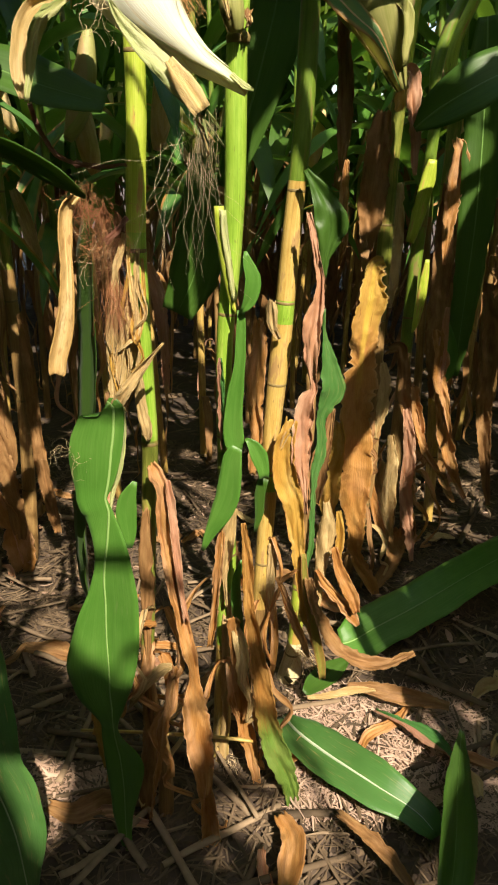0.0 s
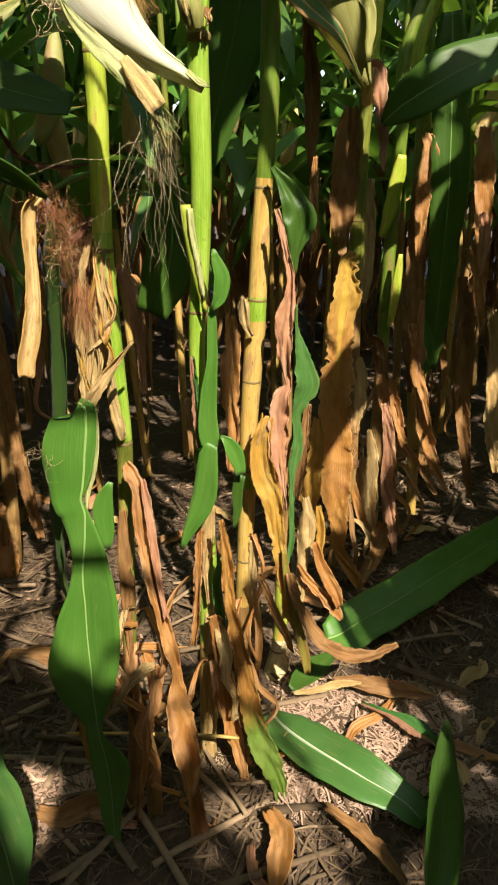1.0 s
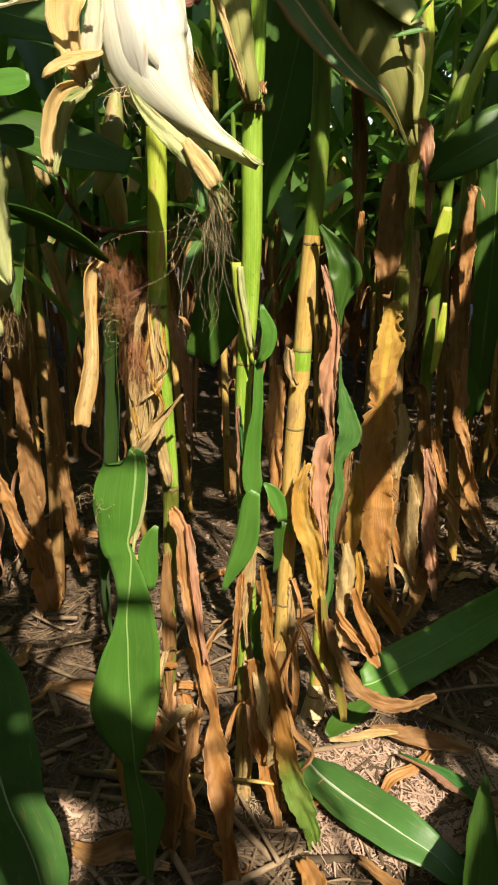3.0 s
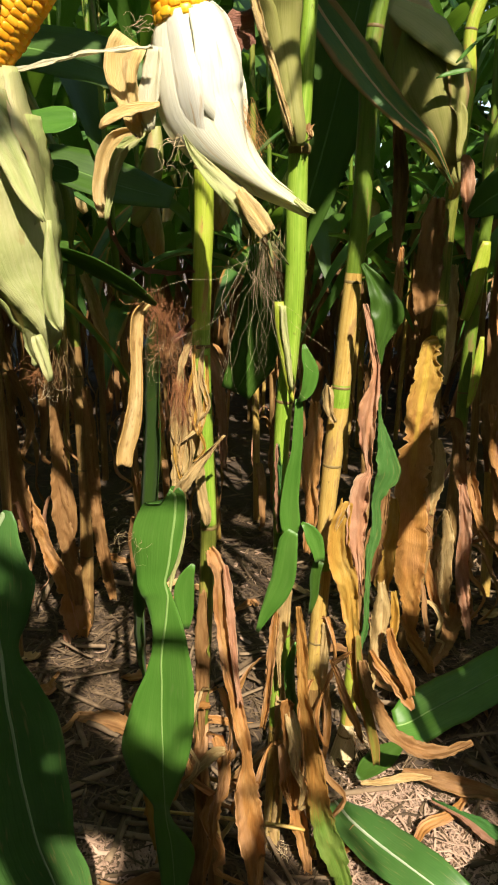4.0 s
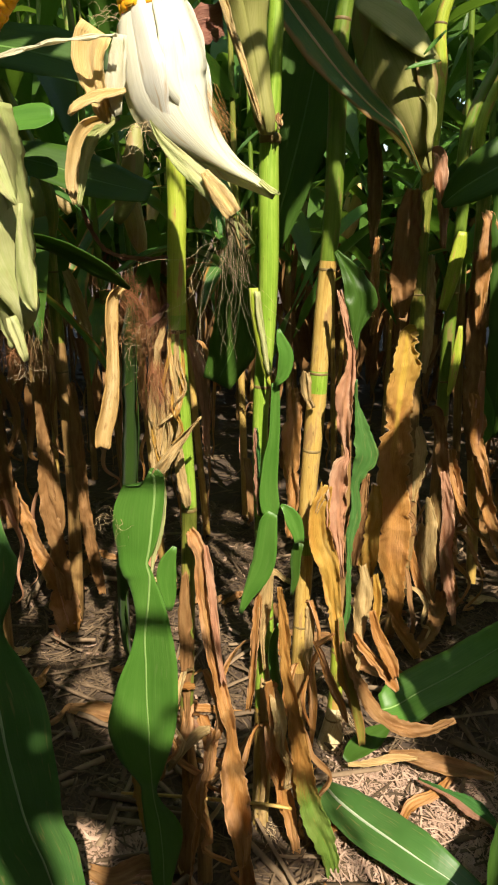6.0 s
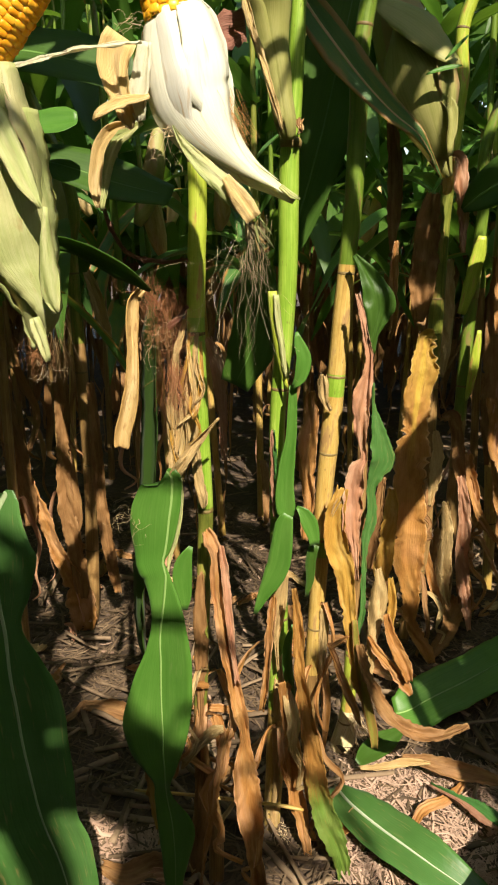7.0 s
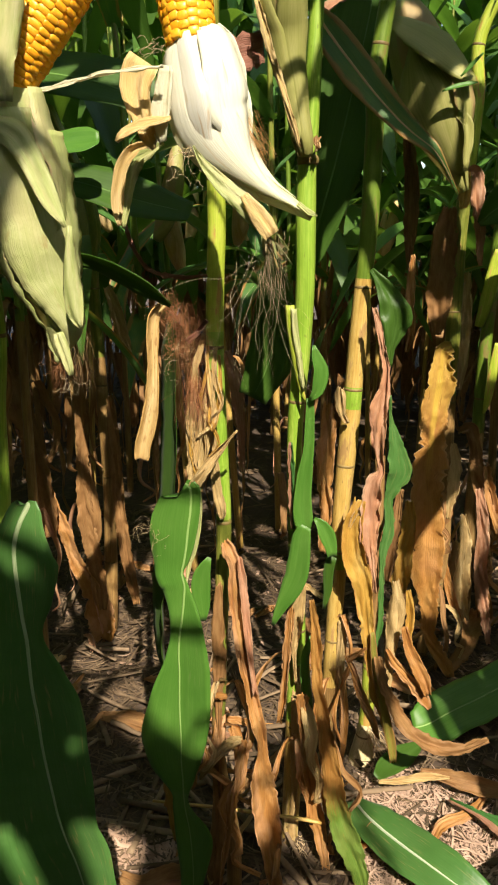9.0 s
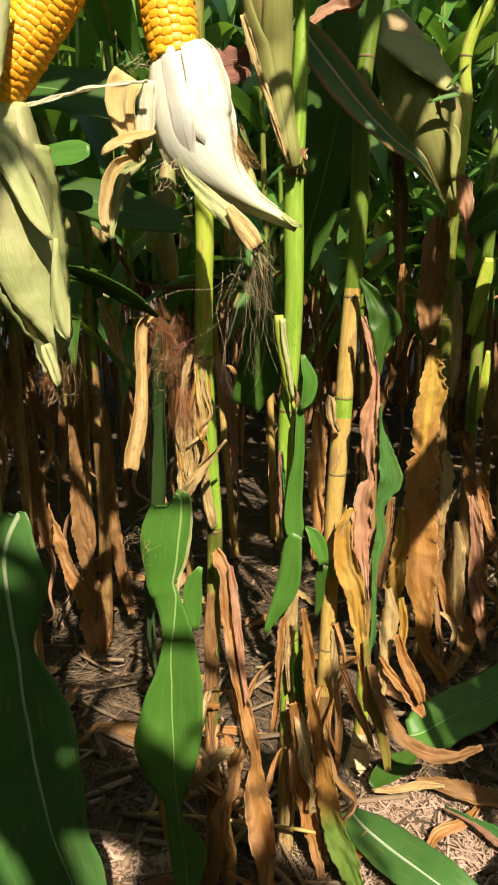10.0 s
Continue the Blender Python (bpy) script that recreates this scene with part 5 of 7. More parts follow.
# ---- plants further along the row ----
pf = thing("corn_plant", (0.40, 2.0, 0), "corn plant with short yellow-green lit stalk pieces", "corn plant", "plants of the near row")
HERO.append(pf)
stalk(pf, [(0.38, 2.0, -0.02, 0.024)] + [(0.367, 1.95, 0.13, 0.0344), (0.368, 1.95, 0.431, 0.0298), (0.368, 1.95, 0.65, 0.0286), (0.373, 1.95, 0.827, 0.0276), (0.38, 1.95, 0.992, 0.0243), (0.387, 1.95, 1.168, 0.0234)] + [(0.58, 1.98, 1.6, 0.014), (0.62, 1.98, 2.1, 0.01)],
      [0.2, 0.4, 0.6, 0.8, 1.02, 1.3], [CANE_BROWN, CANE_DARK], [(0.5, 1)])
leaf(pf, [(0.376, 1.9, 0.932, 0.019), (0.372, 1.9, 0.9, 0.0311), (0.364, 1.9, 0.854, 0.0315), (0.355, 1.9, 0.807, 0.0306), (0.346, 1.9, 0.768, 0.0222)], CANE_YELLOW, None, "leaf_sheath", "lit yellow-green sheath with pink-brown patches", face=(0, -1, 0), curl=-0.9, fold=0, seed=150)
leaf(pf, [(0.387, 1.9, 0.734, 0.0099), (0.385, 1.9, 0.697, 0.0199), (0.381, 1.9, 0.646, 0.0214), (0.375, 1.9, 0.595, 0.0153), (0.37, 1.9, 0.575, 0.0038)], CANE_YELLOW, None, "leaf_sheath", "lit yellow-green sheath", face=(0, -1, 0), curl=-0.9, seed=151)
leaf(pf, [(0.317, 1.85, 0.547, 0.0175), (0.338, 1.85, 0.554, 0.03), (0.349, 1.85, 0.516, 0.0251), (0.36, 1.85, 0.45, 0.0356), (0.381, 1.85, 0.382, 0.0386), (0.383, 1.85, 0.299, 0.034), (0.386, 1.85, 0.198, 0.0346), (0.397, 1.85, 0.093, 0.0244)], DRY_DARK, None, face=(0, -1, 0), curl=0.9, wave=0.005, seed=152)
leaf(pf, [(0.378, 1.84, 0.467, 0.0126), (0.388, 1.84, 0.4, 0.0331), (0.408, 1.84, 0.332, 0.0232), (0.442, 1.84, 0.278, 0.0182), (0.469, 1.84, 0.251, 0.0104)], DRY, None, face=(0.2, -1, 0.2), curl=0.9, wave=0.005, seed=153)
leaf(pf, [(0.326, 1.84, 0.286, 0.0105), (0.32, 1.84, 0.214, 0.0346), (0.334, 1.84, 0.14, 0.035), (0.351, 1.84, 0.08, 0.0136)], STRAW, None, face=(0, -1, 0), curl=0.9, wave=0.005, seed=154)
leaf(pf, [(0.435, 1.95, 0.571, 0.0079), (0.449, 1.95, 0.517, 0.0397), (0.451, 1.95, 0.461, 0.0401), (0.475, 1.95, 0.391, 0.0189), (0.494, 1.95, 0.319, 0.0082)], DRY, None, face=(0, -1, 0), curl=0.8, wave=0.006, seed=155)
leaf(pf, [(0.329, 1.8, 0.366, 0.0101), (0.338, 1.8, 0.305, 0.0306), (0.335, 1.8, 0.22, 0.0363), (0.345, 1.8, 0.148, 0.021), (0.36, 1.8, 0.105, 0.0066)], STRAW, None, face=(0.1, -1, 0.1), curl=0.7, wave=0.004, seed=158)
leaf(pf, [(0.363, 1.82, 0.421, 0.0126), (0.378, 1.82, 0.327, 0.0282), (0.379, 1.82, 0.228, 0.0339), (0.395, 1.82, 0.127, 0.0292), (0.412, 1.82, 0.038, 0.0108)], DRY_PINK, None, face=(0, -1, 0.1), curl=0.7, wave=0.005, seed=159)
leaf(pf, [(0.291, 1.8, 0.273, 0.0077), (0.303, 1.8, 0.217, 0.0209), (0.318, 1.8, 0.16, 0.0237), (0.341, 1.8, 0.103, 0.0106)], DRY, None, face=(0.2, -1, 0.2), curl=0.8, wave=0.005, seed=160)
leaf(pf, [(0.452, 1.95, 0.624, 0.0052), (0.452, 1.95, 0.571, 0.0184), (0.453, 1.95, 0.504, 0.024), (0.454, 1.95, 0.448, 0.0081)], DRY_PINK, None, face=(-0.4, -1, 0), curl=0.7, wave=0.005, seed=156)
leaf(pf, [(0.453, 1.96, 0.596, 0.0079), (0.469, 1.96, 0.529, 0.0347), (0.473, 1.96, 0.474, 0.0297), (0.466, 1.96, 0.446, 0.0082)], GREEN, None, face=(0.2, -1, 0), curl=0.4, seed=157)

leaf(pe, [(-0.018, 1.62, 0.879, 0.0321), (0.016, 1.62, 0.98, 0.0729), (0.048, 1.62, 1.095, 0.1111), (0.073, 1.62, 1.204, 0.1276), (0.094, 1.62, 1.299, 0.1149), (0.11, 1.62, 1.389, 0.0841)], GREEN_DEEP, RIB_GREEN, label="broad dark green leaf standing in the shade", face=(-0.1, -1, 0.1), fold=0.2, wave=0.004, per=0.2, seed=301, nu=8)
leaf(pf, [(0.306, 1.7, 0.979, 0.012), (0.334, 1.68, 1.005, 0.0621), (0.378, 1.66, 1.033, 0.0868), (0.425, 1.66, 1.058, 0.0895), (0.494, 1.68, 1.086, 0.0654), (0.57, 1.7, 1.105, 0.0188)], GREEN_DEEP, RIB_GREEN, label="broad dark green leaf reaching sideways", face=(0, -0.9, 0.5), fold=0.25, wave=0.005, per=0.15, seed=302, nu=8)
leaf(pe, [(0.163, 1.68, 1.192, 0.0143), (0.174, 1.68, 1.116, 0.0248), (0.182, 1.68, 1.038, 0.0273), (0.182, 1.68, 0.968, 0.0234), (0.183, 1.68, 0.906, 0.0086)], DRY_DARK, None, label="narrow red-brown withered leaf", face=(-0.2, -1, 0), curl=0.7, wave=0.004, seed=304)

# ---- a plant behind, with hanging brown leaves and a broad dark one ----
pg = thing("corn_plant", (0.55, 2.08, 0), "corn plant with hanging brown leaves and a broad dark green leaf", "corn plant", "plants of the near row")
HERO.append(pg)
stalk(pg, [(0.50, 2.1, -0.02, 0.025)] + [(0.49, 2.1, 0.195, 0.0314), (0.473, 2.1, 0.422, 0.0329), (0.457, 2.1, 0.657, 0.0313), (0.449, 2.1, 0.857, 0.0326), (0.448, 2.1, 1.041, 0.0312), (0.442, 2.1, 1.209, 0.0275)] + [(0.7, 2.1, 1.7, 0.014), (0.72, 2.1, 2.15, 0.01)],
      [0.2, 0.42, 0.66, 0.88, 1.1, 1.35], [CANE_TAN, CANE_OLIVE, CANE_YELLOW], [(0.6, 1), (1.1, 2)])
leaf(pg, [(0.471, 2, 1.201, 0.0398), (0.48, 2, 1.118, 0.0718), (0.492, 2, 0.965, 0.0796), (0.499, 2, 0.824, 0.0748), (0.499, 2, 0.698, 0.0638), (0.498, 2, 0.564, 0.0494), (0.497, 2, 0.451, 0.0169)], GREEN_DEEP, RIB_GREEN, face=(-0.2, -1, 0.1), fold=0.25, wave=0.004, seed=330)
leaf(pg, [(0.436, 2.02, 0.884, 0.0155), (0.439, 2.02, 0.773, 0.0424), (0.445, 2.02, 0.642, 0.0464), (0.447, 2.02, 0.503, 0.0395), (0.453, 2.02, 0.385, 0.0145)], DRY_DARK, None, face=(-0.2, -1, 0), curl=0.7, wave=0.005, seed=331)
leaf(pg, [(0.437, 2, 0.975, 0.0124), (0.447, 2, 0.94, 0.0401), (0.442, 2, 0.86, 0.041), (0.439, 2, 0.774, 0.0235), (0.441, 2, 0.711, 0.008)], DRY, None, face=(0.1, -1, 0.1), curl=0.6, wave=0.004, seed=332)
leaf(pg, [(0.575, 2.05, 0.99, 0.0178), (0.583, 2.05, 0.883, 0.047), (0.593, 2.05, 0.77, 0.0429), (0.6, 2.05, 0.638, 0.0332), (0.62, 2.05, 0.526, 0.0113)], DRY, None, face=(0.1, -1, 0), curl=0.6, wave=0.005, seed=333)
leaf(pg, [(0.577, 2, 0.811, 0.0103), (0.585, 2, 0.762, 0.0261), (0.584, 2, 0.711, 0.0211), (0.586, 2, 0.672, 0.0067)], DRY_PINK, None, face=(0.2, -1, 0.1), curl=0.8, wave=0.004, seed=334)
leaf(pg, [(0.572, 2.1, 0.658, 0.017), (0.597, 2.1, 0.514, 0.0438), (0.602, 2.1, 0.361, 0.0453), (0.627, 2.1, 0.198, 0.0312), (0.655, 2.1, 0.06, 0.0128)], DRY_DARK, None, face=(-0.1, -1, 0), curl=0.8, wave=0.005, seed=335)
leaf(pg, [(0.461, 2.05, 0.466, 0.0144), (0.484, 2.05, 0.375, 0.0353), (0.504, 2.05, 0.265, 0.0391), (0.54, 2.05, 0.167, 0.0307), (0.577, 2.05, 0.1, 0.0124)], DRY, None, face=(0.1, -1, 0.2), curl=0.7, wave=0.005, seed=336)
leaf(pg, [(0.652, 2.1, 0.573, 0.0144), (0.677, 2.1, 0.425, 0.0416), (0.688, 2.1, 0.266, 0.043), (0.715, 2.1, 0.132, 0.0158)], STRAW, None, face=(0, -1, 0), curl=0.8, wave=0.005, seed=337)
leaf(pe, [(0.259, 1.79, 1.013, 0.0151), (0.254, 1.79, 0.964, 0.0458), (0.252, 1.79, 0.898, 0.0534), (0.249, 1.79, 0.824, 0.05), (0.249, 1.79, 0.764, 0.0185)], DRY_DARK, None, face=(-0.1, -1, 0.1), curl=0.6, wave=0.005, seed=338)
leaf(pe, [(0.306, 1.82, 0.887, 0.0114), (0.307, 1.82, 0.811, 0.0279), (0.307, 1.82, 0.72, 0.0285), (0.306, 1.82, 0.643, 0.0097)], STRAW, None, "leaf_sheath", face=(0.1, -1, 0), curl=-0.8, seed=339)

# ---- a plant of the next row, withered ----
ph = thing("corn_plant", (-0.62, 1.8, 0), "withered corn plant with lit orange-brown leaf ends", "corn plant", "plants of the next row")
HERO.append(ph)
stalk(ph, [(-0.53, 1.8, -0.02, 0.026)] + [(-0.508, 1.78, 0.038, 0.0344), (-0.491, 1.78, 0.318, 0.03), (-0.488, 1.78, 0.53, 0.0288), (-0.491, 1.78, 0.726, 0.0277), (-0.492, 1.78, 0.907, 0.0267), (-0.491, 1.78, 1.054, 0.0259)] + [(-0.66, 1.78, 1.5, 0.016), (-0.7, 1.78, 2.1, 0.01)],
      [0.2, 0.42, 0.64, 0.86, 1.1], [CANE_BROWN, CANE_OLIVE], [(0.7, 1)])
leaf(ph, [(-0.627, 1.74, 0.412, 0.0229), (-0.614, 1.74, 0.356, 0.025), (-0.594, 1.74, 0.306, 0.0338), (-0.578, 1.74, 0.249, 0.0379), (-0.557, 1.74, 0.191, 0.0462), (-0.527, 1.74, 0.132, 0.058), (-0.513, 1.74, 0.072, 0.0685), (-0.512, 1.74, -0.007, 0.0393)], DRY, None, label="orange-brown withered leaf with a wavy rim", face=(0.1, -1, 0.1), curl=0.5, wave=0.006, per=0.05, seed=311, ragged=0.1)
leaf(ph, [(-0.508, 1.73, 0.803, 0.0196), (-0.519, 1.73, 0.628, 0.0253), (-0.529, 1.73, 0.428, 0.0314), (-0.528, 1.73, 0.329, 0.0355), (-0.515, 1.73, 0.243, 0.0421), (-0.507, 1.73, 0.184, 0.0403), (-0.503, 1.73, 0.094, 0.0165)], DRY_DARK, None, face=(0.2, -1, 0.1), curl=0.6, wave=0.006, per=0.05, seed=312, ragged=0.1)
leaf(ph, [(-0.435, 1.72, 0.865, 0.007), (-0.424, 1.72, 0.834, 0.0258), (-0.413, 1.72, 0.794, 0.0308), (-0.402, 1.72, 0.752, 0.0238), (-0.391, 1.72, 0.729, 0.0048)], STRAW, None, label="short lit straw-coloured leaf piece", face=(0.2, -1, 0.1), curl=0.6, wave=0.002, seed=313)
leaf(ph, [(-0.683, 1.72, 0.684, 0.0261), (-0.67, 1.72, 0.639, 0.0481), (-0.646, 1.72, 0.548, 0.0554), (-0.628, 1.72, 0.454, 0.0703), (-0.621, 1.72, 0.356, 0.0577), (-0.614, 1.72, 0.284, 0.0264)], DRY_DARK, None, face=(0, -1, 0.1), curl=0.6, wave=0.005, seed=314)
leaf(ph, [(-0.462, 1.76, 0.624, 0.0178), (-0.457, 1.76, 0.49, 0.0287), (-0.456, 1.76, 0.35, 0.0293), (-0.442, 1.76, 0.205, 0.0351), (-0.428, 1.76, 0.099, 0.0191)], DRY_DARK, None, face=(0.2, -1, 0), curl=0.9, wave=0.005, seed=315)
leaf(ph, [(-0.459, 1.45, 1.099, 0.028), (-0.41, 1.45, 1.106, 0.0407), (-0.37, 1.45, 1.108, 0.0496), (-0.341, 1.45, 1.11, 0.0494), (-0.323, 1.45, 1.113, 0.0273)], GREEN, None, label="blunt lit end of a green leaf", face=(0, -0.7, 0.7), fold=0.1, curl=0.3, seed=316)
leaf(ph, [(-0.578, 1.5, 1.218, 0.0593), (-0.469, 1.5, 1.229, 0.0871), (-0.367, 1.5, 1.214, 0.0954), (-0.268, 1.5, 1.182, 0.0851), (-0.172, 1.5, 1.134, 0.0376)], GREEN_DEEP, RIB_GREEN, face=(0, -0.8, 0.6), fold=0.2, wave=0.005, per=0.2, seed=317)
leaf(ph, [(-0.634, 1.52, 1.083, 0.0417), (-0.499, 1.52, 1.073, 0.0614), (-0.391, 1.52, 1.055, 0.0707), (-0.286, 1.52, 1.023, 0.08), (-0.194, 1.52, 1.001, 0.0396)], GREEN_DEEP, RIB_GREEN, face=(0, -0.8, 0.6), fold=0.2, wave=0.005, per=0.2, seed=318)
leaf(ph, [(-0.051, 1.5, 0.932, 0.0193), (-0.042, 1.5, 0.846, 0.0689), (-0.053, 1.5, 0.757, 0.0805), (-0.085, 1.5, 0.684, 0.0514)], GREEN_DEEP, RIB_GREEN, face=(0, -1, 0.1), fold=0.2, seed=319)
leaf(ph, [(-0.154, 1.6, 0.752, 0.011), (-0.136, 1.6, 0.696, 0.029), (-0.129, 1.6, 0.616, 0.0226), (-0.126, 1.6, 0.509, 0.0115)], DRY_PINK, None, face=(0, -1, 0.1), curl=0.7, seed=320)

# ---- the plant at the near end of the row, with the second peeled ear ----
pl = thing("corn_plant", (-0.24, 0.98, 0), "corn plant with a half-peeled ear and a broad green leaf", "corn plant", "plants of the near row")
HERO.append(pl)
stalk(pl, [(-0.245, 0.98, -0.02, 0.024)] + [(-0.322, 0.98, 0.34, 0.0241), (-0.301, 0.98, 0.504, 0.0226), (-0.283, 0.98, 0.649, 0.0213), (-0.278, 0.98, 0.715, 0.0207), (-0.274, 0.98, 0.777, 0.0202), (-0.264, 0.98, 0.893, 0.0192)] + [(-0.29, 0.97, 1.1, 0.02), (-0.31, 0.96, 1.6, 0.016), (-0.33, 0.95, 2.15, 0.01)],
      [0.15, 0.35, 0.62, 0.86, 1.08, 1.35], [CANE_OLIVE, CANE_GREEN], [(0.5, 1)])
leaf(pl, [(-0.221, 0.93, 0.691, 0.0067, 0), (-0.22, 0.93, 0.687, 0.0316, -0.1), (-0.23, 0.93, 0.67, 0.0543, -0.26), (-0.241, 0.93, 0.641, 0.0759, -0.38), (-0.243, 0.93, 0.608, 0.0796, -0.28), (-0.242, 0.93, 0.575, 0.0754, -0.08), (-0.241, 0.93, 0.548, 0.0661, 0.2), (-0.239, 0.93, 0.527, 0.0681, 0.36), (-0.239, 0.93, 0.499, 0.0926, 0.2), (-0.239, 0.93, 0.462, 0.1185, 0.12), (-0.236, 0.93, 0.425, 0.1335, 0.13), (-0.234, 0.93, 0.38, 0.1448, 0.19), (-0.229, 0.93, 0.333, 0.1514, 0.25), (-0.223, 0.93, 0.284, 0.151, 0.32), (-0.216, 0.93, 0.252, 0.1544, 0.31), (-0.204, 0.93, 0.211, 0.1539, 0.39), (-0.194, 0.93, 0.151, 0.1448, 0.51), (-0.189, 0.93, 0.057, 0.0924, 0.77)], GREEN_WORN, RIB_WHITE, label="broad dark green leaf with small brown scars", face=(0.1, -1, 0.3), fold=0.14, wave=0.005, per=0.16, seed=161, nu=10, rib_w=0.0062)
leaf(pl, [(-0.331, 0.96, 0.233, 0.0073), (-0.304, 0.96, 0.227, 0.0117), (-0.286, 0.96, 0.214, 0.0175), (-0.289, 0.96, 0.172, 0.0163), (-0.302, 0.96, 0.117, 0.0075)], GREEN, RIB_PALE, face=(-0.2, -0.9, 0.4), curl=0.8, seed=162)
EARL = [(-0.187, 0.9, 1.071, 0.0617), (-0.183, 0.9, 1.037, 0.0711), (-0.177, 0.9, 0.994, 0.0733), (-0.171, 0.9, 0.967, 0.0663), (-0.167, 0.9, 0.94, 0.062), (-0.159, 0.9, 0.912, 0.049), (-0.152, 0.9, 0.893, 0.0391), (-0.148, 0.9, 0.879, 0.0344), (-0.15, 0.9, 0.866, 0.0233), (-0.152, 0.9, 0.854, 0.0127), (-0.146, 0.9, 0.836, 0.0033)]
el = part("husk", tube(EARL, 32, 0.008, 0.8, 0.012, lumps=0.2, seed=7), HUSK_GREEN, pl, "half-peeled pale green husk hanging tip down")
husk_leaves(el, EARL, 5, HUSK_GREEN, 171, 1.35, (0.6, 1.0), None, 0.0006)
leaf(el, [(-0.174, 0.858, 1.041, 0.018), (-0.16, 0.858, 1.036, 0.0233), (-0.15, 0.858, 1.024, 0.0225), (-0.14, 0.858, 1.004, 0.0199), (-0.13, 0.858, 0.981, 0.0146), (-0.12, 0.858, 0.963, 0.0028)], HUSK_GREEN, None, "husk_leaf", "loose husk leaf with a pointed tip", face=(0.4, -1, 0.1), curl=-0.4, wave=0.001, seed=181)
leaf(el, [(-0.118, 0.862, 0.964, 0.0037), (-0.12, 0.862, 0.937, 0.0112), (-0.12, 0.862, 0.91, 0.017), (-0.119, 0.862, 0.891, 0.0148), (-0.115, 0.862, 0.881, 0.0034)], HUSK_GREEN, None, "husk_leaf", face=(0.25, -1, 0.25), curl=-0.7, wave=0.002, seed=182)
leaf(el, [(-0.142, 0.872, 0.875, 0.0094), (-0.139, 0.872, 0.865, 0.0131), (-0.135, 0.872, 0.85, 0.0104), (-0.132, 0.872, 0.838, 0.0034)], HUSK_GREEN, None, "husk_leaf", face=(0.1, -1, 0), curl=-0.7, seed=183)
leaf(el, [(-0.152, 0.862, 1.151, 0.0298), (-0.156, 0.862, 1.129, 0.0276), (-0.161, 0.862, 1.106, 0.0253), (-0.166, 0.862, 1.083, 0.023), (-0.167, 0.862, 1.059, 0.0161)], HUSK_GREEN, None, "husk_leaf", "broad pale husk leaf standing beside the cob", face=(0.3, -1, 0.1), curl=-0.6, seed=184, nu=8)
silk(el, [(-0.141, 0.88, 0.849)][0], (-0.004, 0.0, -0.024), 44, 0.3, 0.4, SILK_RED, 185, 0.00022, 0.005, "reddish silk")
silk(el, [(-0.128, 0.89, 0.866)][0], (0.004, 0.0, -0.05), 14, 0.1, 0.18, SILK_BROWN, 186, 0.00022, 0.004)
silk(el, [(-0.136, 0.88, 0.832)][0], (0.008, 0.0, -0.03), 8, 0.4, 0.6, SILK_PALE, 187, 0.0003, 0.004)
cob(pl, (-0.186, 0.900, 1.076), (-0.098, 0.912, 1.191), 0.049, 16, 24, 191)

rng = random.Random(5)
for p, q in ((pa, (-0.052, 1.10)), (pa, (-0.06, 1.13)), (pb, (0.03, 1.22)), (pb, (0.04, 1.25)), (pc, (0.075, 1.355)), (pc, (0.085, 1.38)), (pe, (0.28, 1.8)), (pe, (0.25, 1.79)), (pf, (0.38, 1.97)), (pf, (0.4, 1.97))):
    for i in range(3):
        dry_hanging(p, (q[0], q[1], rng.uniform(0.12, 0.42)), rng.uniform(-2.8, -0.3), rng.uniform(0.1, 0.26), rng.uniform(0.010, 0.022), rng.choice([DRY, STRAW, DRY, DRY_DARK]), rng.randint(0, 9999))

# ---- fallen leaves and pieces on the soil ----
def fallen(pts, material, label, rib=None, **kw):
    ob = leaf(None, pts, material, rib, "fallen_leaf", **kw)
    return tagged(ob, label, "leaf", "fallen leaves")


fallen([(0.229, 1.5, 0.03, 0.0589), (0.255, 1.507, 0.035, 0.0864), (0.303, 1.542, 0.045, 0.0972), (0.364, 1.578, 0.06, 0.0989), (0.435, 1.622, 0.08, 0.0962), (0.513, 1.687, 0.09, 0.0946), (0.627, 1.792, 0.09, 0.0951), (0.806, 1.968, 0.07, 0.0871), (1.054, 2.209, 0.03, 0.0229)], GREEN, "broad green leaf lying bent on the straw", RIB_PALE, face=(-0.1, -0.55, 0.85), fold=0.18, wave=0.004, per=0.12, seed=201, nu=10, rib_w=0.005)
fallen([(0.12, 1.305, 0.02, 0.0238), (0.147, 1.259, 0.03, 0.063), (0.188, 1.212, 0.04, 0.0786), (0.23, 1.17, 0.05, 0.079), (0.271, 1.14, 0.05, 0.0717), (0.311, 1.122, 0.04, 0.0555), (0.338, 1.104, 0.03, 0.0482), (0.35, 1.09, 0.02, 0.0214)], GREEN_WORN, "green leaf with a white midrib lying on the soil", RIB_CREAM, face=(0.15, -0.5, 0.9), fold=0.2, wave=0.003, per=0.1, seed=202, nu=10, rib_w=0.011)
fallen([(0.418, 1.269, 0.05, 0.0076), (0.395, 1.188, 0.07, 0.0316), (0.374, 1.11, 0.09, 0.0473), (0.361, 1.053, 0.1, 0.0523), (0.348, 1.002, 0.11, 0.0524), (0.335, 0.955, 0.11, 0.0458), (0.321, 0.912, 0.1, 0.0266)], GREEN_DEEP, "dark green leaf hanging low over the straw", RIB_GREEN, face=(0.2, -0.6, 0.8), fold=0.3, seed=203, rib_w=0.003)
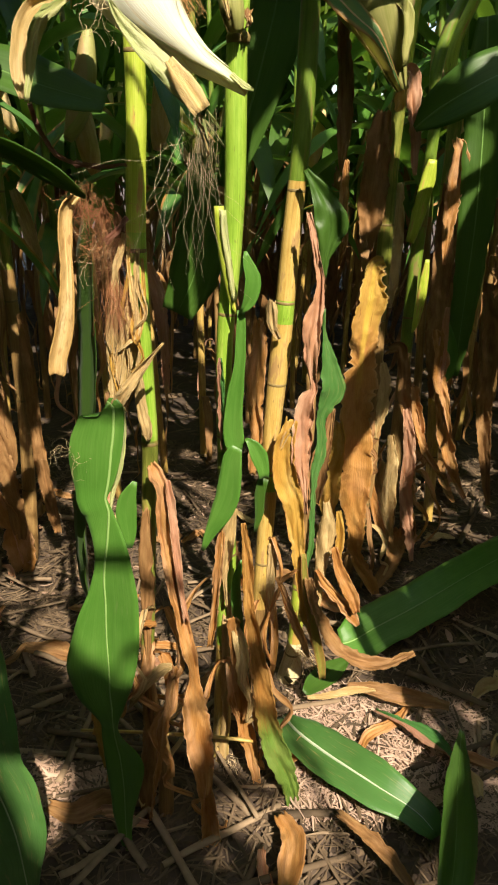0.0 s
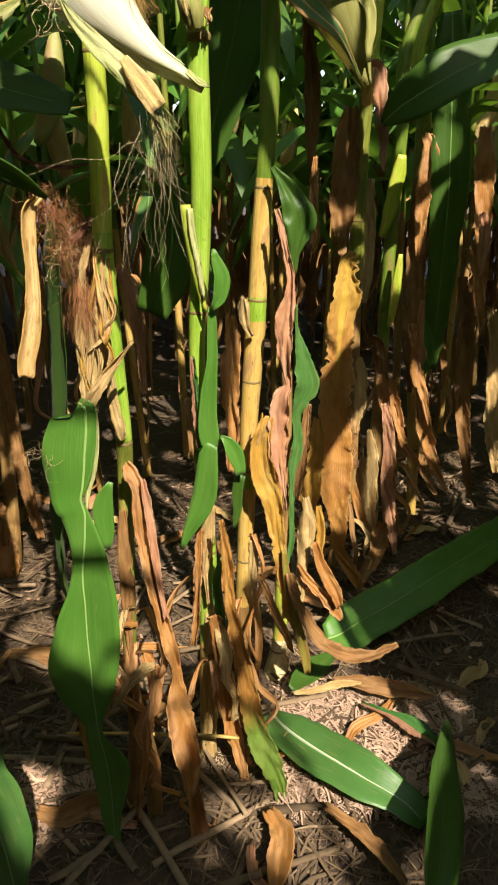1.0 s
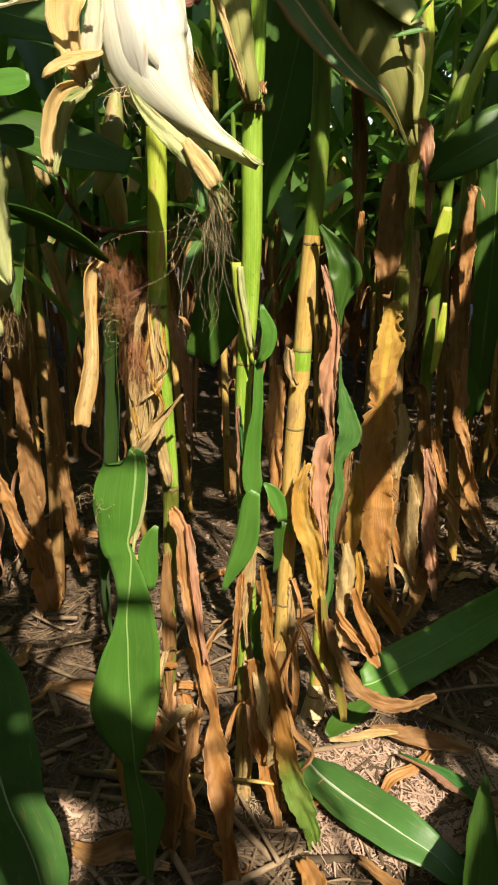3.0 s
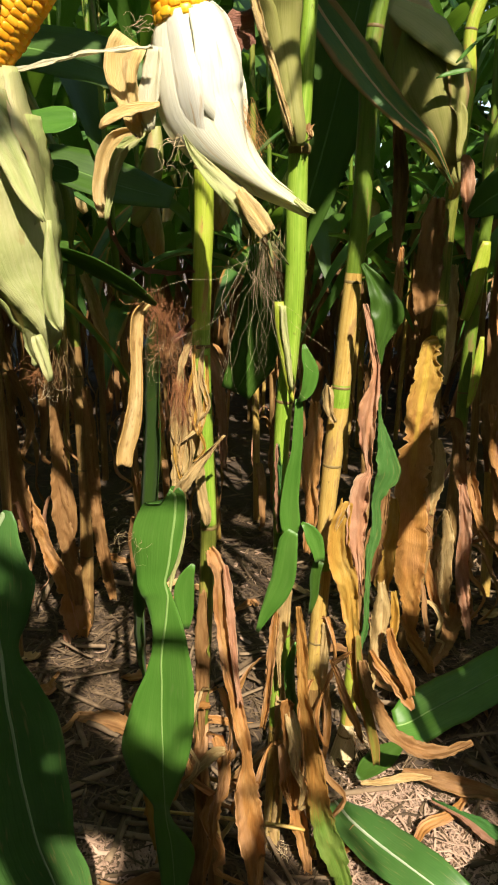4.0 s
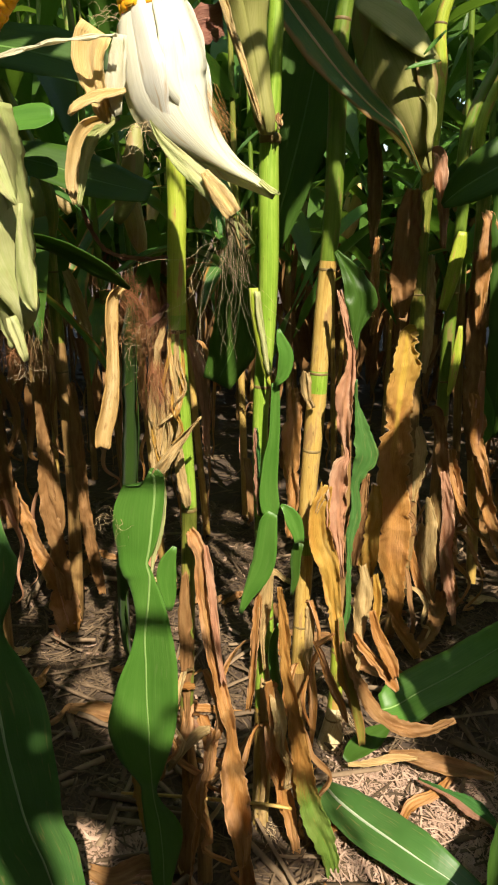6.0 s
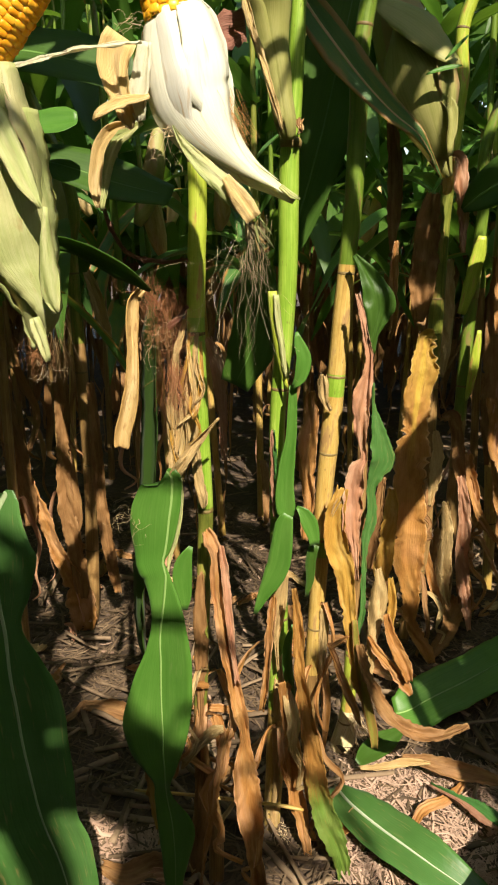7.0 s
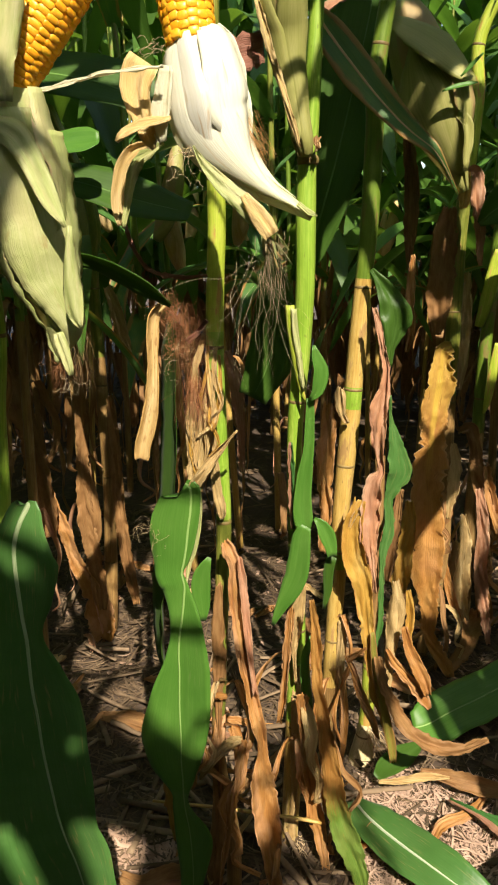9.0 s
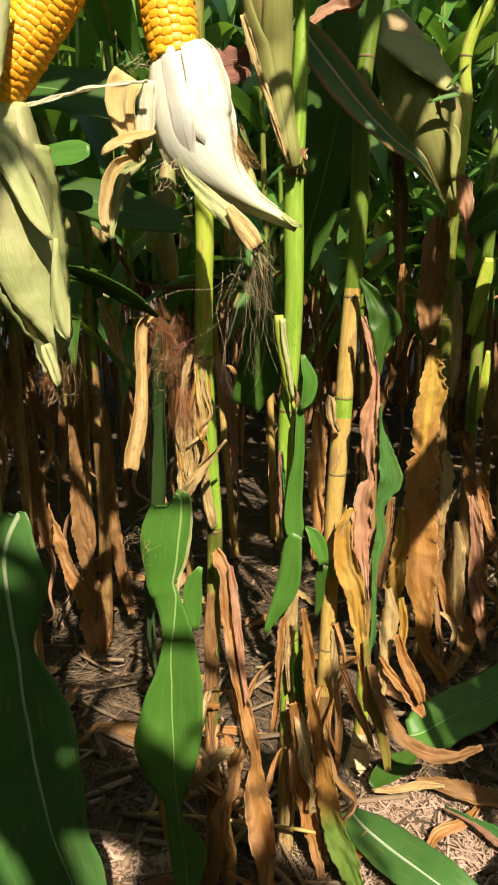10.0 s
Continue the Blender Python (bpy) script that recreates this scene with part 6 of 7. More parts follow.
fallen([(0.159, 1.347, 0.035, 0.0163), (0.173, 1.371, 0.035, 0.0352), (0.197, 1.399, 0.035, 0.0423), (0.222, 1.426, 0.035, 0.0301), (0.24, 1.446, 0.035, 0.0087)], GREEN_DEEP, "small torn green leaf piece", None, face=(0, -0.6, 0.8), curl=0.5, wave=0.003, seed=204)
fallen([(0.162, 1.338, 0.035, 0.0061), (0.203, 1.348, 0.035, 0.0122), (0.25, 1.365, 0.035, 0.0144), (0.286, 1.369, 0.035, 0.0052)], STRAW, "yellow-green strip of leaf rib", None, face=(0, -0.6, 0.8), curl=0.9, seed=205)
fallen([(0.236, 1.381, 0.03, 0.0104), (0.287, 1.372, 0.03, 0.0248), (0.346, 1.36, 0.03, 0.0307), (0.414, 1.344, 0.03, 0.0161)], DRY_DARK, "brown withered leaf lying on the straw", None, face=(0, -0.5, 0.9), curl=0.6, wave=0.005, seed=206)
fallen([(0.282, 1.325, 0.03, 0.004), (0.328, 1.299, 0.03, 0.0137), (0.366, 1.269, 0.03, 0.0324), (0.387, 1.247, 0.03, 0.0243), (0.395, 1.227, 0.03, 0.0074)], HALF_PINK, "narrow leaf, half green and half dried", None, face=(0.2, -0.6, 0.8), curl=0.4, seed=207)
fallen([(0.207, 1.106, 0.03, 0.0067), (0.246, 1.073, 0.03, 0.0243), (0.281, 1.034, 0.03, 0.0264), (0.305, 0.991, 0.03, 0.0148)], DRY_DARK, "curled brown leaf on the soil", None, face=(0.2, -0.4, 0.9), curl=1.0, wave=0.004, seed=208)
fallen([(0.123, 1.097, 0.03, 0.0167), (0.141, 1.063, 0.03, 0.0323), (0.138, 1.012, 0.03, 0.0338), (0.132, 0.974, 0.03, 0.0148)], DRY, "dry tan leaf scrap in a patch of sun", None, face=(0.1, -0.5, 0.9), curl=0.5, wave=0.005, seed=209)
fallen([(-0.031, 1.27, 0.03, 0.0059), (-0.038, 1.202, 0.06, 0.0074), (-0.068, 1.159, 0.03, 0.009), (-0.084, 1.096, 0.03, 0.0119)], STRAW, "thin dry leaf strip", None, face=(0, -0.5, 0.9), curl=0.9, seed=210)
fallen([(-0.393, 1.44, 0.02, 0.016), (-0.333, 1.438, 0.02, 0.0341), (-0.269, 1.419, 0.02, 0.0291), (-0.216, 1.392, 0.02, 0.0087)], DRY_DARK, "brown leaf on the litter", None, face=(0, -0.5, 0.9), curl=0.6, wave=0.004, seed=211)
fallen([(-0.223, 1.09, 0.02, 0.012), (-0.18, 1.08, 0.02, 0.0287), (-0.136, 1.109, 0.02, 0.0346), (-0.087, 1.124, 0.02, 0.0175)], DRY_DARK, "brown leaf on the litter", None, face=(0, -0.5, 0.9), curl=0.7, wave=0.004, seed=212)
fallen([(0.307, 1.701, 0.03, 0.0104), (0.356, 1.803, 0.03, 0.0413), (0.383, 1.914, 0.03, 0.0585), (0.378, 2.003, 0.03, 0.0215)], DRY_DARK, "curled withered leaf standing from the litter", None, face=(0, -0.8, 0.5), curl=1.0, wave=0.006, seed=213)
fallen([(0.171, 1.664, 0.03, 0.0128), (0.226, 1.627, 0.03, 0.0374), (0.274, 1.602, 0.03, 0.0294), (0.308, 1.576, 0.03, 0.0096)], DRY, "dry leaf scrap by the stalk foot", None, face=(0, -0.6, 0.8), curl=0.8, wave=0.005, seed=214)
fallen([(0.573, 2.854, 0.03, 0.0216), (0.6, 2.631, 0.03, 0.0513), (0.574, 2.312, 0.03, 0.0344), (0.577, 2.165, 0.03, 0.0128)], DRY_DARK, "dry leaf among the straw", None, face=(0, -0.6, 0.8), curl=0.8, wave=0.005, seed=215)

rng = random.Random(41)
for i in range(60):
    x, y, a = rng.uniform(-0.7, 0.9), rng.uniform(1.0, 2.2), rng.uniform(0, 6.28)
    L, w = rng.uniform(0.06, 0.17), rng.uniform(0.014, 0.034)
    z = ground_height(x, y)
    pts = [(x + math.cos(a) * L * k + rng.gauss(0, 0.006), y + math.sin(a) * L * k + rng.gauss(0, 0.006), z + 0.016 + 0.012 * rng.random(), w * f) for k, f in ((0, 0.3), (0.3, 0.9), (0.6, 1.0), (0.85, 0.6), (1.0, 0.1))]
    fallen(pts, rng.choice([DRY_DARK, DRY_DARK, STRAW, DRY, DRY_PINK]), "crumpled withered leaf scrap on the straw", None, face=(rng.gauss(0, 0.3), -0.4, 0.9), curl=rng.uniform(0.3, 1.1), wave=0.005, per=0.03, seed=7100 + i, crumple=0.004, tear=0.15, step=0.007, nu=8)

twig = part("straw_stem", tube([(-0.182, 1.14, 0.122, 0.0043), (-0.095, 1.14, 0.126, 0.0051), (-0.034, 1.14, 0.127, 0.0059), (0.034, 1.14, 0.127, 0.0051), (0.059, 1.14, 0.126, 0.0059), (0.078, 1.14, 0.124, 0.0042)], 8, 0.02), CANE_TAN)
tagged(twig, "long dry straw stem leaning across the stalks", "straw")


def stem_piece(p, yaw, L, w, tilt, seed):
    """A broken, split piece of last year's stalk."""
    rng = random.Random(seed)
    d = Vector((math.cos(yaw), math.sin(yaw), tilt)).normalized()
    q = Vector(p) - d * L / 2
    pts = [(*(q + d * L * k + Vector((0, 0, rng.gauss(0, 0.002)))), w * rng.uniform(0.85, 1.1)) for k in (0, 0.3, 0.6, 1)]
    if seed % 3:
        ob = part("stalk_piece", ribbon(pts, face=(0, -0.2, 1), curl=-1.2, fold=0, nu=6, step=0.02, seed=seed, ragged=0.08), LITTER_PALE if seed % 2 else LITTER, thick=0.0016)
    else:
        ob = part("stalk_piece", tube(pts, 8, 0.03, 0.7, 0.05), LITTER_PALE if seed % 2 else LITTER)
    return tagged(ob, "weathered grey-brown piece of broken stalk on the soil", "straw", "stalk pieces on the soil")


rng = random.Random(7)
for i in range(190):
    x, y = rng.uniform(-0.75, 0.95), rng.uniform(0.9, 2.4)
    z = ground_height(x, y)
    stem_piece((x, y, z + rng.uniform(0.008, 0.022)), rng.uniform(0, 3.14), rng.uniform(0.05, 0.2), rng.uniform(0.006, 0.014), rng.gauss(0, 0.05), i)


for i in range(38):
    x, y = rng.uniform(-0.7, 1.0), rng.uniform(0.95, 2.2)
    stem_piece((x, y, ground_height(x, y) + rng.uniform(0.014, 0.03)), rng.uniform(0, 3.14), rng.uniform(0.14, 0.34), rng.uniform(0.009, 0.017), rng.gauss(0, 0.05), 400 + i)


for i in range(50):
    x, y = rng.uniform(-0.65, 0.1), rng.uniform(1.0, 1.7)
    stem_piece((x, y, ground_height(x, y) + rng.uniform(0.012, 0.035)), rng.uniform(0, 3.14), rng.uniform(0.07, 0.26), rng.uniform(0.006, 0.013), rng.gauss(0, 0.1), 601 + 2 * i)


def litter(name, n, material, seed, x0, x1, y0, y1, lo, hi, wlo, whi, label):
    """n thin bent strips strewn over the soil, joined."""
    r = np.random.RandomState(seed)
    x, y = r.uniform(x0, x1, n), r.uniform(y0, y1, n)
    z = np.array([ground_height(p, q) for p, q in zip(x, y)]) + r.uniform(0, 0.016, n) * r.uniform(0, 1, n) + 0.0015
    L, w, a = r.uniform(lo, hi, n) * r.uniform(0.5, 1, n), r.uniform(wlo, whi, n), r.uniform(0, 6.28, n)
    d = np.stack([np.cos(a), np.sin(a), r.normal(0, 0.08, n)], 1)
    s = np.stack([-np.sin(a), np.cos(a), r.normal(0, 0.25, n)], 1)
    c0, bend = np.stack([x, y, z], 1), r.normal(0, 0.3, n)
    rows = []
    for k in (-0.5, -0.17, 0.17, 0.5):
        c = c0 + d * (L * k)[:, None] + s * (bend * L * (k * k - 0.1))[:, None]
        c[:, 2] += r.uniform(-0.002, 0.003, n)
        wk = (w / 2 * (r.uniform(0.3, 0.9, n) if abs(k) > 0.3 else 1))[:, None]
        mid = c.copy()
        mid[:, 2] += w * 0.22
        rows += [c - s * wk, mid, c + s * wk]
    verts = np.stack(rows, 1).reshape(-1, 3)
    faces = np.array([(3 * i + j, 3 * i + j + 1, 3 * i + j + 4, 3 * i + j + 3) for i in range(3) for j in range(2)])
    faces = (faces[None] + 12 * np.arange(n)[:, None, None]).reshape(-1, 4)
    g = Geo()
    g.v, g.f = verts.tolist(), faces.tolist()
    g.s, g.uv = [0] * len(g.f), [(0.5, 0.0)] * len(g.v)
    return tagged(part(name, g, material), label, "straw", kind="stuff")


litter("straw_litter", 21000, LITTER, 21, -1.1, 1.3, 0.75, 2.6, 0.02, 0.15, 0.0008, 0.0058, "layer of grey-brown broken straw and leaf bits")
litter("straw_litter_pale", 5000, LITTER_PALE, 22, -1.0, 1.2, 0.75, 2.6, 0.015, 0.10, 0.0008, 0.004, "paler chips of straw and husk scattered on the soil")
# paler strips laid just where sun patches fall, brightening them by colour
litter("chaff", 5000, CHAFF_SUNLIT, 27, 0.14, 0.48, 1.12, 1.42, 0.01, 0.07, 0.0005, 0.0036, "chaff in a pale pinkish sunlit tone, for the patch of sun")
litter("sunlit_scraps", 500, CHAFF_SUNLIT, 29, -0.28, -0.15, 1.06, 1.19, 0.01, 0.07, 0.0006, 0.006, "scraps of straw in a pale sunlit tone, for a small patch of sun")
litter("pale_chips", 420, CHAFF_SUNLIT, 31, -0.8, 0.9, 1.45, 2.5, 0.012, 0.05, 0.003, 0.012, "pale pinkish chips of husk among the straw")
litter("straw_litter_far", 5000, LITTER, 23, -2.6, 3.0, 2.4, 6.0, 0.03, 0.16, 0.004, 0.016, "straw litter between the far rows")
litter("crumbs", 6000, SOIL, 24, -1.0, 1.2, 0.75, 2.4, 0.004, 0.02, 0.003, 0.012, "crumbs of soil and chaff")


# ---- the field: rows of plants ----
# places that the sun reaches between the leaves overhead
LIT = ([(p, 0.025) for p in [(0.226, 1.5, 1.073), (0.216, 1.5, 1.105)]] + [(p, 0.03) for p in [(-0.064, 0.92, 1.073), (-0.053, 0.92, 1.051), (-0.064, 0.92, 1.036), (-0.125, 0.92, 1.077)]] + [(p, 0.04) for p in [(-0.038, 0.95, 1.095), (-0.016, 0.95, 1.094), (-0.035, 0.95, 1.064), (-0.01, 0.95, 1.063), (-0.008, 0.95, 1.027), (0.003, 0.95, 1.071), (0.005, 0.95, 1.044)]] + [(p, 0.032) for p in [(-0.003, 1, 1.013), (0.014, 1, 1), (0.03, 1, 0.989), (0.054, 1, 0.981)]]
       + [(p, 0.02) for p in [(-0.053, 1.11, 0.893), (-0.054, 1.11, 0.85), (-0.055, 1.11, 0.799), (-0.054, 1.11, 0.719), (-0.054, 1.11, 0.648)]]
       + [(p, 0.014) for p in [(-0.104, 1.04, 0.625), (-0.095, 1.04, 0.583), (-0.12, 1.04, 0.408), (-0.072, 1.04, 0.397)]]
       + [(p, 0.02) for p in [(-0.101, 1, 0.796), (-0.115, 1, 0.743)]] + [(p, 0.015) for p in [(-0.065, 1.05, 0.822), (-0.066, 1.05, 0.697)]]
       + [(p, 0.016) for p in [(-0.034, 1.07, 0.571), (-0.023, 1.07, 0.504), (-0.01, 1.07, 0.367), (-0.004, 1.07, 0.186)]]
       + [(p, 0.025) for p in [(0.034, 1.23, 1.01), (0.034, 1.23, 0.946), (0.034, 1.23, 0.864), (0.041, 1.23, 0.829), (0.029, 1.23, 0.589), (0.022, 1.23, 0.493)]]
       + [(p, 0.02) for p in [(0.065, 1.2, 0.432), (0.077, 1.2, 0.321), (0.1, 1.2, 0.162), (0.128, 1.2, 0.011), (0.058, 1.2, 0.784)]]
       + [(p, 0.022) for p in [(0.101, 1.34, 0.823), (0.102, 1.34, 0.767), (0.092, 1.34, 0.621), (0.144, 1.34, 0.692), (0.159, 1.34, 0.623), (0.132, 1.34, 0.53), (0.124, 1.34, 0.472), (0.117, 1.34, 0.382), (0.142, 1.34, 0.3)]]
       + [(p, 0.025) for p in [(0.249, 1.7, 0.694), (0.247, 1.7, 0.626), (0.251, 1.7, 0.306), (0.25, 1.7, 0.212)]]
       + [(p, 0.05) for p in [(0.251, 1.258, 0.02), (0.204, 1.279, 0.02)]] + [(p, 0.035) for p in [(0.298, 1.266, 0.03), (0.268, 1.515, 0.03), (0.22, 1.21, 0.03), (0.279, 1.162, 0.03), (0.136, 1.466, 0.03), (0.213, 1.585, 0.03)]]
       + [(p, 0.02) for p in [(-0.22, 1.121, 0.02), (0.247, 1.081, 0.02), (0.133, 1.07, 0.02), (0.39, 1.297, 0.02)]]
       + [(p, 0.03) for p in [(-0.15, 0.87, 0.94), (-0.129, 0.87, 0.91)]] + [(p, 0.03) for p in [(-0.136, 0.9, 1.11), (-0.11, 0.9, 1.124)]]
       + [(p, 0.02) for p in [(0.37, 1.95, 0.851), (0.391, 1.95, 0.65), (0.219, 1.95, 0.153)]] + [(p, 0.02) for p in [(0.334, 2, 0.59), (0.443, 2, 0.931), (0.435, 2, 0.774), (0.465, 2, 0.331), (0.631, 2, 0.303)]] + [(p, 0.015) for p in [(-0.049, 1.1, 0.87), (-0.052, 1.1, 0.769)]] + [(p, 0.02) for p in [(0.334, 1.8, 0.276), (0.376, 1.8, 0.294), (0.313, 1.8, 0.174)]] + [(p, 0.02) for p in [(-0.621, 1.75, 0.295), (-0.59, 1.75, 0.191), (-0.431, 1.75, 0.779)]])
LIT += [((-0.368, 1.45, 1.108), 0.03), ((-0.339, 1.45, 1.107), 0.02)]
LIT += [((-0.034, 1.2, 1.164), 0.02), ((-0.020, 1.2, 1.167), 0.02)]
LIT += [((0.247, 1.48, 1.172), 0.014), ((0.251, 1.48, 1.197), 0.014)]
LIT += [(p, 0.01) for p in [(-0.203, 0.93, 0.659), (-0.196, 0.93, 0.262)]] + [(p, 0.012) for p in [(-0.081, 1.04, 0.51), (-0.1, 1.04, 0.439), (-0.116, 1.04, 0.354)]] + [(p, 0.045) for p in [(0.215, 1.319, 0.02), (0.297, 1.334, 0.02), (0.309, 1.229, 0.02), (0.255, 1.184, 0.02)]]
LIT = [(np.array(p), r) for p, r in LIT]
SUNV = np.array(SUN)


def open_to_sun(pts):
    """True where a leaf along pts leaves the sunlit places free, and stays away from the camera and its view."""
    c = spline(pts, 0.03)
    for p, r in LIT:
        d = c[:, :3] - p
        t = d @ SUNV
        away = np.linalg.norm(d - np.outer(t, SUNV), axis=1)
        if np.any((t > 0.10) & (away < r + c[:, 3] * 0.36)):
            return False
    q = c[:, :3] - np.array((0.13, 0.36, 0.93))
    if np.any(np.linalg.norm(q, axis=1) < 0.28):
        return False
    ahead = q[:, 1]
    seen = (ahead > 0) & (abs(q[:, 0] + 0.1 * ahead) < 0.48 * ahead + 0.05) & (q[:, 2] < 0.34 * ahead + 0.06) & (c[:, 1] < 1.75)
    return not np.any(seen)


def lean(rng):
    return rng.gauss(0, 0.03), rng.gauss(0, 0.03)


def field_plant(seed, top=True, ear=True):
    """A whole plant at the origin: brown below, green above."""
    rng = random.Random(seed)
    p = thing("corn_plant", (0, 0, 0), "corn plant in the shade, brown leaves below and green above", "corn plant", "plants of the far rows")
    lx, ly = lean(rng)
    line = lambda z: (lx * z, ly * z, z)
    w = rng.uniform(0.021, 0.027)
    part("stalk", tube([(*line(z), w * (1 - 0.28 * z)) for z in (-0.02, 0.3, 0.7, 1.1, 1.6, 2.15)], 10, 0.06, slots=[(0.75, 1)]), [rng.choice([CANE_BROWN, CANE_TAN, CANE_BROWN]), rng.choice([CANE_DARK, CANE_OLIVE])], p)
    a = rng.uniform(0, 3.14)
    for i, z in enumerate((0.2, 0.34, 0.48, 0.62, 0.78)):
        a += 3.14 + rng.gauss(0, 0.4)
        dry_hanging(p, line(z), a, rng.uniform(0.18, 0.42), rng.uniform(0.014, 0.036), rng.choice([DRY, DRY_DARK, DRY_DARK, DRY_DARK, DRY_DARK, DRY_PINK]), seed * 31 + i)
    for i, z in enumerate((0.8, 0.95, 1.1, 1.25, 1.4, 1.6, 1.8, 2.0) if top else ()):
        a += 3.14 + rng.gauss(0, 0.4)
        arching(p, line(z), a, rng.uniform(0.55, 0.8), rng.uniform(0.07, 0.095), rng.choice([GREEN_DEEP, GREEN_DEEP, GREEN, GREEN_WORN, GREEN_RUST]), seed * 17 + i, rng.uniform(0.35, 0.7), None)
    if ear:
        b = rng.uniform(0, 6.28)
        z = 0.95
        pts = [(math.cos(b) * r, math.sin(b) * r, z + h, d) for r, h, d in ((0.012, 0, 0.022), (0.03, 0.03, 0.042), (0.05, 0.08, 0.055), (0.065, 0.14, 0.05), (0.075, 0.2, 0.03), (0.08, 0.23, 0.008))]
        part("husk", tube(pts, 12, 0.03, 1, 0.02, lumps=0.1, seed=seed), rng.choice([HUSK_OLIVE, HUSK_OLIVE, HUSK_TAN]), p)
    return p


kinds = [field_plant(900 + i) for i in range(5)]
used = set()
rng = random.Random(99)
spots = []
for k in range(-3, 7):
    for i in range(-16, 32):
        s = i * 0.2 + rng.gauss(0, 0.03)
        q = ROW + ALONG * s + ACROSS * (k * 0.72 + rng.gauss(0, 0.025))
        if k == 0 and -0.42 < s < 1.05:
            continue
        if k == 0 and s <= -0.42 and q.y > 0.55:
            continue
        v = q - Vector((0.13, 0.36, 0))
        if v.length < 0.4 or v.length > 4.2 or (v.y < 0 and v.length > 2.6) or (v.y >= 0 and abs(v.x + 0.1 * v.y) > 0.8 * v.y + 1.7):
            continue
        spots.append((k, s, q))
near = []
S2 = Vector((SUN.x, SUN.y, 0))


def stands_in_light(q):
    for p, r in LIT:
        if r < 0.034:
            continue
        d = Vector((q.x - p[0], q.y - p[1], 0))
        t = d.dot(S2) / S2.length_squared
        if t > 0 and p[2] + t * SUN.z < 2.15 and (d - S2 * t).length < 0.03:
            return True
    return False


for k, s, q in spots:
    v = q - Vector((0.45, 0.1, 0))
    if v.length < 1.75 and not (q.y > 1.45 and q.x < 0.2):
        for _ in range(6):
            if not stands_in_light(q):
                break
            q = q + ALONG * 0.035
        near.append(q)
        continue
    kind = rng.choice(kinds)
    m = pose(q.x, q.y, 0, 0, 0, rng.uniform(0, 360)) @ Matrix.Diagonal((*([rng.uniform(0.92, 1.08)] * 3), 1))
    if kind not in used:
        used.add(kind)
        kind.matrix_basis = m
    else:
        ob = copy_thing(kind, pose(0, 0, 0))
        ob.matrix_basis = m


def near_plant(q, seed):
    """A plant beside or behind the camera, whose top leaves shade the row."""
    rng = random.Random(seed)
    p = thing("corn_plant", q, "tall green corn plant beside the path", "corn plant", "plants beside the path")
    lx, ly = lean(rng)
    line = lambda z: (q.x + lx * z, q.y + ly * z, z)
    w = rng.uniform(0.021, 0.026)
    part("stalk", tube([(*line(z), w * (1 - 0.28 * z)) for z in (-0.02, 0.3, 0.7, 1.1, 1.6, 2.15)], 10, 0.06, slots=[(0.75, 1)]), [CANE_BROWN, CANE_OLIVE], p)
    a = rng.uniform(0, 3.14)
    for i, z in enumerate((0.25, 0.4, 0.55, 0.7)):
        a += 3.14 + rng.gauss(0, 0.4)
        dry_hanging(p, line(z), a, rng.uniform(0.15, 0.35), rng.uniform(0.03, 0.05), rng.choice([DRY, DRY_DARK]), seed * 31 + i, clear=open_to_sun)
    crown(p, line, a, seed)
    TALL.append((p, q))
    return p


def crown(p, line, a, seed, zs=(0.95, 1.1, 1.25, 1.4, 1.55, 1.7, 1.85, 2.0)):
    rng = random.Random(seed + 5000)
    for i, z in enumerate(zs):
        a += 3.14 + rng.gauss(0, 0.4)
        for k in range(7):
            if arching(p, line(z), a + rng.gauss(0, 0.5 * k), rng.uniform(0.5, 0.82), rng.uniform(0.065, 0.095), rng.choice([GREEN_DEEP, GREEN, GREEN_WORN]), seed * 17 + i + 1000 * k, rng.uniform(0.3, 0.75), RIB_GREEN, open_to_sun):
                break


for i, q in enumerate(near):
    near_plant(q, 3000 + i)
# the tops of the near row, above the view
for i, (p, x, y) in enumerate(((pa, -0.05, 1.115), (pb, 0.06, 1.23), (pc, 0.17, 1.36), (pe, 0.45, 1.8), (pf, 0.6, 1.98), (pg, 0.71, 2.1), (pl, -0.31, 0.965))):
    crown(p, lambda z: (x, y, z), 1.3 * i, 4000 + i, (1.35, 1.5, 1.65, 1.8, 1.95))
    TALL.append((p, (x, y, 0)))

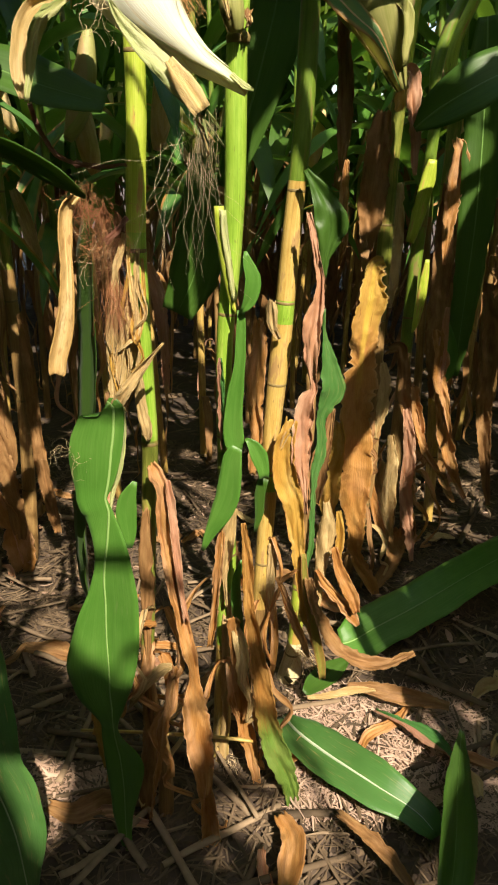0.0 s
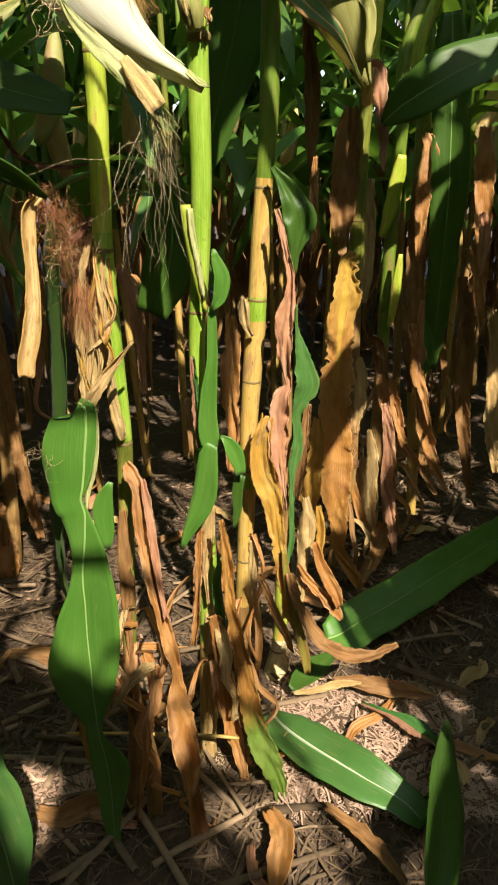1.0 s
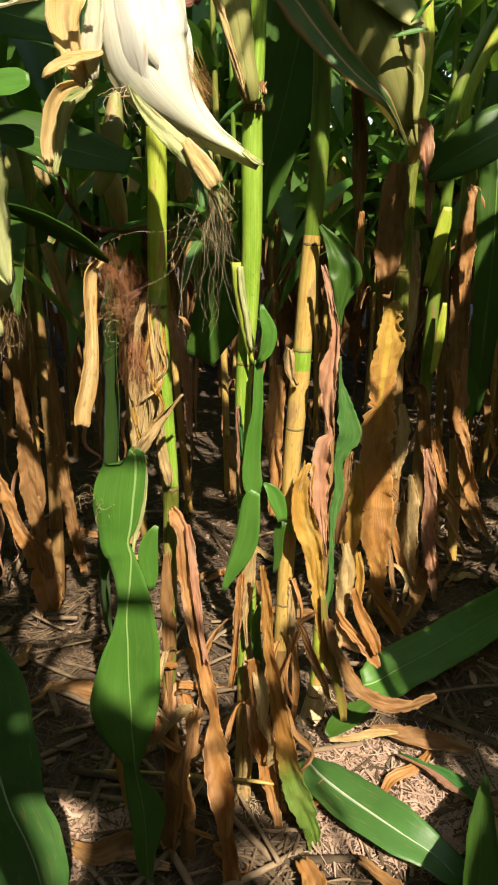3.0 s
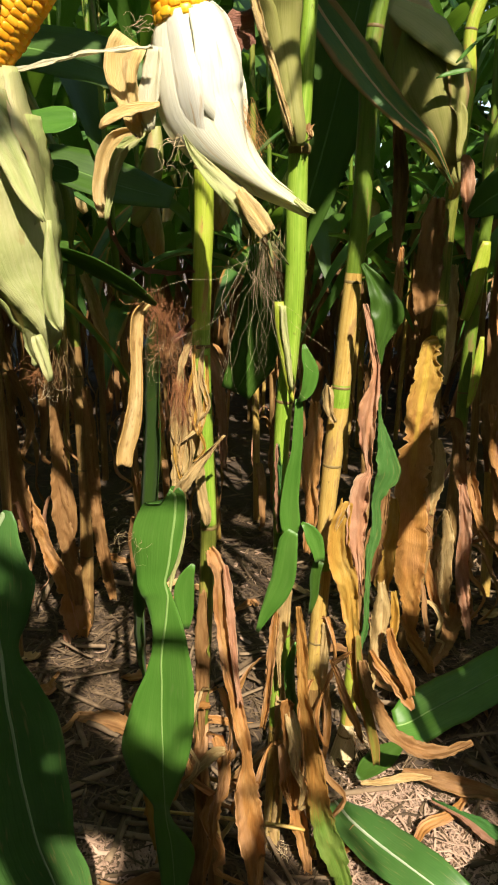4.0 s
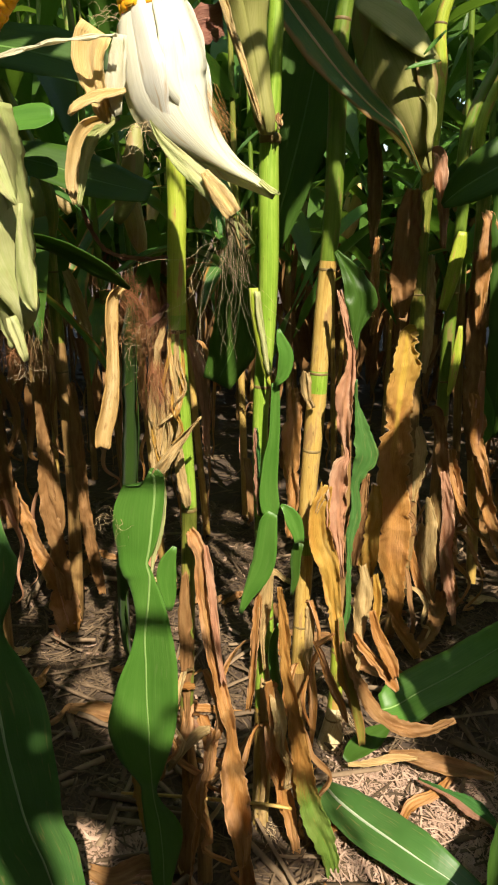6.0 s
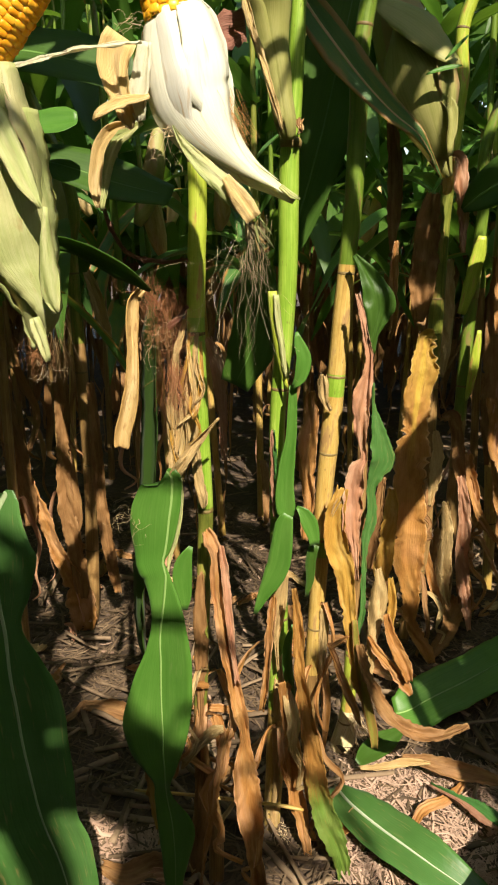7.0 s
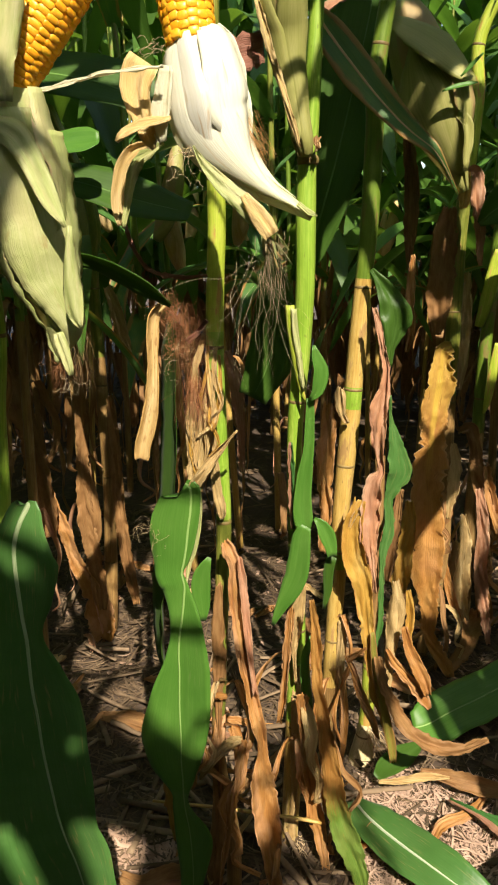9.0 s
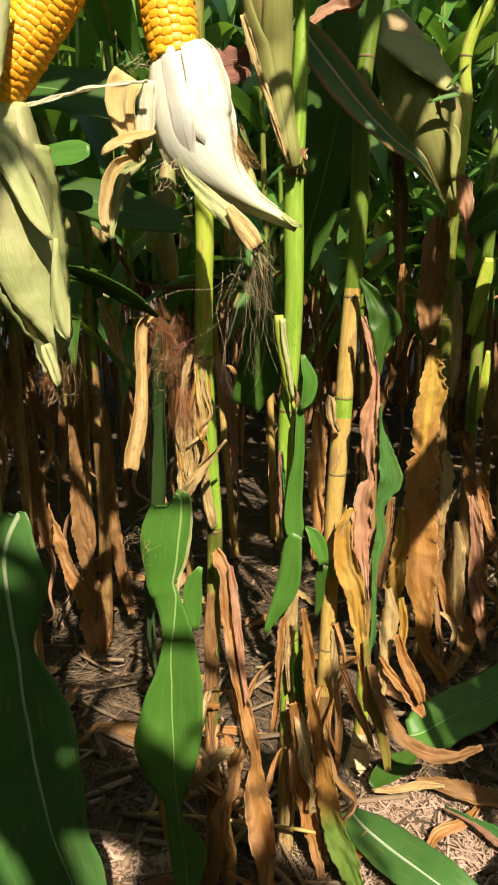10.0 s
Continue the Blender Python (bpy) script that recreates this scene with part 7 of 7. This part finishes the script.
# places in shade: a leaf overhead where none stands yet
SHADE = ([(-0.434, 1.54, 0.02), (-0.12, 1.1, 0.02), (-0.086, 1.104, 0.02), (-0.199, 1.212, 0.02), (-0.305, 1.465, 0.02), (-0.341, 1.24, 0.02), (-0.142, 1.115, 0.02), (-0.078, 1.228, 0.02), (-0.065, 1.126, 0.02), (0.014, 1.176, 0.02), (-0.045, 1.256, 0.02), (-0.28, 1.189, 0.02), (-0.513, 1.57, 0.02), (-0.438, 1.691, 0.02), (-0.519, 1.472, 0.02), (-0.446, 1.396, 0.02), (-0.263, 1.251, 0.02), (-0.594, 1.625, 0.02), (-0.188, 1.148, 0.02), (-0.37, 1.33, 0.02), (-0.339, 1.394, 0.02), (-0.047, 1.168, 0.02), (-0.114, 1.179, 0.02), (0.002, 1.135, 0.02), (0.334, 1.468, 0.02), (0.448, 1.849, 0.02), (0.307, 1.42, 0.02), (0.219, 1.28, 0.02), (0.215, 1.204, 0.02), (0.296, 1.51, 0.02), (0.41, 1.493, 0.02), (0.07, 1.145, 0.02)]
         + [(-0.086, 1.06, 0.135), (-0.103, 1.06, 0.249), (-0.053, 1.06, 0.327), (-0.06, 1.06, 0.188), (-0.106, 1.06, 0.07), (-0.118, 1.06, 0.228), (-0.102, 1.06, 0.133), (-0.155, 1.06, 0.324), (-0.108, 1.06, 0.351), (-0.117, 1.06, 0.479), (-0.147, 1.06, 0.289), (-0.01, 1.06, 0.306), (-0.003, 1.06, 0.128), (-0.049, 1.06, 0.412), (-0.057, 1.06, 0.236), (-0.088, 1.06, 0.777), (-0.104, 1.06, 0.706)]
         + [(-0.618, 1.825, 0.02), (-0.546, 1.809, 0.02), (-0.467, 1.767, 0.02), (-0.545, 1.7, 0.02), (-0.48, 1.686, 0.02), (-0.408, 1.651, 0.02), (-0.448, 1.576, 0.02), (-0.389, 1.808, 0.02), (-0.399, 1.991, 0.02), (-0.338, 1.79, 0.02), (-0.26, 2.201, 0.02), (-0.219, 1.926, 0.02), (-0.185, 1.996, 0.02)] + [(0.138, 1.32, 0.885), (0.15, 1.32, 0.858), (0.148, 1.32, 0.826)] + [(0.032, 1.19, 0.691), (0.032, 1.19, 0.643)]
         + [(-0.096, 1.04, 0.665), (-0.054, 1.04, 0.447), (-0.094, 1.04, 0.363), (-0.061, 1.04, 0.36), (-0.087, 1.04, 0.297), (-0.117, 1.04, 0.492), (-0.143, 1.04, 0.394)]
         + [(-0.197, 0.93, 0.4), (-0.198, 0.93, 0.281)]
         + [(0.029, 1.23, 0.741), (0.03, 1.23, 0.686), (0.028, 1.23, 0.243), (0.036, 1.23, 0.158), (0.084, 1.23, 0.249), (0.117, 1.23, 0.046), (0.01, 1.23, 1.154), (0.003, 1.23, 1.103)]
         + [(0.106, 1.34, 0.996), (0.108, 1.34, 1.085), (0.147, 1.34, 0.885), (0.156, 1.34, 0.823), (0.089, 1.34, 0.48), (0.116, 1.34, 0.432), (0.082, 1.34, 0.273), (0.157, 1.34, 0.247)]
         + [(0.113, 1.6, 1.184), (0.059, 1.6, 1.085), (0.136, 1.6, 1.038), (0.244, 1.6, 0.541), (0.238, 1.6, 0.449), (0.184, 1.6, 0.992), (0.236, 1.6, 0.899), (0.28, 1.6, 0.793)]
         + [(0.359, 1.95, 0.57), (0.359, 1.95, 0.358)]
         + [(-0.112, 0.98, 0.936), (-0.087, 0.98, 0.914)]
         + [(-0.638, 1.75, 0.601), (-0.583, 1.75, 0.602), (-0.596, 1.75, 0.495), (-0.502, 1.75, 0.603), (-0.524, 1.75, 0.4), (-0.496, 1.75, 0.257), (-0.593, 1.75, 0.73), (-0.648, 1.75, 0.424), (-0.558, 1.75, 0.469), (-0.514, 1.75, 0.73), (-0.419, 1.75, 0.333), (-0.375, 1.75, 0.189), (-0.119, 1.75, 0.481), (-0.112, 1.75, 0.731), (-0.245, 1.75, 0.27)])

SHADE += [(-0.17, 0.88, 1.04), (-0.15, 0.88, 1.02), (-0.13, 0.88, 1.0), (0.18, 1.5, 1.2), (0.2, 1.5, 1.16), (0.16, 1.5, 1.25), (0.22, 1.5, 1.22), (-0.1, 1.08, 0.8), (-0.1, 1.08, 0.74), (-0.105, 1.08, 0.68)]
SHADE += [(0.36, 1.05, 0.1), (0.35, 0.99, 0.11), (0.385, 1.12, 0.08), (0.375, 1.09, 0.09), (0.37, 1.02, 0.1), (0.36, 0.95, 0.11)]
SHADE += [(0.048, 1.62, 1.095), (0.073, 1.62, 1.2), (0.016, 1.62, 0.98), (0.03, 1.62, 1.04), (0.49, 2.0, 1.0), (0.5, 2.0, 0.85), (0.48, 2.0, 1.1), (0.5, 2.0, 0.7)]
SHADE += [(0.29, 1.8, 1.1), (0.3, 1.8, 1.2), (0.285, 1.8, 1.0), (0.385, 1.95, 1.1), (0.39, 1.95, 1.2), (0.01, 1.19, 1.19), (0.0, 1.18, 1.25), (0.02, 1.19, 1.13), (0.03, 1.19, 1.09)]
SHADE += [(0.38, 1.66, 1.03), (0.43, 1.66, 1.06), (0.49, 1.68, 1.08), (0.34, 1.68, 1.0), (0.41, 1.66, 1.04)]
SHADE += [(x, 1.72, z) for x in np.arange(-0.85, 0.0, 0.12) for z in (0.12, 0.28, 0.44, 0.6, 0.76, 0.92)]
SHADE += [(x, 2.05, z) for x in np.arange(-0.9, 0.35, 0.15) for z in (1.05, 1.2, 1.35, 1.5)]
SHADE += [(x, 1.6, z) for x in np.arange(-0.8, 0.05, 0.12) for z in (1.0, 1.15, 1.3)]
SHADE += [(x, y, 0.02) for x in np.arange(-0.55, -0.05, 0.11) for y in (1.14, 1.25, 1.36, 1.48, 1.6)]
SHADE += [(x, y, 0.02) for x in (0.42, 0.52, 0.62) for y in (1.2, 1.35, 1.5, 1.65, 1.8, 1.95)]


def filler():
    """More top leaves on the plants beside the path, over the places in shade."""
    rng = random.Random(77)
    feet = [(p, Vector(q)) for p, q in TALL]
    for n, c in enumerate(SHADE):
        c = np.array(c[:3])
        done = False
        for p in CROWN:
            d = p[:, :3] - c
            t = d @ SUNV
            if np.any((t > 0.1) & (np.linalg.norm(d - np.outer(t, SUNV), axis=1) < p[:, 3] * 0.3)):
                done = True
                break
        for k in range(0 if done else 900):
            z = rng.uniform(max(1.05, c[2] + 0.25), 2.1)
            g = c + SUNV * (z - c[2]) / SUNV[2]
            plant, q = rng.choice(feet)
            v = np.array((g[0] - q.x, g[1] - q.y))
            dist = np.linalg.norm(v)
            f = rng.uniform(0.3, 0.75)
            L = dist / (0.78 * f * (1 - 0.12 * f))
            rise, aim = rng.uniform(0.3, 0.75), math.atan2(v[1], v[0])
            foot = z - L * (rise * f * 1.5 - (rise * 1.5 + 0.25) * f * f)
            if not 0.16 < L < 1.0 or not 0.95 < foot < 2.2:
                continue
            if arching(plant, (q.x, q.y, foot), aim, L, rng.uniform(0.05, 0.09) if k < 150 else rng.uniform(0.03, 0.05) if k < 320 else rng.uniform(0.016, 0.03), rng.choice([GREEN_DEEP, GREEN, GREEN_WORN]), 9000 + n * 100 + k, rise, RIB_GREEN, open_to_sun, straight=True):
                break


filler()


# ---- the field beyond, all round ----
def hedge(name, n, material, seed, z0, z1, L, w, droop, label):
    """Leaves of the far rows, joined."""
    rng = random.Random(seed)
    g = Geo()
    for _ in range(n):
        a = rng.uniform(0, 6.2832)
        ahead = max(0.0, math.sin(a))
        r = 2.3 + 0.9 * ahead + rng.random() * 3.6
        x, y, z = 0.13 + r * math.cos(a), 0.36 + r * math.sin(a), rng.uniform(z0, z1)
        b, l, wd = rng.uniform(0, 6.2832), L * rng.uniform(0.6, 1.2), w * rng.uniform(0.6, 1.2)
        d = np.array((math.cos(b), math.sin(b), 0))
        sd = np.array((-math.sin(b), math.cos(b), rng.gauss(0, 0.5)))
        verts = []
        for k in (0, 0.25, 0.5, 0.75, 1.0):
            c = np.array((x, y, z)) + d * l * k * (0.8 if droop < 0.9 else 0.2) + np.array((0, 0, l * (0.6 * k - (0.6 + droop) * k * k if droop < 0.9 else -0.8 * k)))
            c[2] = max(c[2], 0.02)
            wk = wd * (1 - 0.85 * k ** 3) / 2
            verts += [c - sd * wk, c + np.array((0, 0, -0.15 * wk)), c + sd * wk]
        faces = [(3 * i + j, 3 * i + j + 1, 3 * i + j + 4, 3 * i + j + 3) for i in range(4) for j in range(2)]
        g.add(verts, faces, [(j / 2, k * 0.1) for k in range(5) for j in range(3)])
    return tagged(part(name, g, material), label, "corn", kind="stuff")


hedge("far_corn_leaves", 11000, GREEN_DEEP, 51, 0.75, 2.8, 0.8, 0.115, 0.4, "green leaves of the far corn rows")
hedge("far_corn_dry_leaves", 6000, DRY_DARK, 52, 0.25, 1.0, 0.4, 0.06, 1.0, "withered brown leaves of the far corn rows")


def far_stalks(n, seed):
    rng = random.Random(seed)
    g = Geo()
    for _ in range(n):
        a = rng.uniform(0, 6.2832)
        r = 2.4 + 1.7 * max(0.0, math.sin(a)) + rng.random() * 3.0
        x, y = 0.13 + r * math.cos(a), 0.36 + r * math.sin(a)
        lx, ly = rng.gauss(0, 0.05), rng.gauss(0, 0.05)
        verts = []
        for z, d in ((-0.02, 0.013), (1.0, 0.011), (2.2, 0.005)):
            verts += [(x + lx * z + d * math.cos(q), y + ly * z + d * math.sin(q), z) for q in (0, 1.05, 2.09, 3.14, 4.19, 5.24)]
        g.add(verts, [(6 * i + j, 6 * i + (j + 1) % 6, 6 * i + 6 + (j + 1) % 6, 6 * i + 6 + j) for i in range(2) for j in range(6)], [(0.5, v[2]) for v in verts])
    return tagged(part("far_corn_stalks", g, CANE_BROWN), "brown stalks of the far corn rows", "corn", kind="stuff")


far_stalks(700, 53)
